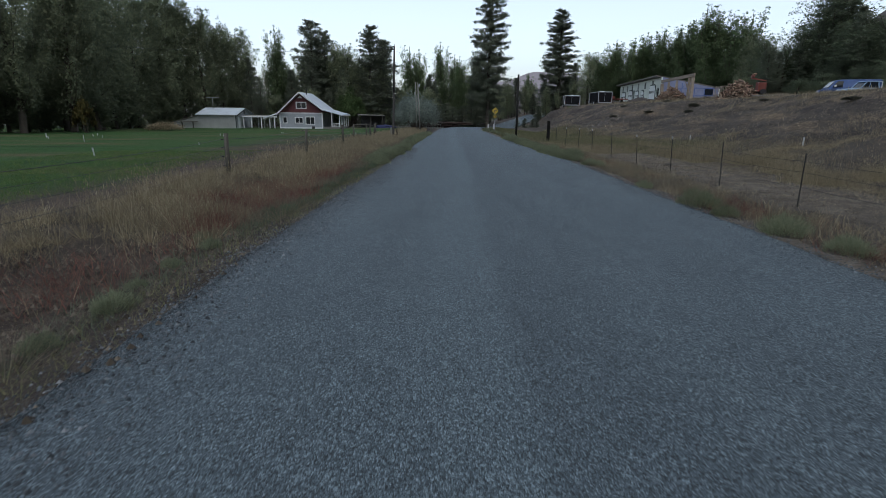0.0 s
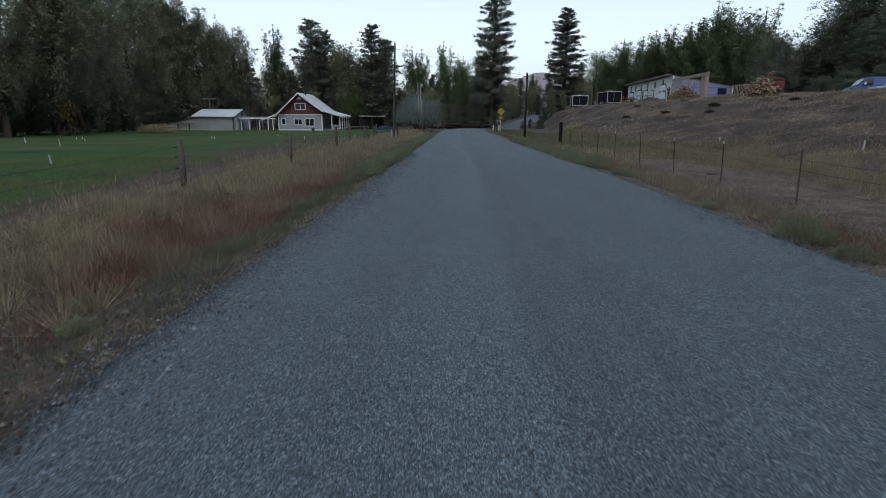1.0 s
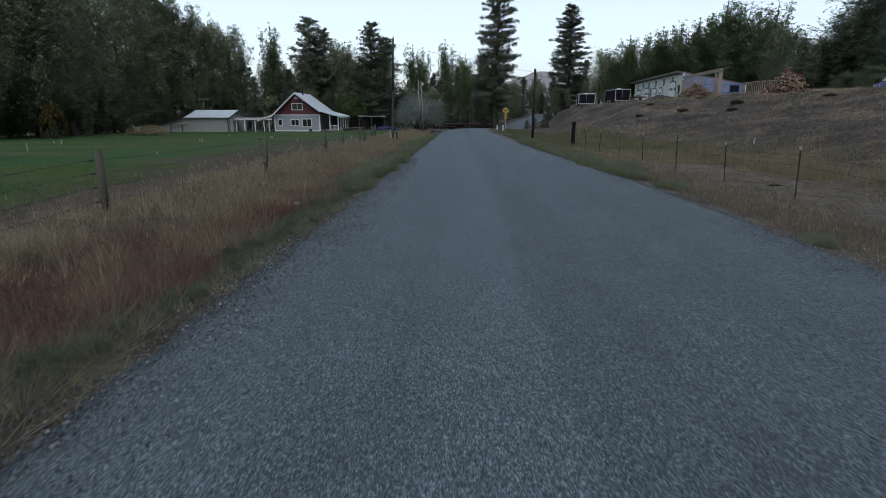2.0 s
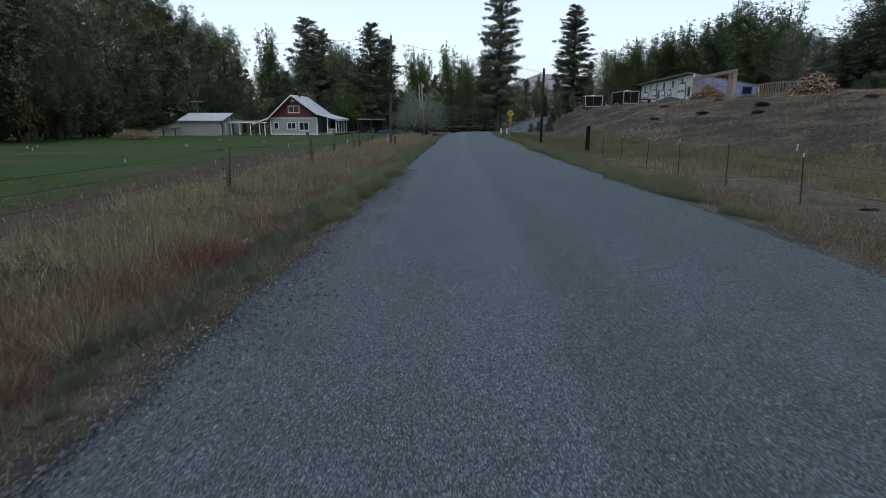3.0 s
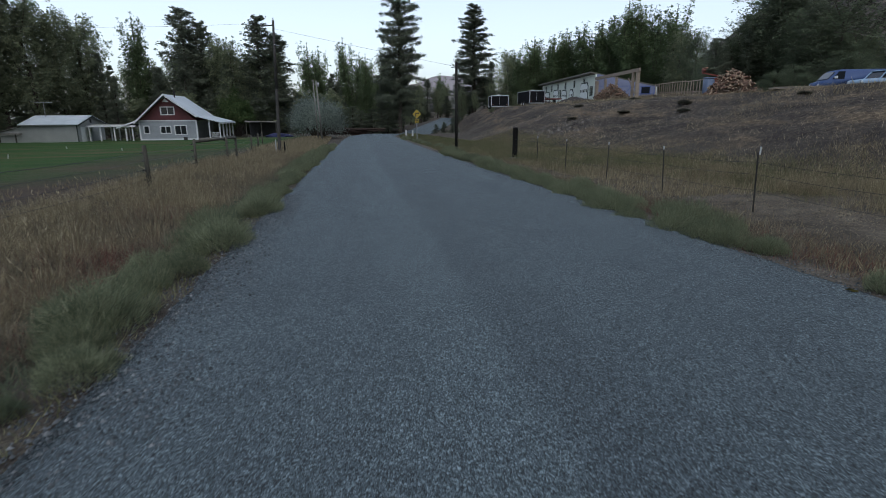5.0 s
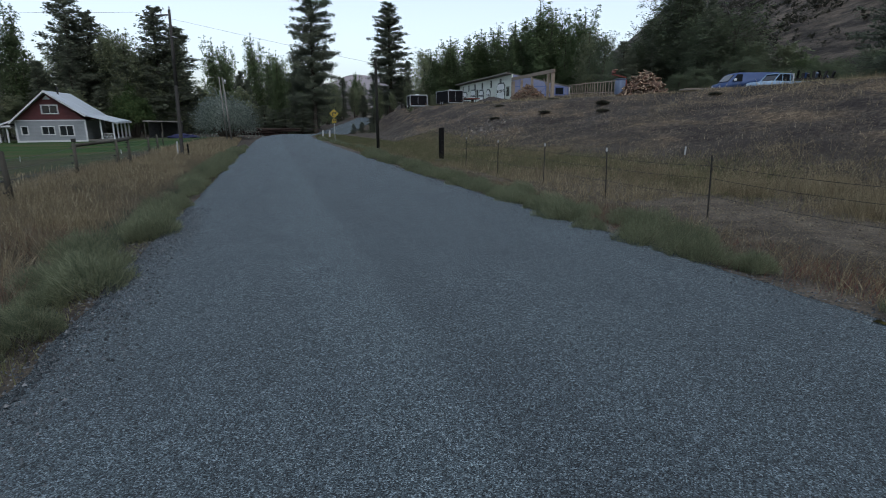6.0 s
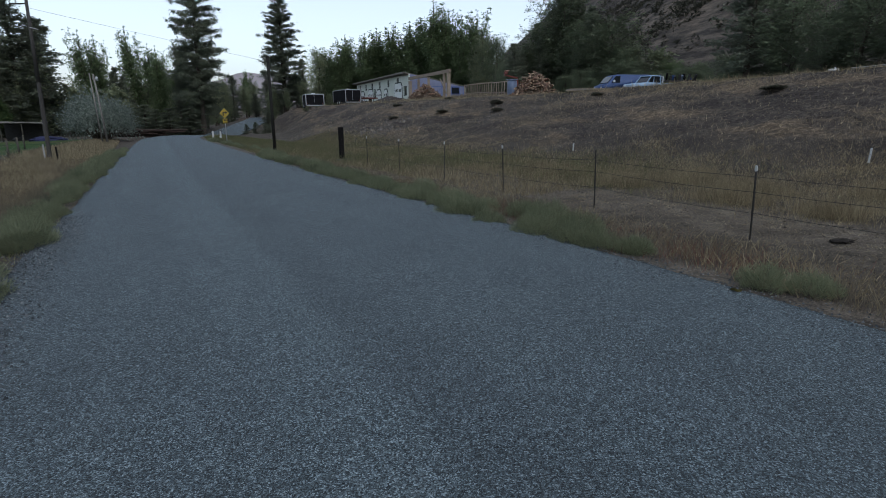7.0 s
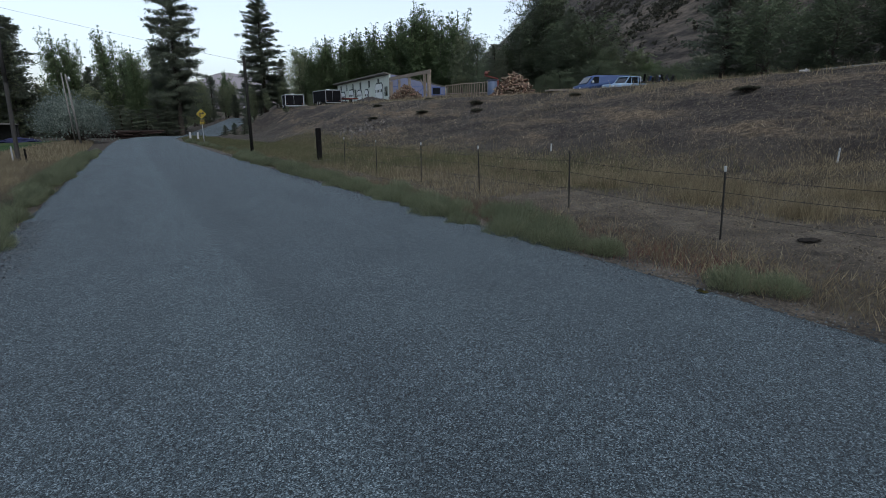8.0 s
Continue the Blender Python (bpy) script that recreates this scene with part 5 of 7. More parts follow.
def steel_fence():
    rng = random.Random(8)
    root = thing("roadside_wire_fence", (0, 0, 0), "dark steel T-posts with smooth wire along the road", "fence")
    me = t_post_mesh()
    tip = box(bmesh.new(), (-0.026, -0.012, 1.07), (0.026, 0.036, 1.155), 0.006)
    tip_me = bpy.data.meshes.new("tip")
    tip.to_mesh(tip_me)
    tip.free()
    tip_me.materials.append(WHITE_TIP)
    rows = [(8.2, 4.8), (8.2, 8.3), (8.2, 11.9), (8.2, 15.35), (8.36, 19.08), (8.31, 22.24), (8.33, 25.65), (8.37, 28.99), (8.5, 32.4), (8.6, 36.0), (8.75, 39.6)]
    heads = []
    for i, (x, y) in enumerate(rows):
        lean, tall = rng.uniform(-2.5, 1.5), 1.02 + rng.uniform(0, 0.10)
        if i == 5:
            lean = -4.5
        if i == 7:
            lean = -3.0
        g = gz(x, y)
        ob = same_mesh("t_post", me, root, (x, y, g), (0.68, 0.68, tall), (rng.uniform(-2, 2), lean, rng.uniform(-15, 15)))
        if i in (1, 4, 5, 7, 8, 9, 10):
            t = new("tip", tip_me)
            t.parent = ob
            t["label"] = "white plastic post cap"
        heads.append((x, y, g, lean))
    heads.append((8.95, 43.5, gz(8.95, 43.5), 0))
    for z in (0.45, 0.78, 1.02):
        strand(root, [(x + math.sin(radians(l)) * z - 0.03, y - 0.02, g + z) for x, y, g, l in heads], "wire", 0.004, 0.03, None, 4)
    corner = thing("timber_corner_post", (8.95, 43.5, gz(8.95, 43.5)), "thick blackened timber corner post of the wire fence", "post")
    bm = box(bmesh.new(), (-0.11, -0.11, -0.4), (0.11, 0.11, 1.62), 0.025)
    part("post", bm, TARRED, corner)
    bm = box(bmesh.new(), (-0.45, -0.25, -0.02), (0.55, -0.05, 0.08), 0.01)
    part("footing_board", bm, OLD_BOARD, corner, "weathered board at its foot")


def field_markers():
    """White step-in posts of the temporary pasture fences."""
    rng = random.Random(3)
    spots = [(-16.0, 25.65, 0.38), (-26.6, 41.7, 1.35), (-34.9, 49.5, 1.0), (-33.4, 47.6, 0.55), (-33.5, 54, 0.6), (-34.9, 57, 0.5), (-30.5, 50.5, 0.55), (-16.3, 37.8, 0.5), (-23.2, 59.3, 0.55), (-22.0, 57.0, 0.75),
             (-12.6, 54.6, 0.85), (-18.6, 67, 0.6), (-19.5, 69.5, 0.5), (-9.0, 62, 0.8), (-26, 74, 0.6), (16.4, 35.05, 0.85), (16.4, 24.15, 0.98), (16.5, 19.0, 0.7), (16.6, 13.4, 0.7)]
    first = None
    for x, y, h in spots:
        if first is None:
            first = thing("step_in_post", (0, 0, 0), "short white plastic step-in fence post in the field", "post", "white step-in posts")
            bm = box(bmesh.new(), (-0.03, -0.022, -0.15), (0.03, 0.022, 1.0), 0.010)
            part("shaft", bm, WHITE_TIP, first)
            bm = box(bmesh.new(), (-0.022, -0.022, 1.0), (0.022, 0.022, 1.06), 0.008)
            for z in (0.55, 0.8):
                box(bm, (0.036, -0.012, z), (0.075, 0.012, z + 0.03), 0.004)
            part("hook", bm, CABLE, first, "dark wire hooks")
            ob = first
            ob.matrix_basis = Matrix.LocRotScale((x, y, gz(x, y)), Euler((0.05, -0.08, 0.5)), (1, 1, h))
        else:
            copy_thing(first, Matrix.LocRotScale((x, y, gz(x, y)), Euler((rng.uniform(-0.1, 0.1), rng.uniform(-0.12, 0.12), rng.random() * 6)), (1.0, 1.0, h)))


def utility_pole():
    x, y = -4.3, 55.5
    g = gz(x, y)
    root = thing("utility_pole", (x, y, g), "tall weathered wooden utility pole leaning slightly", "utility pole")
    top = Vector((0.22, 0, 8.7))
    bm = bmesh.new()
    stick(bm, (0, 0, -0.4), top * 0.5, 0.115, 0.10, 12, False)
    stick(bm, top * 0.5, top, 0.10, 0.075, 12)
    part("pole", bm, POLE_WOOD, root, "", True)
    part("bracket", beam(bmesh.new(), (0.15, 0, 8.40), (-0.55, -0.05, 8.33), 0.06, 0.07), POLE_WOOD, root, "short side bracket")
    for p in ((-0.52, -0.05, 8.35), (-0.25, -0.03, 8.38), (0.22, 0, 8.7)):
        bm = stick(bmesh.new(), p, (p[0], p[1], p[2] + 0.10), 0.03, 0.035, 8)
        stick(bm, (p[0], p[1], p[2] + 0.10), (p[0], p[1], p[2] + 0.17), 0.045, 0.025, 8)
        part("insulator", bm, GALV, root)
    part("spike", stick(bmesh.new(), (0.18, -0.1, 7.2), (0.55, -0.2, 7.1), 0.02, 0.015, 6), GALV, root)
    bm = box(bmesh.new(), (-0.24, -0.20, 0.0), (-0.16, -0.14, 1.0), 0.01)
    part("cable_guard", bm, GUARD_WHITE, root, "white cable guard at the foot")
    bm = stick(bmesh.new(), (0.42, -0.35, -0.2), (0.40, -0.35, 0.85), 0.05, 0.05, 8)
    part("stub", bm, TARRED, root, "dark stub post beside the pole")


def power_line():
    root = thing("power_line", (0, 0, 0), "thin black overhead wire between the poles", "cable")
    g = gz(-4.3, 55.5)
    strand(root, [(-4.08, 55.5, g + 8.2), (7.45, 53.0, 5.1)], "wire", 0.006, 0.03, CABLE, 10)
    strand(root, [(-4.82, 55.45, g + 8.52), (-34.0, 57.0, g + 8.65)], "wire", 0.006, 0.5, CABLE, 14)


def twin_pole():
    x, y = -2.75, 91.5
    g = gz(x, y)
    root = thing("service_pole", (x, y, g), "pair of slim pale poles standing close together", "utility pole")
    part("pole", stick(bmesh.new(), (0.15, 0, -0.3), (-0.25, 0, 7.6), 0.12, 0.09, 10), OLD_BOARD, root, "", True)
    part("conduit", stick(bmesh.new(), (-0.35, -0.15, -0.2), (-0.62, -0.1, 7.7), 0.075, 0.065, 8), OLD_BOARD, root, "second pale pole", True)
    bm = stick(bmesh.new(), (0.02, -0.12, 6.85), (0.02, -0.12, 7.3), 0.13, 0.13, 14)
    stick(bm, (0.02, -0.12, 7.3), (0.02, -0.12, 7.42), 0.06, 0.04, 10)
    part("transformer", bm, GALV, root, "small grey can transformer", True)


def dark_pole():
    x, y = 7.8, 53.05
    root = thing("short_utility_pole", (x, y, gz(x, y)), "short dark utility pole in the roadside grass", "utility pole")
    part("pole", stick(bmesh.new(), (0, 0, -0.4), (0.0, 0, 5.85), 0.105, 0.085, 12), DARK_POLE, root, "", True)
    part("bracket", beam(bmesh.new(), (0.05, 0, 5.55), (-0.35, 0, 5.50), 0.05, 0.06), POLE_WOOD, root)


def turn_sign():
    x, y = 8.05, 75
    g = gz(x, y)
    root = thing("turn_warning_sign", (x, y, g), "yellow diamond warning sign with black right-turn arrow", "road sign")
    part("post", box(bmesh.new(), (-0.03, 0.0, -0.3), (0.03, 0.05, 2.95)), GALV, root)
    c = 2.86
    bm = prism(bmesh.new(), [(0, c - 0.46), (0.46, c), (0, c + 0.46), (-0.46, c)], "y", -0.03, -0.005)
    face = part("diamond", bm, SIGN_YELLOW, root, "yellow diamond panel")
    bm = bmesh.new()
    box(bm, (-0.17, -0.040, c - 0.28), (-0.07, -0.034, c + 0.12))
    box(bm, (-0.07, -0.040, c + 0.02), (0.10, -0.034, c + 0.12))
    prism(bm, [(0.10, c - 0.08), (0.29, c + 0.07), (0.10, c + 0.22)], "y", -0.040, -0.034)
    part("arrow", bm, SIGN_BLACK, face, "black bent arrow")
    plate = part("speed_plate", box(bmesh.new(), (-0.20, -0.03, c - 0.96), (0.20, -0.005, c - 0.52), 0.01), SIGN_YELLOW, root, "small yellow plate under the diamond")
    bm = box(bmesh.new(), (-0.14, -0.037, c - 0.74), (-0.03, -0.032, c - 0.58))
    box(bm, (0.03, -0.037, c - 0.74), (0.14, -0.032, c - 0.58))
    box(bm, (-0.14, -0.037, c - 0.88), (0.14, -0.032, c - 0.82))
    part("bar", bm, SIGN_BLACK, plate, "dark bars for illegible print")


def white_panels():
    first = None
    for x, y in ((8.6, 90.0), (9.5, 90.4)):
        if first is None:
            first = thing("marker_panel", (x, y, gz(x, y)), "white upright marker panel by the bend", "marker", "white panels at the bend")
            part("panel", box(bmesh.new(), (-0.11, -0.02, 0.2), (0.11, 0.02, 1.0), 0.01), WHITE_TIP, first)
            part("stake", box(bmesh.new(), (-0.03, 0.021, -0.3), (0.03, 0.06, 1.1)), POST_WOOD, first)
        else:
            copy_thing(first, pose(x, y, gz(x, y), 0, 2, 8))


wooden_fence()
steel_fence()
field_markers()
utility_pole()
power_line()
twin_pole()
dark_pole()
turn_sign()
white_panels()

# ---- the yard on the plateau ----
LOG_BARK = surface("log_bark", (0.07, 0.05, 0.035), (0.17, 0.125, 0.085), 6, 40, 0.95, relief=0.6, vary=0.25)
SPLIT_WOOD = surface("split_firewood", (0.0656, 0.0352, 0.0240), (0.2132, 0.1280, 0.0840), 5, 50, 0.85, stretch=(1, 1, 0.2), vary=0.55)
LOG_END = surface("pale_log_ends", (0.22, 0.155, 0.10), (0.38, 0.28, 0.19), 8, 60, 0.8, vary=0.3)
VAN_BLUE = surface("blue_van_paint", (0.014, 0.040, 0.125), (0.024, 0.060, 0.165), 2, 30, 0.6, 0.0, relief=0.03)
TRUCK_BLUE = surface("pale_blue_truck_paint", (0.18, 0.27, 0.38), (0.26, 0.36, 0.48), 2, 30, 0.6, 0.0, relief=0.03)
BLACK_PAINT = surface("black_trailer_paint", (0.006, 0.006, 0.007), (0.014, 0.014, 0.016), 2, 30, 0.9, relief=0.03, spec=0.08)
RUBBER = surface("tyre_rubber", (0.012, 0.012, 0.012), (0.03, 0.03, 0.03), 6, 50, 0.9)
RED_PAINT = surface("faded_red_paint", (0.09, 0.022, 0.016), (0.17, 0.045, 0.03), 3, 30, 0.6)
TARP_BLUE = surface("blue_plastic", (0.004, 0.006, 0.034), (0.010, 0.013, 0.055), 3, 20, 0.9, relief=0.6, depth=0.05)
BARREL_BLUE = surface("blue_grey_plastic", (0.09, 0.12, 0.19), (0.14, 0.18, 0.26), 3, 20, 0.5, relief=0.1)


def log_meshes():
    """Split and round pieces of firewood, about 40 cm long."""
    out = []
    rng = random.Random(4)
    for k in range(6):
        bm = bmesh.new()
        r, ln = 0.044 + 0.022 * rng.random(), 0.50 + 0.14 * rng.random()
        if k < 4:
            a = (1.6, 2.1, 1.4, 3.1)[k]
            pts = [(0, 0)] + [(r * 1.5 * math.cos(a * i / 4), r * 1.5 * math.sin(a * i / 4)) for i in range(5)]
        else:
            pts = [(r * math.cos(math.tau * i / 8), r * math.sin(math.tau * i / 8)) for i in range(8)]
        prism(bm, pts, "z", -ln / 2, ln / 2)
        me = bpy.data.meshes.new("log")
        bm.to_mesh(me)
        bm.free()
        me.materials.append(SPLIT_WOOD if k < 4 else LOG_BARK)
        me.materials.append(LOG_END)
        for f in me.polygons:
            f.material_index = int(abs(f.normal.z) > 0.9)
        out.append(me)
    return out


def wood_heap(x, y, rx, ry, h, count, seed, label, logs):
    """A tipped heap of firewood: logs lie all ways over a mound."""
    rng = random.Random(seed)
    g = gz(x, y)
    root = thing("firewood_heap", (x, y, g), label, "woodpile", "firewood heaps")
    bm = bmesh.new()
    bmesh.ops.create_icosphere(bm, subdivisions=2, radius=1)
    for v in bm.verts:
        w = 0.80 + 0.1 * rng.random()
        v.co = Vector((v.co.x * rx * w, v.co.y * ry * w, max(-0.2, 1 - math.hypot(v.co.x, v.co.y)) * h * w * 0.98 if v.co.z > 0 else -0.2))
    part("core", bm, LOG_BARK, root, "dark inside of the heap")
    for i in range(count):
        a, q = rng.random() * math.tau, math.sqrt(rng.random())
        zz = h * (1 - q ** 1.25) * (0.86 + 0.22 * rng.random())
        same_mesh("log", logs[rng.randrange(len(logs))], root, (rx * q * math.cos(a), ry * q * math.sin(a), max(0.08, zz)),
                  (1.15, 1.15, rng.uniform(1.15, 1.9)), (rng.uniform(20, 160), rng.uniform(0, 360), rng.uniform(0, 360)))


def board_fence():
    a, b = Vector((45.3, 90.5)), Vector((38.4, 70.0))
    root = thing("upright_board_fence", (0, 0, 0), "raw wooden fence of upright boards on the plateau edge", "fence")
    n = 19
    me = bpy.data.meshes.new("picket")
    bm = box(bmesh.new(), (-0.09, -0.03, -0.1), (0.09, 0.03, 1.62), 0.006)
    bm.to_mesh(me)
    bm.free()
    me.materials.append(FRESH_WOOD)
    turn = math.degrees(math.atan2(b.y - a.y, b.x - a.x))
    rng = random.Random(2)
    for i in range(n + 1):
        p = a.lerp(b, i / n)
        same_mesh("picket", me, root, (p.x, p.y, gz(p.x, p.y)), (1, 1, 1 + rng.uniform(-0.03, 0.03)), (rng.uniform(-2, 2), 0, turn))
    for z in (0.35, 1.55):
        bm = bmesh.new()
        for i in range(4):
            p, q = a.lerp(b, i / 4), a.lerp(b, (i + 1) / 4)
            beam(bm, (p.x + 0.06, p.y, gz(p.x, p.y) + z), (q.x + 0.06, q.y, gz(q.x, q.y) + z), 0.05, 0.10)
        part("rail", bm, FRESH_WOOD, root)


def wheel(parent, x, y, r, w):
    bm = stick(bmesh.new(), (x, y - w / 2, r), (x, y + w / 2, r), r, r, 20)
    bmesh.ops.bevel(bm, geom=[e for e in bm.edges if len(e.link_faces) == 2 and e.calc_face_angle() > 1.0], offset=0.04, segments=2, affect="EDGES")
    t = part("wheel", bm, RUBBER, parent, "black tyre", True)
    s = 1 if y > 0 else -1
    bm = stick(bmesh.new(), (x, y + s * w * 0.35, r), (x, y + s * (w / 2 + 0.012), r), r * 0.58, r * 0.52, 16)
    part("rim", bm, GALV, t, "steel rim")


def van(x, y, turn):
    g = gz(x, y)
    root = thing("blue_van", (x, y, g), "old dark blue panel van parked on the plateau", "van", turn=turn)
    side = [(-2.5, 0.42), (2.35, 0.42), (2.5, 0.6), (2.48, 0.98), (1.95, 1.12), (1.30, 1.86), (1.05, 1.96), (-2.35, 1.96), (-2.5, 1.84)]
    bm = prism(bmesh.new(), side, "y", -0.95, 0.95)
    bmesh.ops.bevel(bm, geom=[e for e in bm.edges], offset=0.06, segments=2, affect="EDGES")
    part("body", bm, VAN_BLUE, root, "dark blue body", True)
    for s in (-1, 1):
        bm = prism(bmesh.new(), [(0.75, 1.22), (1.62, 1.22), (1.22, 1.80), (0.75, 1.80)], "y", s * 0.952, s * 0.965)
        part("side_window", bm, GLASS, root)
        part("mirror", box(bmesh.new(), (1.35, s * 0.98, 1.25), (1.5, s * 1.22, 1.45), 0.02), TRIM_WHITE, root, "pale door mirror")
        part("headlight", stick(bmesh.new(), (2.44, s * 0.68, 0.78), (2.52, s * 0.68, 0.78), 0.11, 0.11, 14), TRIM_WHITE, root)
        for wx in (-1.55, 1.6):
            wheel(root, wx, s * 0.86, 0.36, 0.22)
    bm = bmesh.new()
    vs = [bm.verts.new(p) for p in ((1.90, -0.82, 1.20), (1.90, 0.82, 1.20), (1.40, 0.76, 1.76), (1.40, -0.76, 1.76))]
    bm.faces.new(vs)
    r = bmesh.ops.extrude_face_region(bm, geom=bm.faces[:])
    bmesh.ops.translate(bm, verts=[v for v in r["geom"] if isinstance(v, bmesh.types.BMVert)], vec=(0.05, 0, 0.04))
    bmesh.ops.recalc_face_normals(bm, faces=bm.faces)
    part("windscreen", bm, GLASS, root)
    part("bumper", box(bmesh.new(), (2.5, -0.9, 0.42), (2.62, 0.9, 0.58), 0.02), GALV, root)


def pickup(x, y, turn):
    g = gz(x, y)
    root = thing("pale_blue_pickup", (x, y, g - 0.06), "old pale blue pickup truck with open bed", "pickup truck", turn=turn)
    root.matrix_basis = root.matrix_basis @ Matrix.Scale(0.86, 4)
    side = [(-0.75, 0.45), (2.55, 0.45), (2.65, 0.62), (2.62, 0.98), (1.25, 1.12), (-0.75, 1.10)]
    bm = prism(bmesh.new(), side, "y", -0.92, 0.92)
    bmesh.ops.bevel(bm, geom=[e for e in bm.edges], offset=0.06, segments=2, affect="EDGES")
    part("body", bm, TRUCK_BLUE, root, "pale blue bonnet and doors", True)
    # cab pillars and roof leave the windows open to the glass
    bm = bmesh.new()
    for s in (-1, 1):
        beam(bm, (1.15, s * 0.80, 1.08), (0.55, s * 0.72, 1.72), 0.07, 0.07)
        beam(bm, (-0.70, s * 0.80, 1.08), (-0.62, s * 0.72, 1.72), 0.09, 0.10)
        beam(bm, (0.28, s * 0.80, 1.08), (0.22, s * 0.73, 1.72), 0.05, 0.05)
    box(bm, (-0.72, -0.78, 1.70), (0.62, 0.78, 1.80), 0.04)
    part("cab_roof", bm, TRUCK_BLUE, root)
    bm = prism(bmesh.new(), [(1.08, 1.10), (-0.66, 1.10), (-0.60, 1.70), (0.52, 1.70)], "y", -0.735, 0.735)
    part("cab_glass", bm, GLASS, root)
    bm = box(bmesh.new(), (-2.75, -0.9, 0.62), (-0.85, -0.82, 1.10), 0.015)
    box(bm, (-2.75, 0.82, 0.62), (-0.85, 0.9, 1.10), 0.015)
    box(bm, (-2.75, -0.82, 0.62), (-2.68, 0.82, 1.10), 0.015)
    box(bm, (-2.68, -0.82, 0.56), (-0.85, 0.82, 0.64))
    part("bed", bm, TRUCK_BLUE, root)
    bm = bmesh.new()
    for s in (-1, 1):
        beam(bm, (-0.95, s * 0.8, 1.1), (-0.95, s * 0.8, 1.74), 0.06, 0.06)
    beam(bm, (-0.95, -0.83, 1.74), (-0.95, 0.83, 1.74), 0.06, 0.06)
    part("headache_rack", bm, TRIM_WHITE, root, "pale rack behind the cab")
    for s in (-1, 1):
        for wx in (-1.7, 1.75):
            wheel(root, wx, s * 0.82, 0.37, 0.24)
        part("headlight", stick(bmesh.new(), (2.58, s * 0.66, 0.80), (2.67, s * 0.66, 0.80), 0.11, 0.11, 14), TRIM_WHITE, root)
    part("bumper", box(bmesh.new(), (2.64, -0.9, 0.42), (2.78, 0.9, 0.60), 0.02), GALV, root)


def cargo_trailer(x, y, w, ln, h, turn, label):
    g = gz(x, y)
    root = thing("cargo_trailer", (x, y, g - 0.12), label, "trailer", "trailers on the plateau", turn)
    part("body", box(bmesh.new(), (-w / 2, 0, 0.45), (w / 2, ln, 0.45 + h), 0.03), BLACK_PAINT, root, "black box body")
    bm = bmesh.new()
    for sx in (-1, 1):
        for yy in (-0.02, ln - 0.08):
            box(bm, (sx * (w / 2 + 0.02) - 0.06, yy, 0.45), (sx * (w / 2 + 0.02) + 0.06, yy + 0.10, 0.45 + h))
        box(bm, (sx * (w / 2 + 0.015) - 0.05, 0.085, 0.38 + h), (sx * (w / 2 + 0.015) + 0.05, ln - 0.085, 0.49 + h))
    box(bm, (-w / 2 + 0.045, -0.02, 0.36 + h), (w / 2 - 0.045, 0.08, 0.48 + h))
    part("trim", bm, GALV, root, "bright aluminium edge trim")
    part("roof", box(bmesh.new(), (-w / 2 + 0.06, 0.10, 0.452 + h), (w / 2 - 0.06, ln - 0.10, 0.50 + h), 0.015), TRIM_WHITE, root, "pale roof skin")
    part("roof_vent", box(bmesh.new(), (-0.25, ln * 0.35, 0.502 + h), (0.25, ln * 0.35 + 0.5, 0.66 + h), 0.04), TRIM_WHITE, root)
    part("chassis", box(bmesh.new(), (-w / 2 + 0.1, 0.05, 0.30), (w / 2 - 0.1, ln - 0.05, 0.448)), POST_STEEL, root)
    for s in (-1, 1):
        for k in (0.42, 0.60):
            t = part("wheel", stick(bmesh.new(), (s * (w / 2 - 0.02), ln * k, 0.33), (s * (w / 2 + 0.16), ln * k, 0.33), 0.33, 0.33, 18), RUBBER, root, "black tyre")
            part("rim", stick(bmesh.new(), (s * (w / 2 + 0.12), ln * k, 0.33), (s * (w / 2 + 0.175), ln * k, 0.33), 0.18, 0.16, 14), TRIM_WHITE, t)
        part("tail_lamp", box(bmesh.new(), (s * (w / 2 - 0.28), -0.03, 0.62), (s * (w / 2 - 0.12), -0.002, 0.72)), RED_PAINT, root)
    part("bumper", box(bmesh.new(), (-w / 2, -0.12, 0.30), (w / 2, -0.02, 0.44), 0.01), GALV, root)
    part("latch_bar", stick(bmesh.new(), (-0.1, -0.03, 0.7), (-0.1, -0.03, 0.3 + h), 0.02, 0.02, 6), GALV, root)
    bm = beam(bmesh.new(), (-0.4, ln, 0.38), (0, ln + 1.3, 0.38), 0.08, 0.10)
    beam(bm, (0.4, ln, 0.38), (0, ln + 1.3, 0.38), 0.08, 0.10)
    part("tongue", bm, POST_STEEL, root)


def flatbed(x, y, turn):
    root = thing("flatbed_trailer", (x, y, gz(x, y)), "low dark red flatbed trailer", "trailer", "trailers on the plateau", turn)
    part("deck", box(bmesh.new(), (-1.1, 0, 0.55), (1.1, 5.0, 0.72), 0.01), RED_PAINT, root)
    for s in (-1, 1):
        part("wheel", stick(bmesh.new(), (s * 1.12, 2.4, 0.34), (s * 1.32, 2.4, 0.34), 0.34, 0.34, 16), RUBBER, root)
        part("tail_lamp", box(bmesh.new(), (s * 0.85 - 0.1, -0.02, 0.58), (s * 0.85 + 0.1, -0.002, 0.68)), RED_PAINT, root)
    part("rail", box(bmesh.new(), (-1.1, 4.9, 0.72), (1.1, 5.0, 1.25), 0.01), RED_PAINT, root)


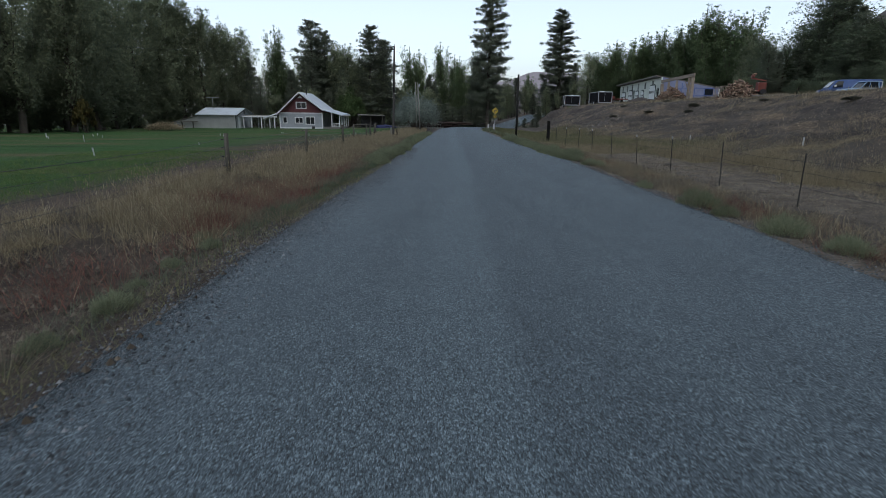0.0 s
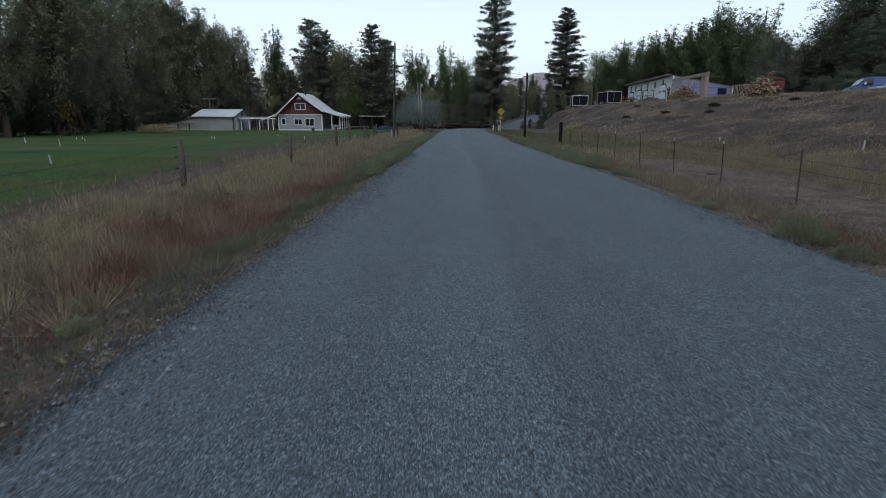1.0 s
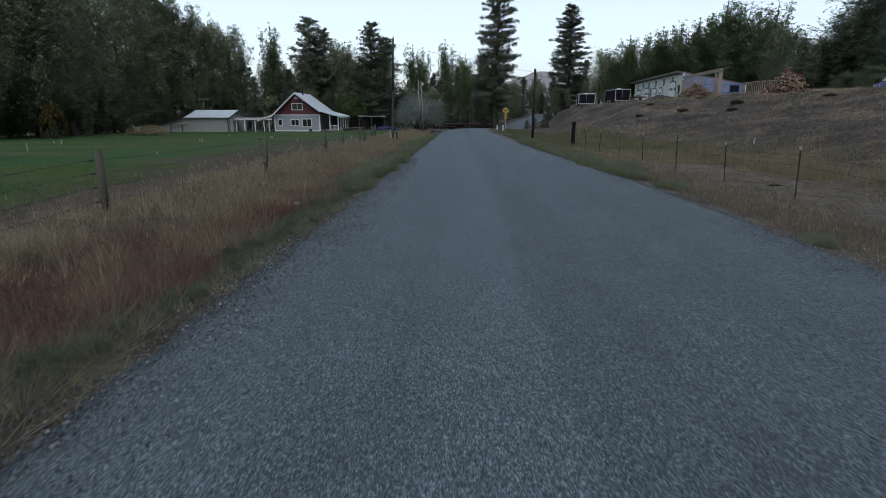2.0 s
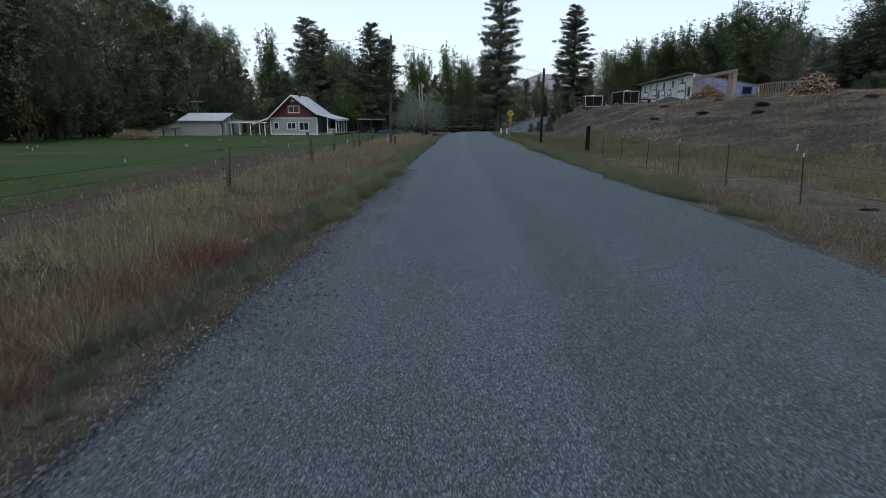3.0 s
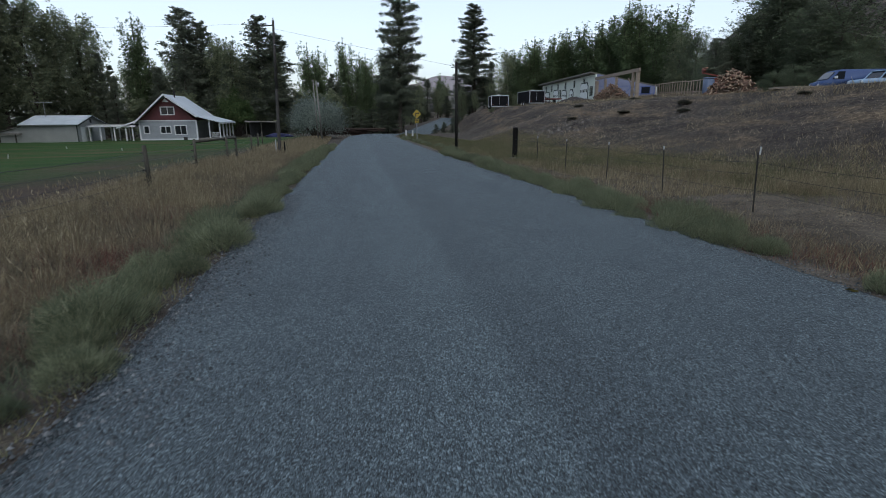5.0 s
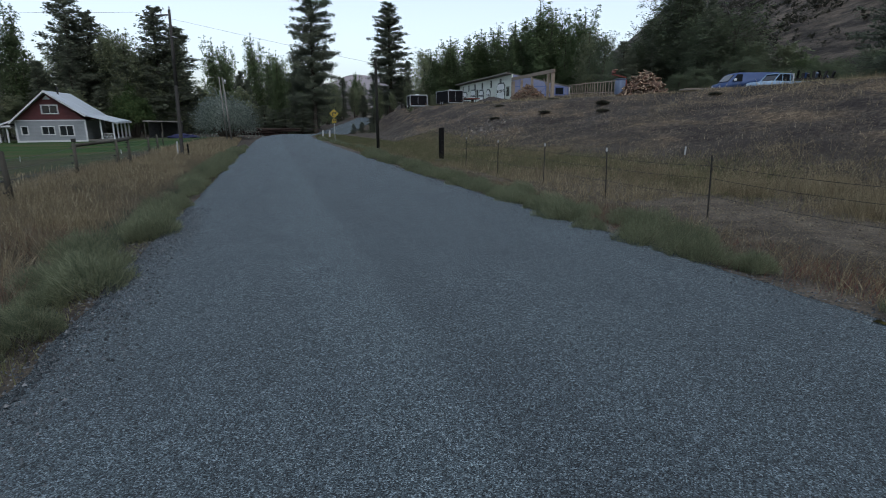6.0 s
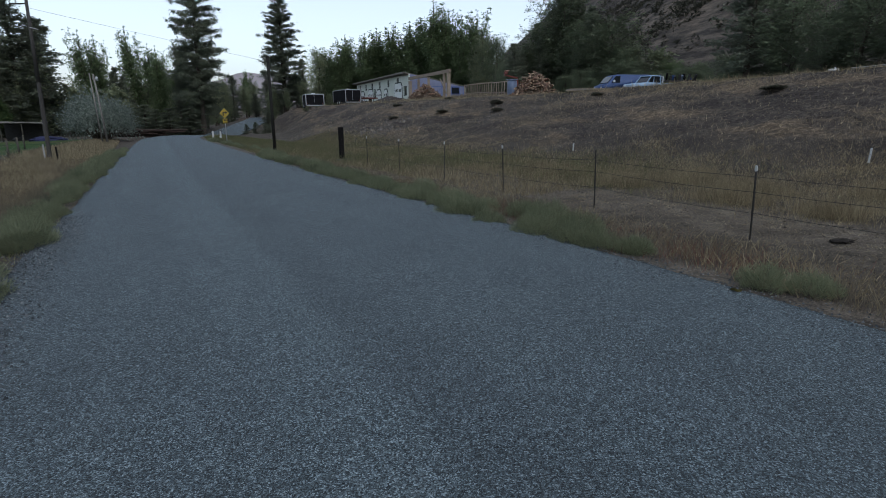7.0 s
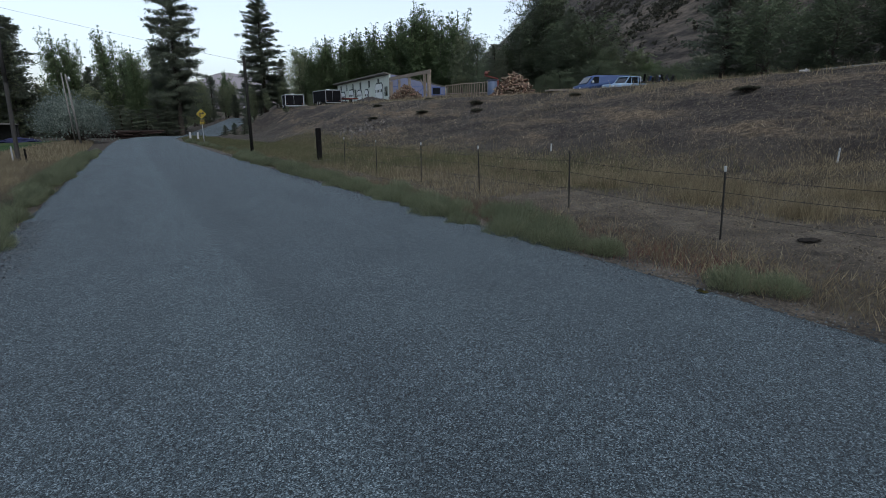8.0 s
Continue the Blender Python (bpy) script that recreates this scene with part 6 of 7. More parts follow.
def splitter(x, y):
    """Blue plastic tank with a red log splitter standing behind the firewood."""
    g = gz(x, y)
    root = thing("plastic_tank", (x, y, g), "blue-grey plastic tank beside the firewood", "tank")
    root.matrix_basis = root.matrix_basis @ Matrix.Diagonal((1.2, 1.2, 1.75, 1))
    bm = box(bmesh.new(), (-0.36, -0.36, 0.1), (0.36, 0.36, 1.0), 0.1)
    part("tank", bm, BARREL_BLUE, root, "", True)
    bm = box(bmesh.new(), (-0.5, -0.5, -0.1), (0.5, 0.5, 0.1), 0.01)
    part("pallet", bm, OLD_BOARD, root)
    part("lid", box(bmesh.new(), (-0.39, -0.39, 1.001), (0.39, 0.39, 1.05), 0.02), BARREL_BLUE, root)
    r2 = thing("log_splitter", (47.0, 80.5, gz(47.0, 80.5)), "red hydraulic log splitter with raised beam", "machine")
    r2.matrix_basis = r2.matrix_basis @ Matrix.Scale(1.5, 4)
    part("beam", beam(bmesh.new(), (-1.0, 0, 1.55), (0.5, 0, 1.3), 0.10, 0.12), RED_PAINT, r2)
    part("frame", box(bmesh.new(), (-0.35, -0.25, 0.3), (0.45, 0.25, 1.15), 0.03), RED_PAINT, r2)
    part("engine", box(bmesh.new(), (-1.0, -0.15, 1.62), (-0.7, 0.15, 1.82), 0.04), RED_PAINT, r2)
    for s in (-1, 1):
        part("wheel", stick(bmesh.new(), (0.1, s * 0.30, 0.27), (0.1, s * 0.44, 0.27), 0.27, 0.27, 16), RUBBER, r2)
    part("tipped_log", stick(bmesh.new(), (-0.95, 0.1, 1.88), (-0.55, -0.1, 1.93), 0.06, 0.06, 8), SPLIT_WOOD, r2, "pale split log on top")


def plank_stack(x, y, n, ln, turn, label):
    rng = random.Random(int(x * 7))
    root = thing("plank_stack", (x, y, gz(x, y)), label, "lumber", turn=turn)
    for i in range(n):
        z = 0.04 + 0.05 * (i // 3)
        u = (i % 3 - 1) * 0.28 + rng.uniform(-0.05, 0.05)
        part("plank", box(bmesh.new(), (-ln / 2 + rng.uniform(-0.3, 0.3), u - 0.11, z), (ln / 2 + rng.uniform(-0.3, 0.3), u + 0.11, z + 0.045), 0.004), OLD_BOARD if i % 2 else FRESH_WOOD, root)


def junk_rack(x, y, turn):
    """A low rack of bundled coloured poles behind the pickup."""
    rng = random.Random(9)
    root = thing("scrap_rack", (x, y, gz(x, y)), "rack of mixed scrap and coloured bundles", "rack", turn=turn)
    part("frame", box(bmesh.new(), (-2.0, -0.5, 1.3), (2.0, 0.5, 1.4)), POST_STEEL, root)
    for sx in (-1.8, 1.8):
        part("leg", box(bmesh.new(), (sx - 0.05, -0.45, -0.1), (sx + 0.05, 0.45, 1.3)), POST_STEEL, root)
    mats = (POST_STEEL, VAN_BLUE, RUBBER, TARRED, BARREL_BLUE, POST_STEEL)
    for i in range(14):
        u = -1.85 + i * 0.28
        h = rng.uniform(0.35, 0.7)
        part("pole", beam(bmesh.new(), (u, rng.uniform(-0.3, 0.3), 1.4), (u + rng.uniform(-0.15, 0.25), rng.uniform(-0.3, 0.3), 1.4 + h), 0.16, 0.18), mats[i % 6], root)


def white_tub(x, y):
    root = thing("stock_tub", (x, y, gz(x, y)), "white plastic stock tub lying on the crest", "tub")
    bm = stick(bmesh.new(), (-0.17, 0.14, 0.09), (0.17, -0.07, 0.08), 0.05, 0.085, 14)
    part("tub", bm, WHITE_TIP, root, "", True)
    part("lid", stick(bmesh.new(), (0.05, 0.0, 0.14), (0.06, 0.0, 0.22), 0.03, 0.025, 10), WHITE_TIP, root)
    r2 = thing("pale_pipe", (x, y, gz(x, y)), "long pale pipe lying along the crest", "pipe")
    bm = bmesh.new()
    last = None
    for i in range(12):
        px, py = x + 0.6 - 0.05 * i, y - 0.4 - i * 0.55
        p = Vector((px - x, py - y, gz(px, py) - gz(x, y) + 0.14))
        if last is not None:
            stick(bm, last, p, 0.05, 0.05, 6)
        last = p
    part("pipe", bm, OLD_BOARD, r2, "", True)


def soil_heap(x, y, rx, ry, h, seed, label):
    rng = np.random.default_rng(seed)
    bm = bmesh.new()
    bmesh.ops.create_grid(bm, x_segments=16, y_segments=16, size=1)
    for v in bm.verts:
        q = math.hypot(v.co.x, v.co.y)
        px, py = x + v.co.x * rx, y + v.co.y * ry
        hz = h * max(0, 1 - q) ** 0.8 * (0.7 + 0.6 * rng.random())
        v.co = Vector((px - x, py - y, gz(px, py) - gz(x, y) - 0.04 + hz))
    ob = part("soil_heap", bm, SOIL, None, "", True)
    ob.matrix_basis = pose(x, y, gz(x, y))
    tagged(ob, label, "soil heap", "soil heaps")


SOIL = surface("dark_soil", (0.0175, 0.0134, 0.0110), (0.0425, 0.0336, 0.0275), 4, 30, 0.97, relief=0.8, depth=0.05)
LOGS = log_meshes()
wood_heap(29.5, 54.1, 1.7, 1.8, 1.8, 300, 21, "tall heap of split firewood on the crest", LOGS)
wood_heap(38.4, 90.4, 2.3, 2.6, 1.9, 300, 22, "wide heap of split firewood before the carport frame", LOGS)
board_fence()
van(41.2, 55.4, 160)
pickup(39.6, 50.9, 176)
junk_rack(46.2, 53.6, 140)
cargo_trailer(24.6, 100.0, 2.6, 5.0, 1.55, -10, "black enclosed cargo trailer with bright trim")
cargo_trailer(29.6, 97.0, 2.3, 6.5, 1.75, -2, "larger black enclosed trailer with bright trim")
flatbed(32.8, 97.5, 10)
splitter(37.2, 67.5)
plank_stack(28.6, 46.8, 7, 3.0, -35, "small stack of grey planks on the crest")
plank_stack(40.5, 82.5, 5, 4.5, 60, "loose boards lying before the carport frame")
white_tub(27.4, 30.6)
soil_heap(36.5, 99, 3.0, 2.2, 0.8, 5, "dark soil heap before the garage")
soil_heap(33.0, 104, 3.2, 2.5, 0.8, 6, "dark soil heap beside the trailers")

# ---- by the bend and the far yard ----


DEAD_LOG = surface("dead_logs", (0.014, 0.011, 0.010), (0.052, 0.036, 0.030), 3, 30, 0.95, spec=0.1, vary=0.4)


def log_jam():
    rng = random.Random(12)
    root = thing("fallen_log_pile", (3.0, 119.0, gz(3.0, 119.0)), "jumble of fallen logs beyond the bend", "log pile")
    for i in range(26):
        u = rng.uniform(-3.2, 3.0)
        z = rng.uniform(0.15, 1.35)
        a = rng.uniform(-0.5, 0.5)
        ln = rng.uniform(1.2, 3.2)
        bm = stick(bmesh.new(), (u - ln * math.cos(a), rng.uniform(-0.6, 0.6), z + rng.uniform(-0.1, 0.3)), (u + ln * math.cos(a), ln * math.sin(a) * 0.4, z), 0.17, 0.11, 8)
        part("log", bm, DEAD_LOG, root, "", True)


def tarp_yard():
    root = thing("low_shed", (-13.2, 112, gz(-13.2, 112)), "low open shed with pale roof edge beyond the house", "shed")
    part("roof", prism(bmesh.new(), [(-2.6, 2.55), (2.6, 2.35), (2.6, 2.48), (-2.6, 2.68)], "y", 0, 4), OLD_BOARD, root)
    part("roof_edge", box(bmesh.new(), (-2.6, -0.06, 2.45), (2.6, -0.003, 2.62)), OLD_BOARD, root)
    # the back wall is coloured near-black to paint the shade under the roof
    part("wall", box(bmesh.new(), (-2.5, 3.8, -0.2), (2.5, 3.98, 2.4)), SHADOW_IN, root)
    for sx in (-2.4, 0, 2.4):
        part("post", box(bmesh.new(), (sx - 0.07, 0.02, -0.2), (sx + 0.07, 0.16, 2.36)), POST_WOOD, root)
    rng = np.random.default_rng(31)
    bm = bmesh.new()
    bmesh.ops.create_icosphere(bm, subdivisions=3, radius=1)
    for v in bm.verts:
        w = 0.85 + 0.25 * rng.random()
        v.co = Vector((v.co.x * 2.3 * w, v.co.y * 1.1 * w, max(-0.1, v.co.z) * 0.65 * w))
    tarp = part("tarpaulin_heap", bm, TARP_BLUE)
    tarp.matrix_basis = pose(-10.2, 110.2, gz(-10.2, 110.2))
    tagged(tarp, "heap under a creased blue tarpaulin", "tarpaulin")


def far_hill():
    """A pale bare mountain closing the valley."""
    xs, ys = np.linspace(-500, 1300, 120), np.linspace(0, 1, 12)
    gx, gy = np.meshgrid(xs, ys)
    ridge = 30 + 76 * np.exp(-(np.abs(gx - 285) / 175) ** 3) + 40 * np.exp(-((gx - 560) / 210) ** 2) + 5 * np.sin(gx * 0.05) + 4 * np.sin(gx * 0.021 + 1)
    v = np.c_[gx.ravel(), (1480 + 160 * gy + 14 * np.sin(gx * 0.03)).ravel(), (ridge * gy ** 0.9 - 3).ravel()]
    i = (np.arange(11)[:, None] * 120 + np.arange(119)[None]).ravel()
    me = mesh_of("mountain_backdrop", v, np.c_[i, i + 1, i + 121, i + 120], surface("bare_mountain", (0.17, 0.155, 0.165), (0.25, 0.225, 0.23), 0.02, 0.09, 0.95, relief=0.0), True)
    tagged(new("mountain_backdrop", me), "pale bare mountain far down the valley", "mountain", kind="structure")


log_jam()
tarp_yard()
far_hill()

# ---- grass, weeds and stones ----


def blades(name, x, y, h, w, lean, mat, rng, label, kind_of="grass", bend=0.35):
    """Grass blades, each leaning its own way."""
    n = len(x)
    z = ground_z(x, y) - 0.02
    a = rng.random(n) * math.tau
    side = np.c_[np.cos(a), np.sin(a), np.zeros(n)] * (w * 0.5)[:, None]
    b = rng.random(n) * math.tau
    d = np.c_[np.cos(b), np.sin(b), np.zeros(n)] * (h * lean * rng.random(n))[:, None]
    base = np.c_[x, y, z]
    tip = base + d * (1 + bend) + np.c_[np.zeros((n, 2)), h * (1 - 0.25 * lean * rng.random(n))]
    v = np.stack([base - side, base + side, tip], 1).reshape(-1, 3)
    f = np.arange(n * 3).reshape(-1, 3)
    ob = new(name, mesh_of(name, v, f, mat))
    return tagged(ob, label, kind_of, kind="stuff")


def sow(rng, n, x0, x1, y0, y1, keep):
    """Random spots in a rectangle, thinned by keep(x, y) in 0..1."""
    x, y = rng.uniform(x0, x1, n), rng.uniform(y0, y1, n)
    k = rng.random(n) < keep(x, y)
    return x[k], y[k]


def edge_left(x, y):
    return road_mid(y) - half_w(y) - x


def edge_right(x, y):
    return x - road_mid(y) - half_w(y)


def patchy(x, y, s, seed=0.0):
    return np.clip(0.5 + 0.75 * ripple(x, y, s, seed), 0, 1)


def near_more(y, a=9.0):
    return np.clip(a / (a + np.abs(y - 14) * 0.30), 0, 1)


def tussocks(name, x, y, h, mat, rng, label, each=110, spread=0.13):
    """Tall tufts: blades fanned from one root, the middle ones tallest."""
    k = np.repeat(np.arange(len(x)), each)
    q = rng.normal(size=(len(k), 2)) * spread
    rr = np.hypot(q[:, 0], q[:, 1])
    hh = h[k] * (0.45 + 0.55 * rng.random(len(k))) * np.clip(1.1 - rr / (spread * 4), 0.3, 1)
    base = np.c_[x[k] + q[:, 0] * 0.5, y[k] + q[:, 1] * 0.5]
    z = ground_z(base[:, 0], base[:, 1]) - 0.02
    a = rng.random(len(k)) * math.tau
    w = 0.004 + 0.004 * rng.random(len(k)) + 0.00012 * base[:, 1]
    side = np.c_[np.cos(a) * w / 2, np.sin(a) * w / 2, np.zeros(len(k))]
    b0 = np.c_[base, z]
    tip = np.c_[base + q * 1.6 + rng.normal(size=q.shape) * 0.03, z + hh]
    v = np.stack([b0 - side, b0 + side, tip], 1).reshape(-1, 3)
    return tagged(new(name, mesh_of(name, v, np.arange(len(v)).reshape(-1, 3), mat)), label, "grass", kind="stuff")


def stalks(name, x, y, h, mat, rng, label):
    """Tall single stalks, each with a narrow seed head that nods a little."""
    n = len(x)
    z = ground_z(x, y) - 0.02
    lean = rng.normal(size=(n, 2)) * 0.10 * h[:, None]
    a = rng.random(n) * math.tau
    side = np.c_[np.cos(a), np.sin(a), np.zeros(n)]
    base, neck = np.c_[x, y, z], np.c_[x + lean[:, 0], y + lean[:, 1], z + h * 0.82]
    tip = neck + np.c_[lean * 0.6, h * 0.20]
    mid = neck * 0.55 + tip * 0.45
    w = (0.0016 + 0.00008 * y)[:, None]
    v = np.stack([base - side * w, base + side * w, neck, neck, mid - side * w * 2.0, tip, mid + side * w * 2.0], 1).reshape(-1, 3)
    k = np.arange(n)[:, None] * 7
    f = np.concatenate([k + [0, 1, 2], k + [3, 4, 5], k + [3, 5, 6]], 0)
    return tagged(new(name, mesh_of(name, v, f, mat)), label, "grass", kind="stuff")


def spots_of(x, y, places):
    """Soft round patches: (x, y, radius)."""
    out = np.zeros(len(x))
    for px, py, r in places:
        out = np.maximum(out, np.exp(-((x - px) / r) ** 2 - ((y - py) / (1.4 * r)) ** 2))
    return out


RED_PATCHES = [(-4.6, 14.7, 0.7), (-3.9, 11.6, 0.6), (-4.2, 10.1, 0.5), (-3.4, 20.5, 0.45), (-3.55, 17.8, 0.6), (-3.8, 16.0, 0.6), (-3.5, 12.9, 0.7), (-3.3, 24.5, 0.4), (-5.0, 12.5, 0.6)]
STRAW_PATCHES = [(11.2, 24.6, 0.8), (12.6, 24.8, 0.9), (11.0, 22.4, 0.6), (12.4, 21.0, 0.8), (13.4, 27.0, 1.0), (11.6, 27.8, 0.7), (12.0, 18.2, 0.9), (11.2, 15.6, 0.8), (12.8, 12.6, 1.0), (11.6, 10.0, 0.9), (13.6, 16.0, 1.0), (13.8, 22.4, 0.8), (12.0, 31.5, 1.0)]


def open_ditch(x, y):
    """1 where the ditch floor lies bare, close to the start of the walk."""
    e = edge_left(x, y)
    return np.clip(1.7 * np.exp(-((e - 2.0) / 1.4) ** 2), 0, 1) * (1 - smoothstep(7.6, 10.6, y))


def sow_all():
    rng = np.random.default_rng(77)
    # left verge: straw up to the fence, thicker and paler away from the road
    x, y = sow(rng, 620000, -9.0, -1.6, 0.5, 62, lambda x, y: smoothstep(1.0, 2.6, edge_left(x, y)) * (1 - smoothstep(4.2, 5.8, edge_left(x, y))) * (0.10 + 0.90 * smoothstep(0.3, 0.75, patchy(x, y, 1.2))) * near_more(y) * (1 - 0.95 * open_ditch(x, y)) * (1 - 0.75 * spots_of(x, y, RED_PATCHES)))
    hh = (0.12 + 0.40 * rng.random(len(x)) ** 1.8) * (0.45 + 0.95 * patchy(x, y, 0.8, 3))
    blades("tall_dry_grass", x, y, hh, 0.003 + 0.004 * rng.random(len(x)) + 0.00026 * y, 0.8, STRAW, rng, "tall straw-coloured grass along the roadside ditch")
    x, y = sow(rng, 360000, -8.0, -1.8, 0.5, 55, lambda x, y: smoothstep(0.6, 1.4, edge_left(x, y)) * (1 - smoothstep(2.6, 5.0, edge_left(x, y))) * smoothstep(0.25, 0.65, patchy(x, y, 0.7, 19)) * near_more(y) * (1 - 0.93 * open_ditch(x, y)))
    blades("brown_ditch_weeds", x, y, 0.10 + 0.32 * rng.random(len(x)) ** 1.3, 0.003 + 0.004 * rng.random(len(x)) + 0.0003 * y, 0.9, BROWN_WEED, rng, "dull brown weeds mixed into the ditch grass", "weeds")
    x, y = sow(rng, 26000, -8.6, -1.6, 60, 102, lambda x, y: smoothstep(0.3, 1.2, edge_left(x, y)) * (1 - smoothstep(5.0, 7.4, edge_left(x, y))) * (0.3 + 0.7 * patchy(x, y, 0.5)))
    blades("dry_grass_beyond", x, y, 0.2 + 0.25 * rng.random(len(x)), 0.03 + 0.03 * rng.random(len(x)), 0.5, STRAW, rng, "dry pale grass strip beyond the fence brace")
    x, y = sow(rng, 130000, 8, 17, 28, 66, lambda x, y: (1 - smoothstep(14.0, 16.5, x)) * smoothstep(0.8, 2.0, edge_right(x, y)) * (0.2 + 0.8 * patchy(x, y, 0.5, 15)))
    blades("rough_dry_grass", x, y, 0.08 + 0.24 * rng.random(len(x)) ** 1.4, 0.010 + 0.010 * rng.random(len(x)), 0.6, STRAW, rng, "rough dry grass at the foot of the bank")
    # rust-red weeds in drifts
    x, y = sow(rng, 420000, -7.0, -1.8, 1, 34, lambda x, y: (0.6 * spots_of(x, y, RED_PATCHES) ** 1.3 + 0.10 * np.exp(-((edge_left(x, y) - 2.2) / 1.0) ** 2) * smoothstep(0.5, 0.8, patchy(x, y, 0.55, 1.3))) * smoothstep(0.5, 1.1, edge_left(x, y)))
    blades("rust_red_weeds", x, y, 0.12 + 0.36 * rng.random(len(x)), 0.004 + 0.006 * rng.random(len(x)), 0.8, RUST_WEED, rng, "rust-red dried weeds in drifts along the ditch")
    # low tangle close to the gravel
    x, y = sow(rng, 200000, -4.8, -1.0, 0, 60, lambda x, y: smoothstep(0.3, 0.7, edge_left(x, y)) * (1 - smoothstep(1.1, 2.0, edge_left(x, y))) * (0.3 + 0.7 * patchy(x, y, 1.1, 6)) * near_more(y) * (1 - 0.6 * open_ditch(x, y)))
    blades("low_verge_grass", x, y, 0.06 + 0.18 * rng.random(len(x)), 0.004 + 0.006 * rng.random(len(x)) + 0.0003 * y, 0.9, GREY_WEED, rng, "low green-grey verge grass at the road edge")
    # dead litter on the ditch floor
    x, y = sow(rng, 190000, -8.5, -1.6, 0.5, 26, lambda x, y: smoothstep(0.3, 0.9, edge_left(x, y)) * (1 - smoothstep(4.0, 6.5, edge_left(x, y))) * (0.25 + 0.75 * patchy(x, y, 1.7, 27)) * near_more(y))
    blades("ditch_litter", x, y, 0.03 + 0.06 * rng.random(len(x)), 0.004 + 0.005 * rng.random(len(x)), 2.6, BROWN_WEED, rng, "flattened dead stems on the ditch floor", "straw")
    # pasture
    x, y = sow(rng, 240000, -18, -5.2, 2, 30, lambda x, y: smoothstep(6.4, 8.6, edge_left(x, y) + 0.8 * ripple(x, y, 0.3, 4)) * (0.15 + 0.85 * patchy(x, y, 0.25, 2)) * np.clip(14 / (10 + np.hypot(x, y - 10)), 0, 1))
    blades("pasture_grass", x, y, 0.04 + 0.08 * rng.random(len(x)), 0.010 + 0.016 * rng.random(len(x)), 0.8, PASTURE, rng, "short green pasture grass")
    # right verge
    x, y = sow(rng, 170000, 4.5, 11, 0, 60, lambda x, y: smoothstep(0.25, 0.8, edge_right(x, y)) * (1 - smoothstep(1.7, 2.8, edge_right(x, y))) * (0.12 + 0.88 * patchy(x, y, 0.8, 4)) * near_more(y))
    blades("thin_verge_grass", x, y, 0.06 + 0.20 * rng.random(len(x)) ** 1.7, 0.004 + 0.006 * rng.random(len(x)) + 0.0003 * y, 0.8, STRAW, rng, "thin dry grass between road and fence")
    x, y = sow(rng, 70000, 4.8, 9, 3, 34, lambda x, y: np.exp(-((edge_right(x, y) - 1.0) / 0.6) ** 2) * smoothstep(0.45, 0.85, patchy(x, y, 0.6, 8)))
    blades("rust_weeds_by_the_gravel", x, y, 0.06 + 0.20 * rng.random(len(x)), 0.004 + 0.006 * rng.random(len(x)), 0.7, RUST_WEED, rng, "rust-coloured low weeds by the gravel edge")
    # trampled straw litter on the bare track behind the fence
    x, y = sow(rng, 520000, 5.0, 15.5, 4, 44, lambda x, y: smoothstep(0.3, 1.0, edge_right(x, y)) * (0.20 + 0.80 * patchy(x, y, 1.3, 21)) * near_more(y - 8))
    blades("straw_litter", x, y, 0.02 + 0.05 * rng.random(len(x)), 0.003 + 0.004 * rng.random(len(x)) + 0.0002 * y, 3.0, STRAW, rng, "trampled straw litter on the bare track", "straw")
    x, y = sow(rng, 260000, 5.6, 15.0, 4, 40, lambda x, y: smoothstep(0.8, 1.6, edge_right(x, y)) * (0.15 + 0.85 * smoothstep(0.4, 0.8, patchy(x, y, 0.9, 35))) * near_more(y - 8))
    blades("brown_litter", x, y, 0.02 + 0.06 * rng.random(len(x)), 0.004 + 0.004 * rng.random(len(x)) + 0.0002 * y, 2.6, BROWN_WEED, rng, "flattened brown stems on the bare track", "straw")
    # low and tall grass in the paddock below the bank
    x, y = sow(rng, 480000, 9.3, 19, 4, 60, lambda x, y: smoothstep(9.6, 11.4, x - 0.012 * y + 0.5 * ripple(x, y, 0.8, 6)) * (1 - smoothstep(15.0, 18.5, x)) * (0.16 + 0.84 * smoothstep(0.40, 0.82, patchy(x, y, 0.42, 7))) * near_more(y - 8, 12))
    hh = (0.04 + 0.17 * rng.random(len(x)) ** 1.8) * (0.5 + 0.9 * patchy(x, y, 0.9, 9))
    blades("paddock_low_grass", x, y, hh, 0.003 + 0.004 * rng.random(len(x)) + 0.00026 * y, 1.0, STRAW, rng, "low dry grass in the paddock below the bank")
    x, y = sow(rng, 600000, 9.5, 16, 6, 36, lambda x, y: 0.8 * spots_of(x, y, STRAW_PATCHES) ** 2.2 * (0.3 + 0.7 * patchy(x, y, 1.6, 5)))
    hh = (0.20 + 0.42 * rng.random(len(x)) ** 1.3) * (0.55 + 0.45 * spots_of(x, y, STRAW_PATCHES))
    blades("paddock_tall_grass", x, y, hh, 0.003 + 0.004 * rng.random(len(x)) + 0.0002 * y, 0.55, STRAW, rng, "tall pale straw clumps in the paddock below the bank")
    x, y = sow(rng, 46000, 9.5, 17, 6, 40, lambda x, y: 0.008 + 0.5 * spots_of(x, y, STRAW_PATCHES) ** 1.6)
    stalks("paddock_seed_stalks", x, y, 0.35 + 0.38 * rng.random(len(x)), STRAW, rng, "tall stalks with seed heads in the paddock")
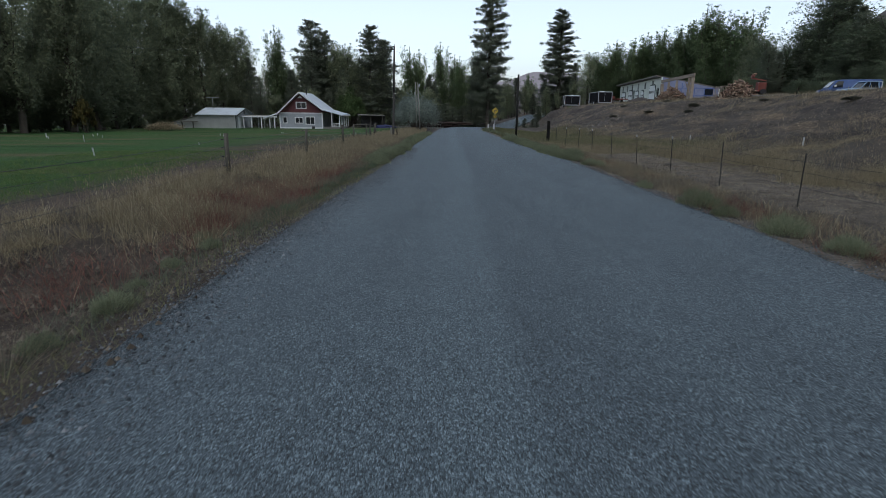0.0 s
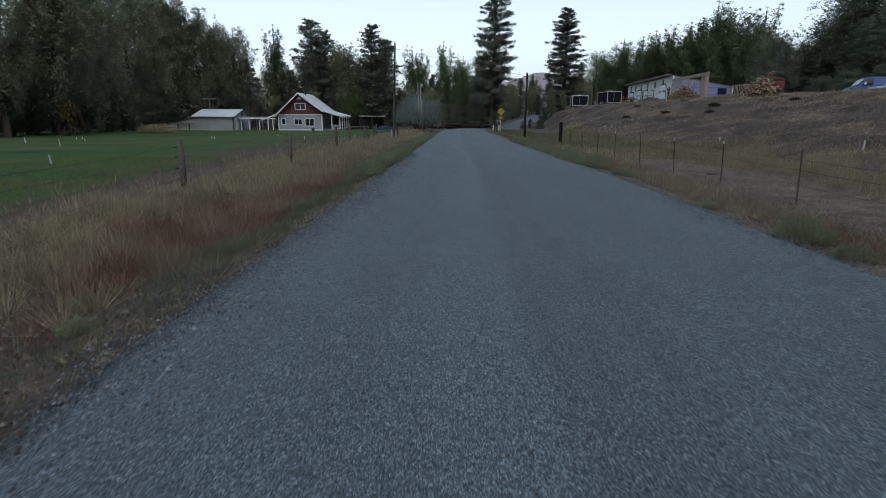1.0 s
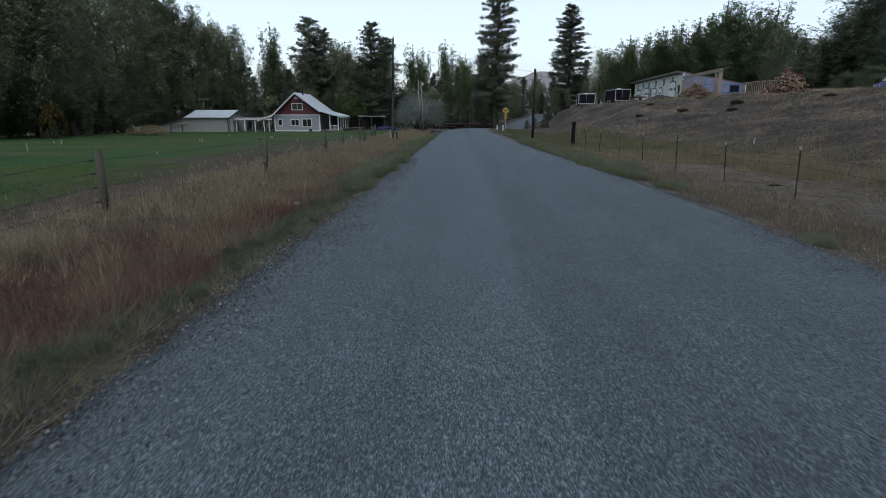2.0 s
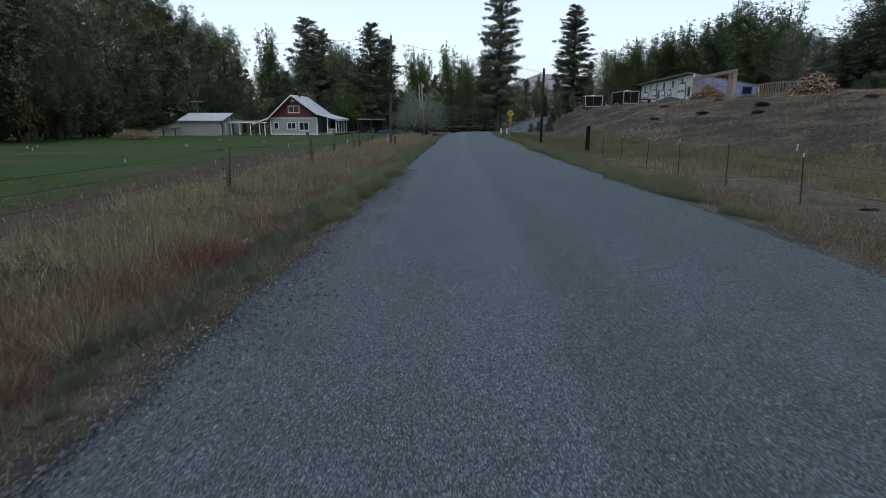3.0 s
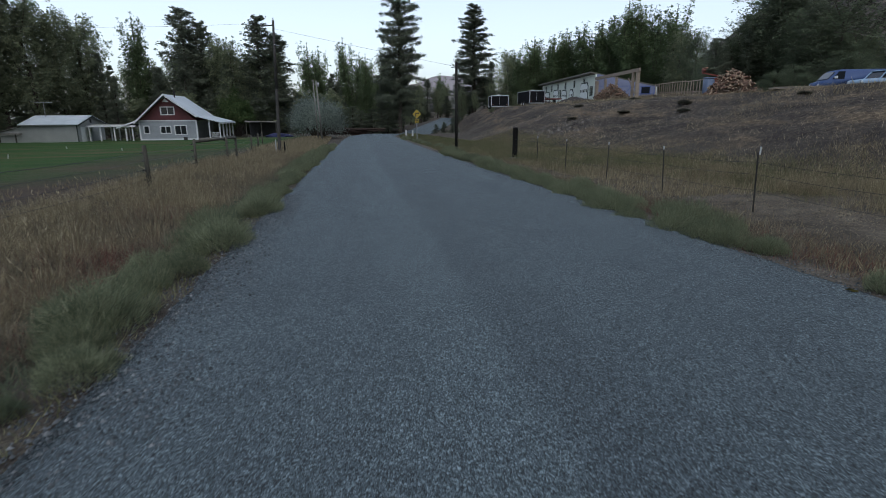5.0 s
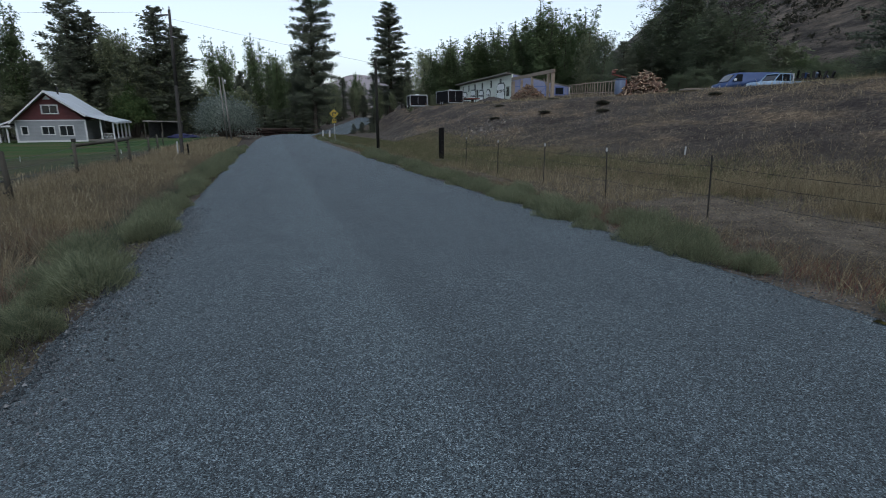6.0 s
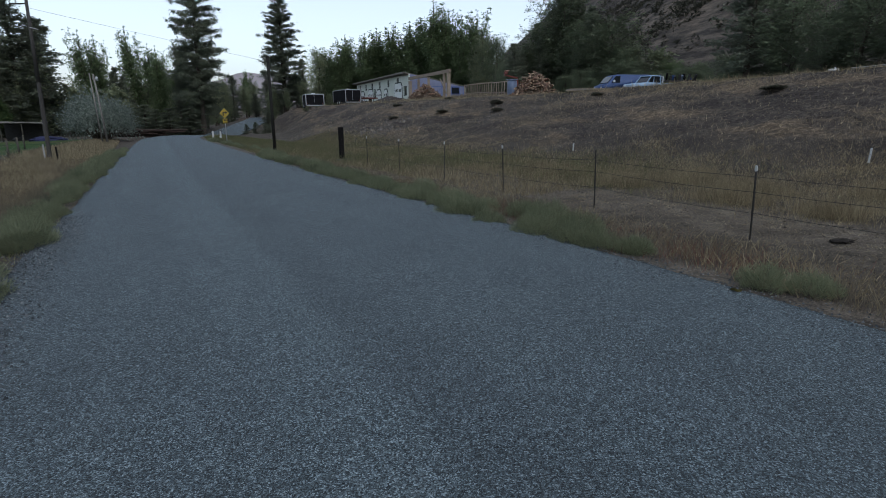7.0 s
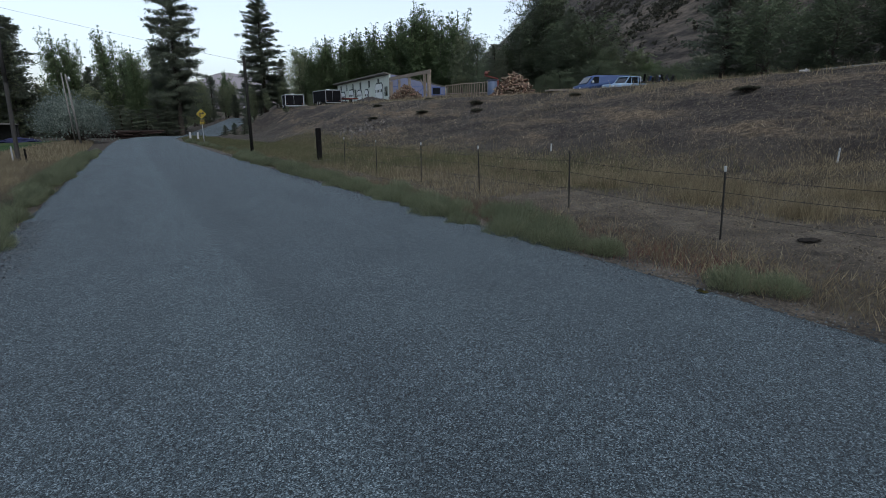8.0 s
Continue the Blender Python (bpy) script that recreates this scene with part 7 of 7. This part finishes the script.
    x, y = sow(rng, 30000, -7.8, -2.8, 2, 40, lambda x, y: smoothstep(1.2, 2.6, edge_left(x, y)) * (1 - smoothstep(4.4, 5.6, edge_left(x, y))) * (0.1 + 0.9 * smoothstep(0.35, 0.8, patchy(x, y, 1.1, 2))) * (1 - 0.9 * open_ditch(x, y)) * 0.5)
    stalks("ditch_seed_stalks", x, y, 0.32 + 0.40 * rng.random(len(x)), STRAW, rng, "tall stalks with seed heads along the ditch")
    x, y = sow(rng, 120000, 8, 17.5, 22, 66, lambda x, y: (1 - smoothstep(14.0, 16.5, x)) * np.maximum(smoothstep(9.8, 11.2, x), smoothstep(32, 40, y)) * smoothstep(0.8, 2.0, edge_right(x, y)) * (0.2 + 0.8 * patchy(x, y, 0.4, 5)) * smoothstep(24, 30, y))
    blades("greenish_rough_grass", x, y, 0.12 + 0.38 * rng.random(len(x)) ** 1.3, 0.007 + 0.008 * rng.random(len(x)), 0.5, OLIVE_GRASS, rng, "rough greenish grass at the foot of the bank")
    # thin tufts over the bank and along its crest
    x, y = sow(rng, 330000, 14, 34, 8, 80, lambda x, y: (0.09 + 0.5 * smoothstep(0.55, 0.9, patchy(x, y, 0.33, 12)) + 0.5 * np.exp(-((x - 27.0) / 2.2) ** 2)) * np.clip(26 / (12 + np.abs(y - 26)), 0, 1))
    blades("bank_grass", x, y, 0.05 + 0.26 * rng.random(len(x)) ** 2.2, 0.007 + 0.008 * rng.random(len(x)), 0.9, STRAW, rng, "thin dry tufts over the gravel bank")
    x, y = sow(rng, 26000, 25, 62, 14, 110, lambda x, y: 0.7 * patchy(x, y, 0.3, 14))
    blades("plateau_grass", x, y, 0.15 + 0.35 * rng.random(len(x)), 0.03 + 0.03 * rng.random(len(x)), 0.5, STRAW, rng, "dry grass over the plateau")
    x, y = sow(rng, 40000, 5, 13, 50, 112, lambda x, y: smoothstep(0.3, 1.0, edge_right(x, y)) * (1 - smoothstep(4.5, 7.5, edge_right(x, y))))
    blades("bend_grass", x, y, 0.12 + 0.2 * rng.random(len(x)), 0.02 + 0.02 * rng.random(len(x)), 0.5, OLIVE_GRASS, rng, "green-grey grass on the verge towards the bend")
    # ragged fringe where the ditch bank meets the gravel
    x, y = sow(rng, 170000, -4.6, -1.0, 1, 62, lambda x, y: smoothstep(-0.05, 0.25, edge_left(x, y)) * (1 - smoothstep(0.6, 1.1, edge_left(x, y))) * (0.3 + 0.7 * patchy(x, y, 1.3, 25)) * near_more(y))
    blades("edge_fringe_grass", x, y, 0.04 + 0.14 * rng.random(len(x)) ** 1.5, 0.004 + 0.004 * rng.random(len(x)) + 0.0003 * y, 0.9, OLIVE_GRASS, rng, "low olive-brown fringe of grass along the gravel")
    # soft brown weed haze between the gravel and the fence
    x, y = sow(rng, 230000, 4.8, 10, 2, 48, lambda x, y: smoothstep(0.15, 0.6, edge_right(x, y)) * (1 - smoothstep(1.3, 2.5, edge_right(x, y))) * (0.25 + 0.75 * patchy(x, y, 0.7, 33)) * near_more(y))
    blades("brown_verge_weeds", x, y, 0.05 + 0.22 * rng.random(len(x)) ** 1.5, 0.003 + 0.004 * rng.random(len(x)) + 0.0002 * y, 0.9, BROWN_WEED, rng, "soft brown weeds between gravel and fence", "weeds")
    # tall tufts standing out of the ditch
    x, y = sow(rng, 560, -7.0, -3.4, 4, 52, lambda x, y: (0.3 + 0.7 * patchy(x, y, 0.6, 2)) * (1 - open_ditch(x, y)))
    tussocks("ditch_tussocks", x, y, 0.36 + 0.34 * rng.random(len(x)), STRAW, rng, "tall straw tussocks along the ditch")
    x, y = sow(rng, 360, -5.4, -2.6, 2, 40, lambda x, y: patchy(x, y, 0.5, 12) * (1 - open_ditch(x, y)))
    tussocks("dark_ditch_weeds", x, y, 0.26 + 0.30 * rng.random(len(x)), BROWN_WEED, rng, "brown dried weeds along the ditch", 90, 0.18)


def pebbles(name, x, y, r, mat, rng, label, lift=0.3):
    """Small angular stones, bedded in the ground."""
    n = len(x)
    octa = np.array([[1, 0, -0.3], [-1, 0, -0.3], [0, 1, -0.3], [0, -1, -0.3], [0, 0, 0.8]], float)
    tri = np.array([[0, 2, 4], [2, 1, 4], [1, 3, 4], [3, 0, 4]])
    v = octa[None] * (0.65 + 0.7 * rng.random((n, 5, 1)))
    a = rng.random(n) * math.tau
    c, s = np.cos(a)[:, None], np.sin(a)[:, None]
    v = np.stack([v[..., 0] * c - v[..., 1] * s, v[..., 0] * s + v[..., 1] * c, v[..., 2]], -1) * r[:, None, None]
    on_road = np.abs(x - road_mid(y)) < half_w(y)
    zr = road_z(y) + 0.05 * (1 - ((x - road_mid(y)) / half_w(y)) ** 2)
    z = np.where(on_road, zr, ground_z(x, y))
    v += np.c_[x, y, z + r * lift][:, None]
    f = (np.arange(n)[:, None, None] * 5 + tri[None]).reshape(-1, 3)
    return tagged(new(name, mesh_of(name, v.reshape(-1, 3), f, mat)), label, "gravel", kind="stuff")


def strew_stones():
    rng = np.random.default_rng(5)
    stone = leafy("gravel_chips", ((0.0, (0.030, 0.034, 0.037)), (0.5, (0.068, 0.077, 0.083)), (0.93, (0.120, 0.130, 0.136)), (1.0, (0.22, 0.23, 0.235))), through=0.0, rough=0.9, spread=0.0)
    x, y = sow(rng, 130000, -4.4, -0.9, 0.5, 30, lambda x, y: np.exp(-((edge_left(x, y) + 0.15 + 0.2 * ripple(x, y, 1.4, 3)) / 0.42) ** 2) * near_more(y))
    pebbles("loose_gravel", x, y, 0.005 + 0.015 * rng.random(len(x)) ** 2.5, stone, rng, "loose gravel along the road edge by the ditch")
    x, y = sow(rng, 64000, 4.2, 7.5, 2, 45, lambda x, y: np.exp(-((edge_right(x, y) + 0.02) / 0.5) ** 2) * near_more(y))
    pebbles("loose_gravel", x, y, 0.005 + 0.013 * rng.random(len(x)) ** 2.5, stone, rng, "loose gravel along the road edge by the fence")
    clod = leafy("dirt_clods", ((0.0, (0.030, 0.025, 0.020)), (0.6, (0.070, 0.059, 0.046)), (1.0, (0.150, 0.130, 0.100))), through=0.0, rough=0.95, spread=0.0)
    x, y = sow(rng, 16000, 6.2, 12.0, 6, 42, lambda x, y: smoothstep(0.5, 1.4, edge_right(x, y)) * (0.25 + 0.75 * patchy(x, y, 0.8, 41)) * near_more(y - 6))
    pebbles("dirt_clods", x, y, 0.006 + 0.020 * rng.random(len(x)) ** 2.5, clod, rng, "small dirt clods on the bare track")
    x, y = sow(rng, 9000, -6.5, -2.4, 0.5, 11, lambda x, y: open_ditch(x, y) * (0.3 + 0.7 * patchy(x, y, 1.2, 44)))
    pebbles("ditch_clods", x, y, 0.010 + 0.045 * rng.random(len(x)) ** 3, clod, rng, "dark clods of earth on the bare ditch floor", 0.15)
    pale = leafy("pale_stones", ((0.0, (0.0432, 0.0392, 0.0354)), (0.6, (0.0936, 0.0854, 0.0762)), (1.0, (0.1728, 0.1596, 0.1428))), through=0.0, rough=0.9, spread=0.0)
    bank = leafy("bank_stones", ((0.0, (0.036, 0.032, 0.028)), (0.6, (0.070, 0.062, 0.054)), (1.0, (0.160, 0.145, 0.128))), through=0.0, rough=0.9, spread=0.0)
    x, y = sow(rng, 38000, 13.5, 28, 14, 72, lambda x, y: 0.25 + 0.6 * smoothstep(0.6, 0.9, patchy(x, y, 0.4, 3)))
    pebbles("bank_stones", x, y, 0.010 + 0.036 * rng.random(len(x)) ** 4, bank, rng, "scattered stones on the gravel bank")
    x, y = sow(rng, 22000, 13.5, 27, 44, 72, lambda x, y: 0.15 + 0.85 * smoothstep(0.45, 0.85, patchy(x, y, 0.55, 9)))
    pebbles("bank_scree", x, y, 0.018 + 0.06 * rng.random(len(x)) ** 4, pale, rng, "pale stones washed out of the bank")
    x, y = sow(rng, 2600, 14, 21, 54, 66, lambda x, y: np.exp(-((x - 17.5) / 1.8) ** 2 - ((y - 58.5) / 2.5) ** 2))
    pebbles("pale_rubble", x, y, 0.04 + 0.12 * rng.random(len(x)) ** 2, pale, rng, "pale rubble spill on the bank")


def hill_scrub():
    """Dark sagebrush scattered over the far hillside in loose bands."""
    rng = np.random.default_rng(41)
    n = 20000
    x, y = rng.uniform(66, 230, n), rng.uniform(20, 260, n)
    d = 0.88 * x - 0.475 * y
    k = (d > 26) & (d < 240) & (rng.random(n) < 0.22 + 0.78 * smoothstep(0.45, 0.8, patchy(d, x * 0.35 + y * 0.5, 0.16, 3)))
    x, y = x[k], y[k]
    c = np.c_[x, y, ground_z(x, y) + 0.35]
    m = 13
    v = scatter_leaves(rng, c, 0.9 + 1.1 * rng.random(len(x)), len(x) * m, 0.52, 0.6)
    tagged(new("hill_sagebrush", mesh_of("hill_sagebrush", v, tris(len(x) * m), SAGE)), "dark sagebrush dotted over the hillside", "shrubs", kind="stuff")


def weed_clump_mesh(seed, h, r, count, mat):
    """A soft grey-green roadside weed: a low dome filled with fine slivers that point up and out."""
    rng = np.random.default_rng(seed)
    a, q = rng.random(count) * math.tau, np.sqrt(rng.random(count))
    lump = 0.8 + 0.25 * np.sin(a * 3 + seed) * np.sin(a * 2 + 1.3 * seed)
    top = h * np.sqrt(np.clip(1 - 0.92 * q * q, 0, 1)) * lump
    z = top * rng.random(count) ** 0.45
    c = np.c_[np.cos(a) * q * r * lump, np.sin(a) * q * r * lump, z]
    d = np.c_[np.cos(a) * q * 0.7, np.sin(a) * q * 0.7, np.full(count, 0.75)] + rng.normal(size=(count, 3)) * 0.35
    d /= np.linalg.norm(d, axis=1)[:, None]
    ln = (0.07 + 0.13 * rng.random(count))[:, None]
    b = np.cross(d, rng.normal(size=(count, 3)))
    b *= (0.002 + 0.003 * rng.random(count))[:, None] / np.linalg.norm(b, axis=1)[:, None]
    v = np.stack([c - b - d * ln * 0.5, c + b - d * ln * 0.5, c + d * ln * 0.6], 1).reshape(-1, 3)
    v[:, 2] = np.maximum(v[:, 2], -0.03)
    return mesh_of("leaves", v, np.arange(len(v)).reshape(-1, 3), mat)


def roadside_weeds():
    rng = random.Random(17)
    proto, used = [], set()
    for i in range(7):
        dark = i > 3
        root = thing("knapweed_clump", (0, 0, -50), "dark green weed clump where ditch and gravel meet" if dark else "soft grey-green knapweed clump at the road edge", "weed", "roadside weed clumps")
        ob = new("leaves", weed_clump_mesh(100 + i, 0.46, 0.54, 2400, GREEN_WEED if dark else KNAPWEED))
        ob.parent = root
        bm = bmesh.new()
        for k in range(9):
            a, q = k * 2.4, 0.10 + 0.035 * k
            stick(bm, (q * 0.3 * math.cos(a), q * 0.3 * math.sin(a), -0.03), (q * math.cos(a), q * math.sin(a), 0.44 - 0.35 * q), 0.004, 0.002, 4, False)
        part("stems", bm, GREY_WEED, root, "thin upright stems")
        proto.append(root)
    spots = [(5.58, 22.9, 0.62), (5.42, 24.0, 0.75), (5.3, 25.2, 0.6), (5.35, 26.3, 0.85), (5.55, 27.4, 0.75), (5.6, 28.6, 0.8), (5.75, 29.9, 0.85), (5.8, 31.2, 0.7), (5.95, 32.6, 0.8), (5.95, 34.2, 0.7), (6.1, 35.6, 0.8),
             (6.2, 37.4, 0.7), (6.35, 39.5, 0.8), (6.4, 41.4, 0.7), (6.6, 44, 0.8), (6.7, 47, 0.8), (5.85, 20.6, 0.75), (6.15, 20.2, 0.55), (5.6, 14.2, 0.6), (5.7, 11.3, 0.8), (5.6, 10.2, 0.65), (5.75, 8.6, 0.8), (6.0, 7.4, 0.8)]
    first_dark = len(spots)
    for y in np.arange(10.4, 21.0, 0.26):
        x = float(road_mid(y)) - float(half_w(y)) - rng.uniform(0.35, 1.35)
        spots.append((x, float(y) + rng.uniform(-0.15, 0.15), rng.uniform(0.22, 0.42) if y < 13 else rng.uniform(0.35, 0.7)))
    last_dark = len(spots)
    for y in np.arange(20.0, 62, 0.50):
        x = float(road_mid(y)) - float(half_w(y)) - rng.uniform(0.15, 1.0)
        spots.append((x, float(y) + rng.uniform(-0.3, 0.3), rng.uniform(0.45, 1.0)))
    for y in np.arange(22.3, 50, 0.5):
        x = float(road_mid(y)) + float(half_w(y)) + rng.uniform(0.0, 1.15)
        spots.append((x, float(y) + rng.uniform(-0.3, 0.3), rng.uniform(0.5, 1.0)))
    for y in np.arange(2.5, 9.0, 0.9):
        spots.append((float(road_mid(y)) - float(half_w(y)) - rng.uniform(0.7, 1.6), float(y), rng.uniform(0.3, 0.45)))
    for y in np.arange(48, 90, 2.0):
        spots.append((float(road_mid(y)) + float(half_w(y)) + rng.uniform(0.4, 1.6), float(y), rng.uniform(0.6, 0.9)))
    for i, (x, y, s) in enumerate(spots):
        m = Matrix.LocRotScale((x, y, gz(x, y)), Euler((0, 0, rng.random() * 6.3)), (s * 1.2, s * 1.2, s * 1.2))
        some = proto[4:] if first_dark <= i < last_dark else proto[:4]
        chosen = some[i % len(some)]
        if chosen in used:
            copy_thing(chosen, m)
        else:
            used.add(chosen)
            chosen.matrix_basis = m


def small_finds():
    rng = random.Random(6)
    bm = bmesh.new()
    bmesh.ops.create_icosphere(bm, subdivisions=2, radius=0.5)
    for v in bm.verts:
        v.co = Vector((v.co.x * 0.22, v.co.y * 0.17, v.co.z * 0.16)) * (0.9 + 0.25 * rng.random())
    rock = part("rock", bm, STONE, None, "", True)
    rock.matrix_basis = pose(-3.35, 18.9, gz(-3.35, 18.9) + 0.04)
    tagged(rock, "pale rock half hidden in the ditch grass", "rock")
    bm = bmesh.new()
    bmesh.ops.create_icosphere(bm, subdivisions=3, radius=0.5)
    for v in bm.verts:
        w = 0.45 + 0.3 * rng.random()
        v.co = Vector((v.co.x * 0.85 * w, v.co.y * 0.42 * w, max(v.co.z, -0.1) * 0.07 * rng.random()))
    d = part("dung_heap", bm, DUNG, None, "", True)
    d.matrix_basis = pose(9.34, 21.4, gz(9.34, 21.4) + 0.005)
    tagged(d, "flat dark dung patch on the bare track", "dung")
    bm = bmesh.new()
    vs = [bm.verts.new((0.045 * math.cos(t) * (1 + 0.4 * (i % 2)), 0.045 * math.sin(t) * (1 + 0.4 * (i % 2)), 0.008 * (i % 3))) for i, t in enumerate([k * math.tau / 9 for k in range(9)])]
    top = bm.verts.new((0, 0, 0.012))
    for i in range(9):
        bm.faces.new((vs[i], vs[(i + 1) % 9], top))
    r = bmesh.ops.extrude_face_region(bm, geom=bm.faces[:])
    bmesh.ops.translate(bm, verts=[v for v in r["geom"] if isinstance(v, bmesh.types.BMVert)], vec=(0, 0, 0.003))
    leaf = part("fallen_leaf", bm, LEAF_YELLOW)
    leaf.matrix_basis = pose(5.28, 20.57, float(road_z(20.57)) + 0.012)
    tagged(leaf, "yellow fallen leaf on the gravel edge", "leaf")
    used = set()
    r8 = np.random.default_rng(9)
    heap = shrub("dry_brush_heap", 90, 1.7, 2.6, STRAW, "pale heap of dry brush before the wood", 2600, 0.16, 24, "brush heap")
    plant(heap, used, -39.5, 80.5, 1.25, 1.7, r8, 0.0, 1.5)


sow_all()
strew_stones()
hill_scrub()
roadside_weeds()
small_finds()
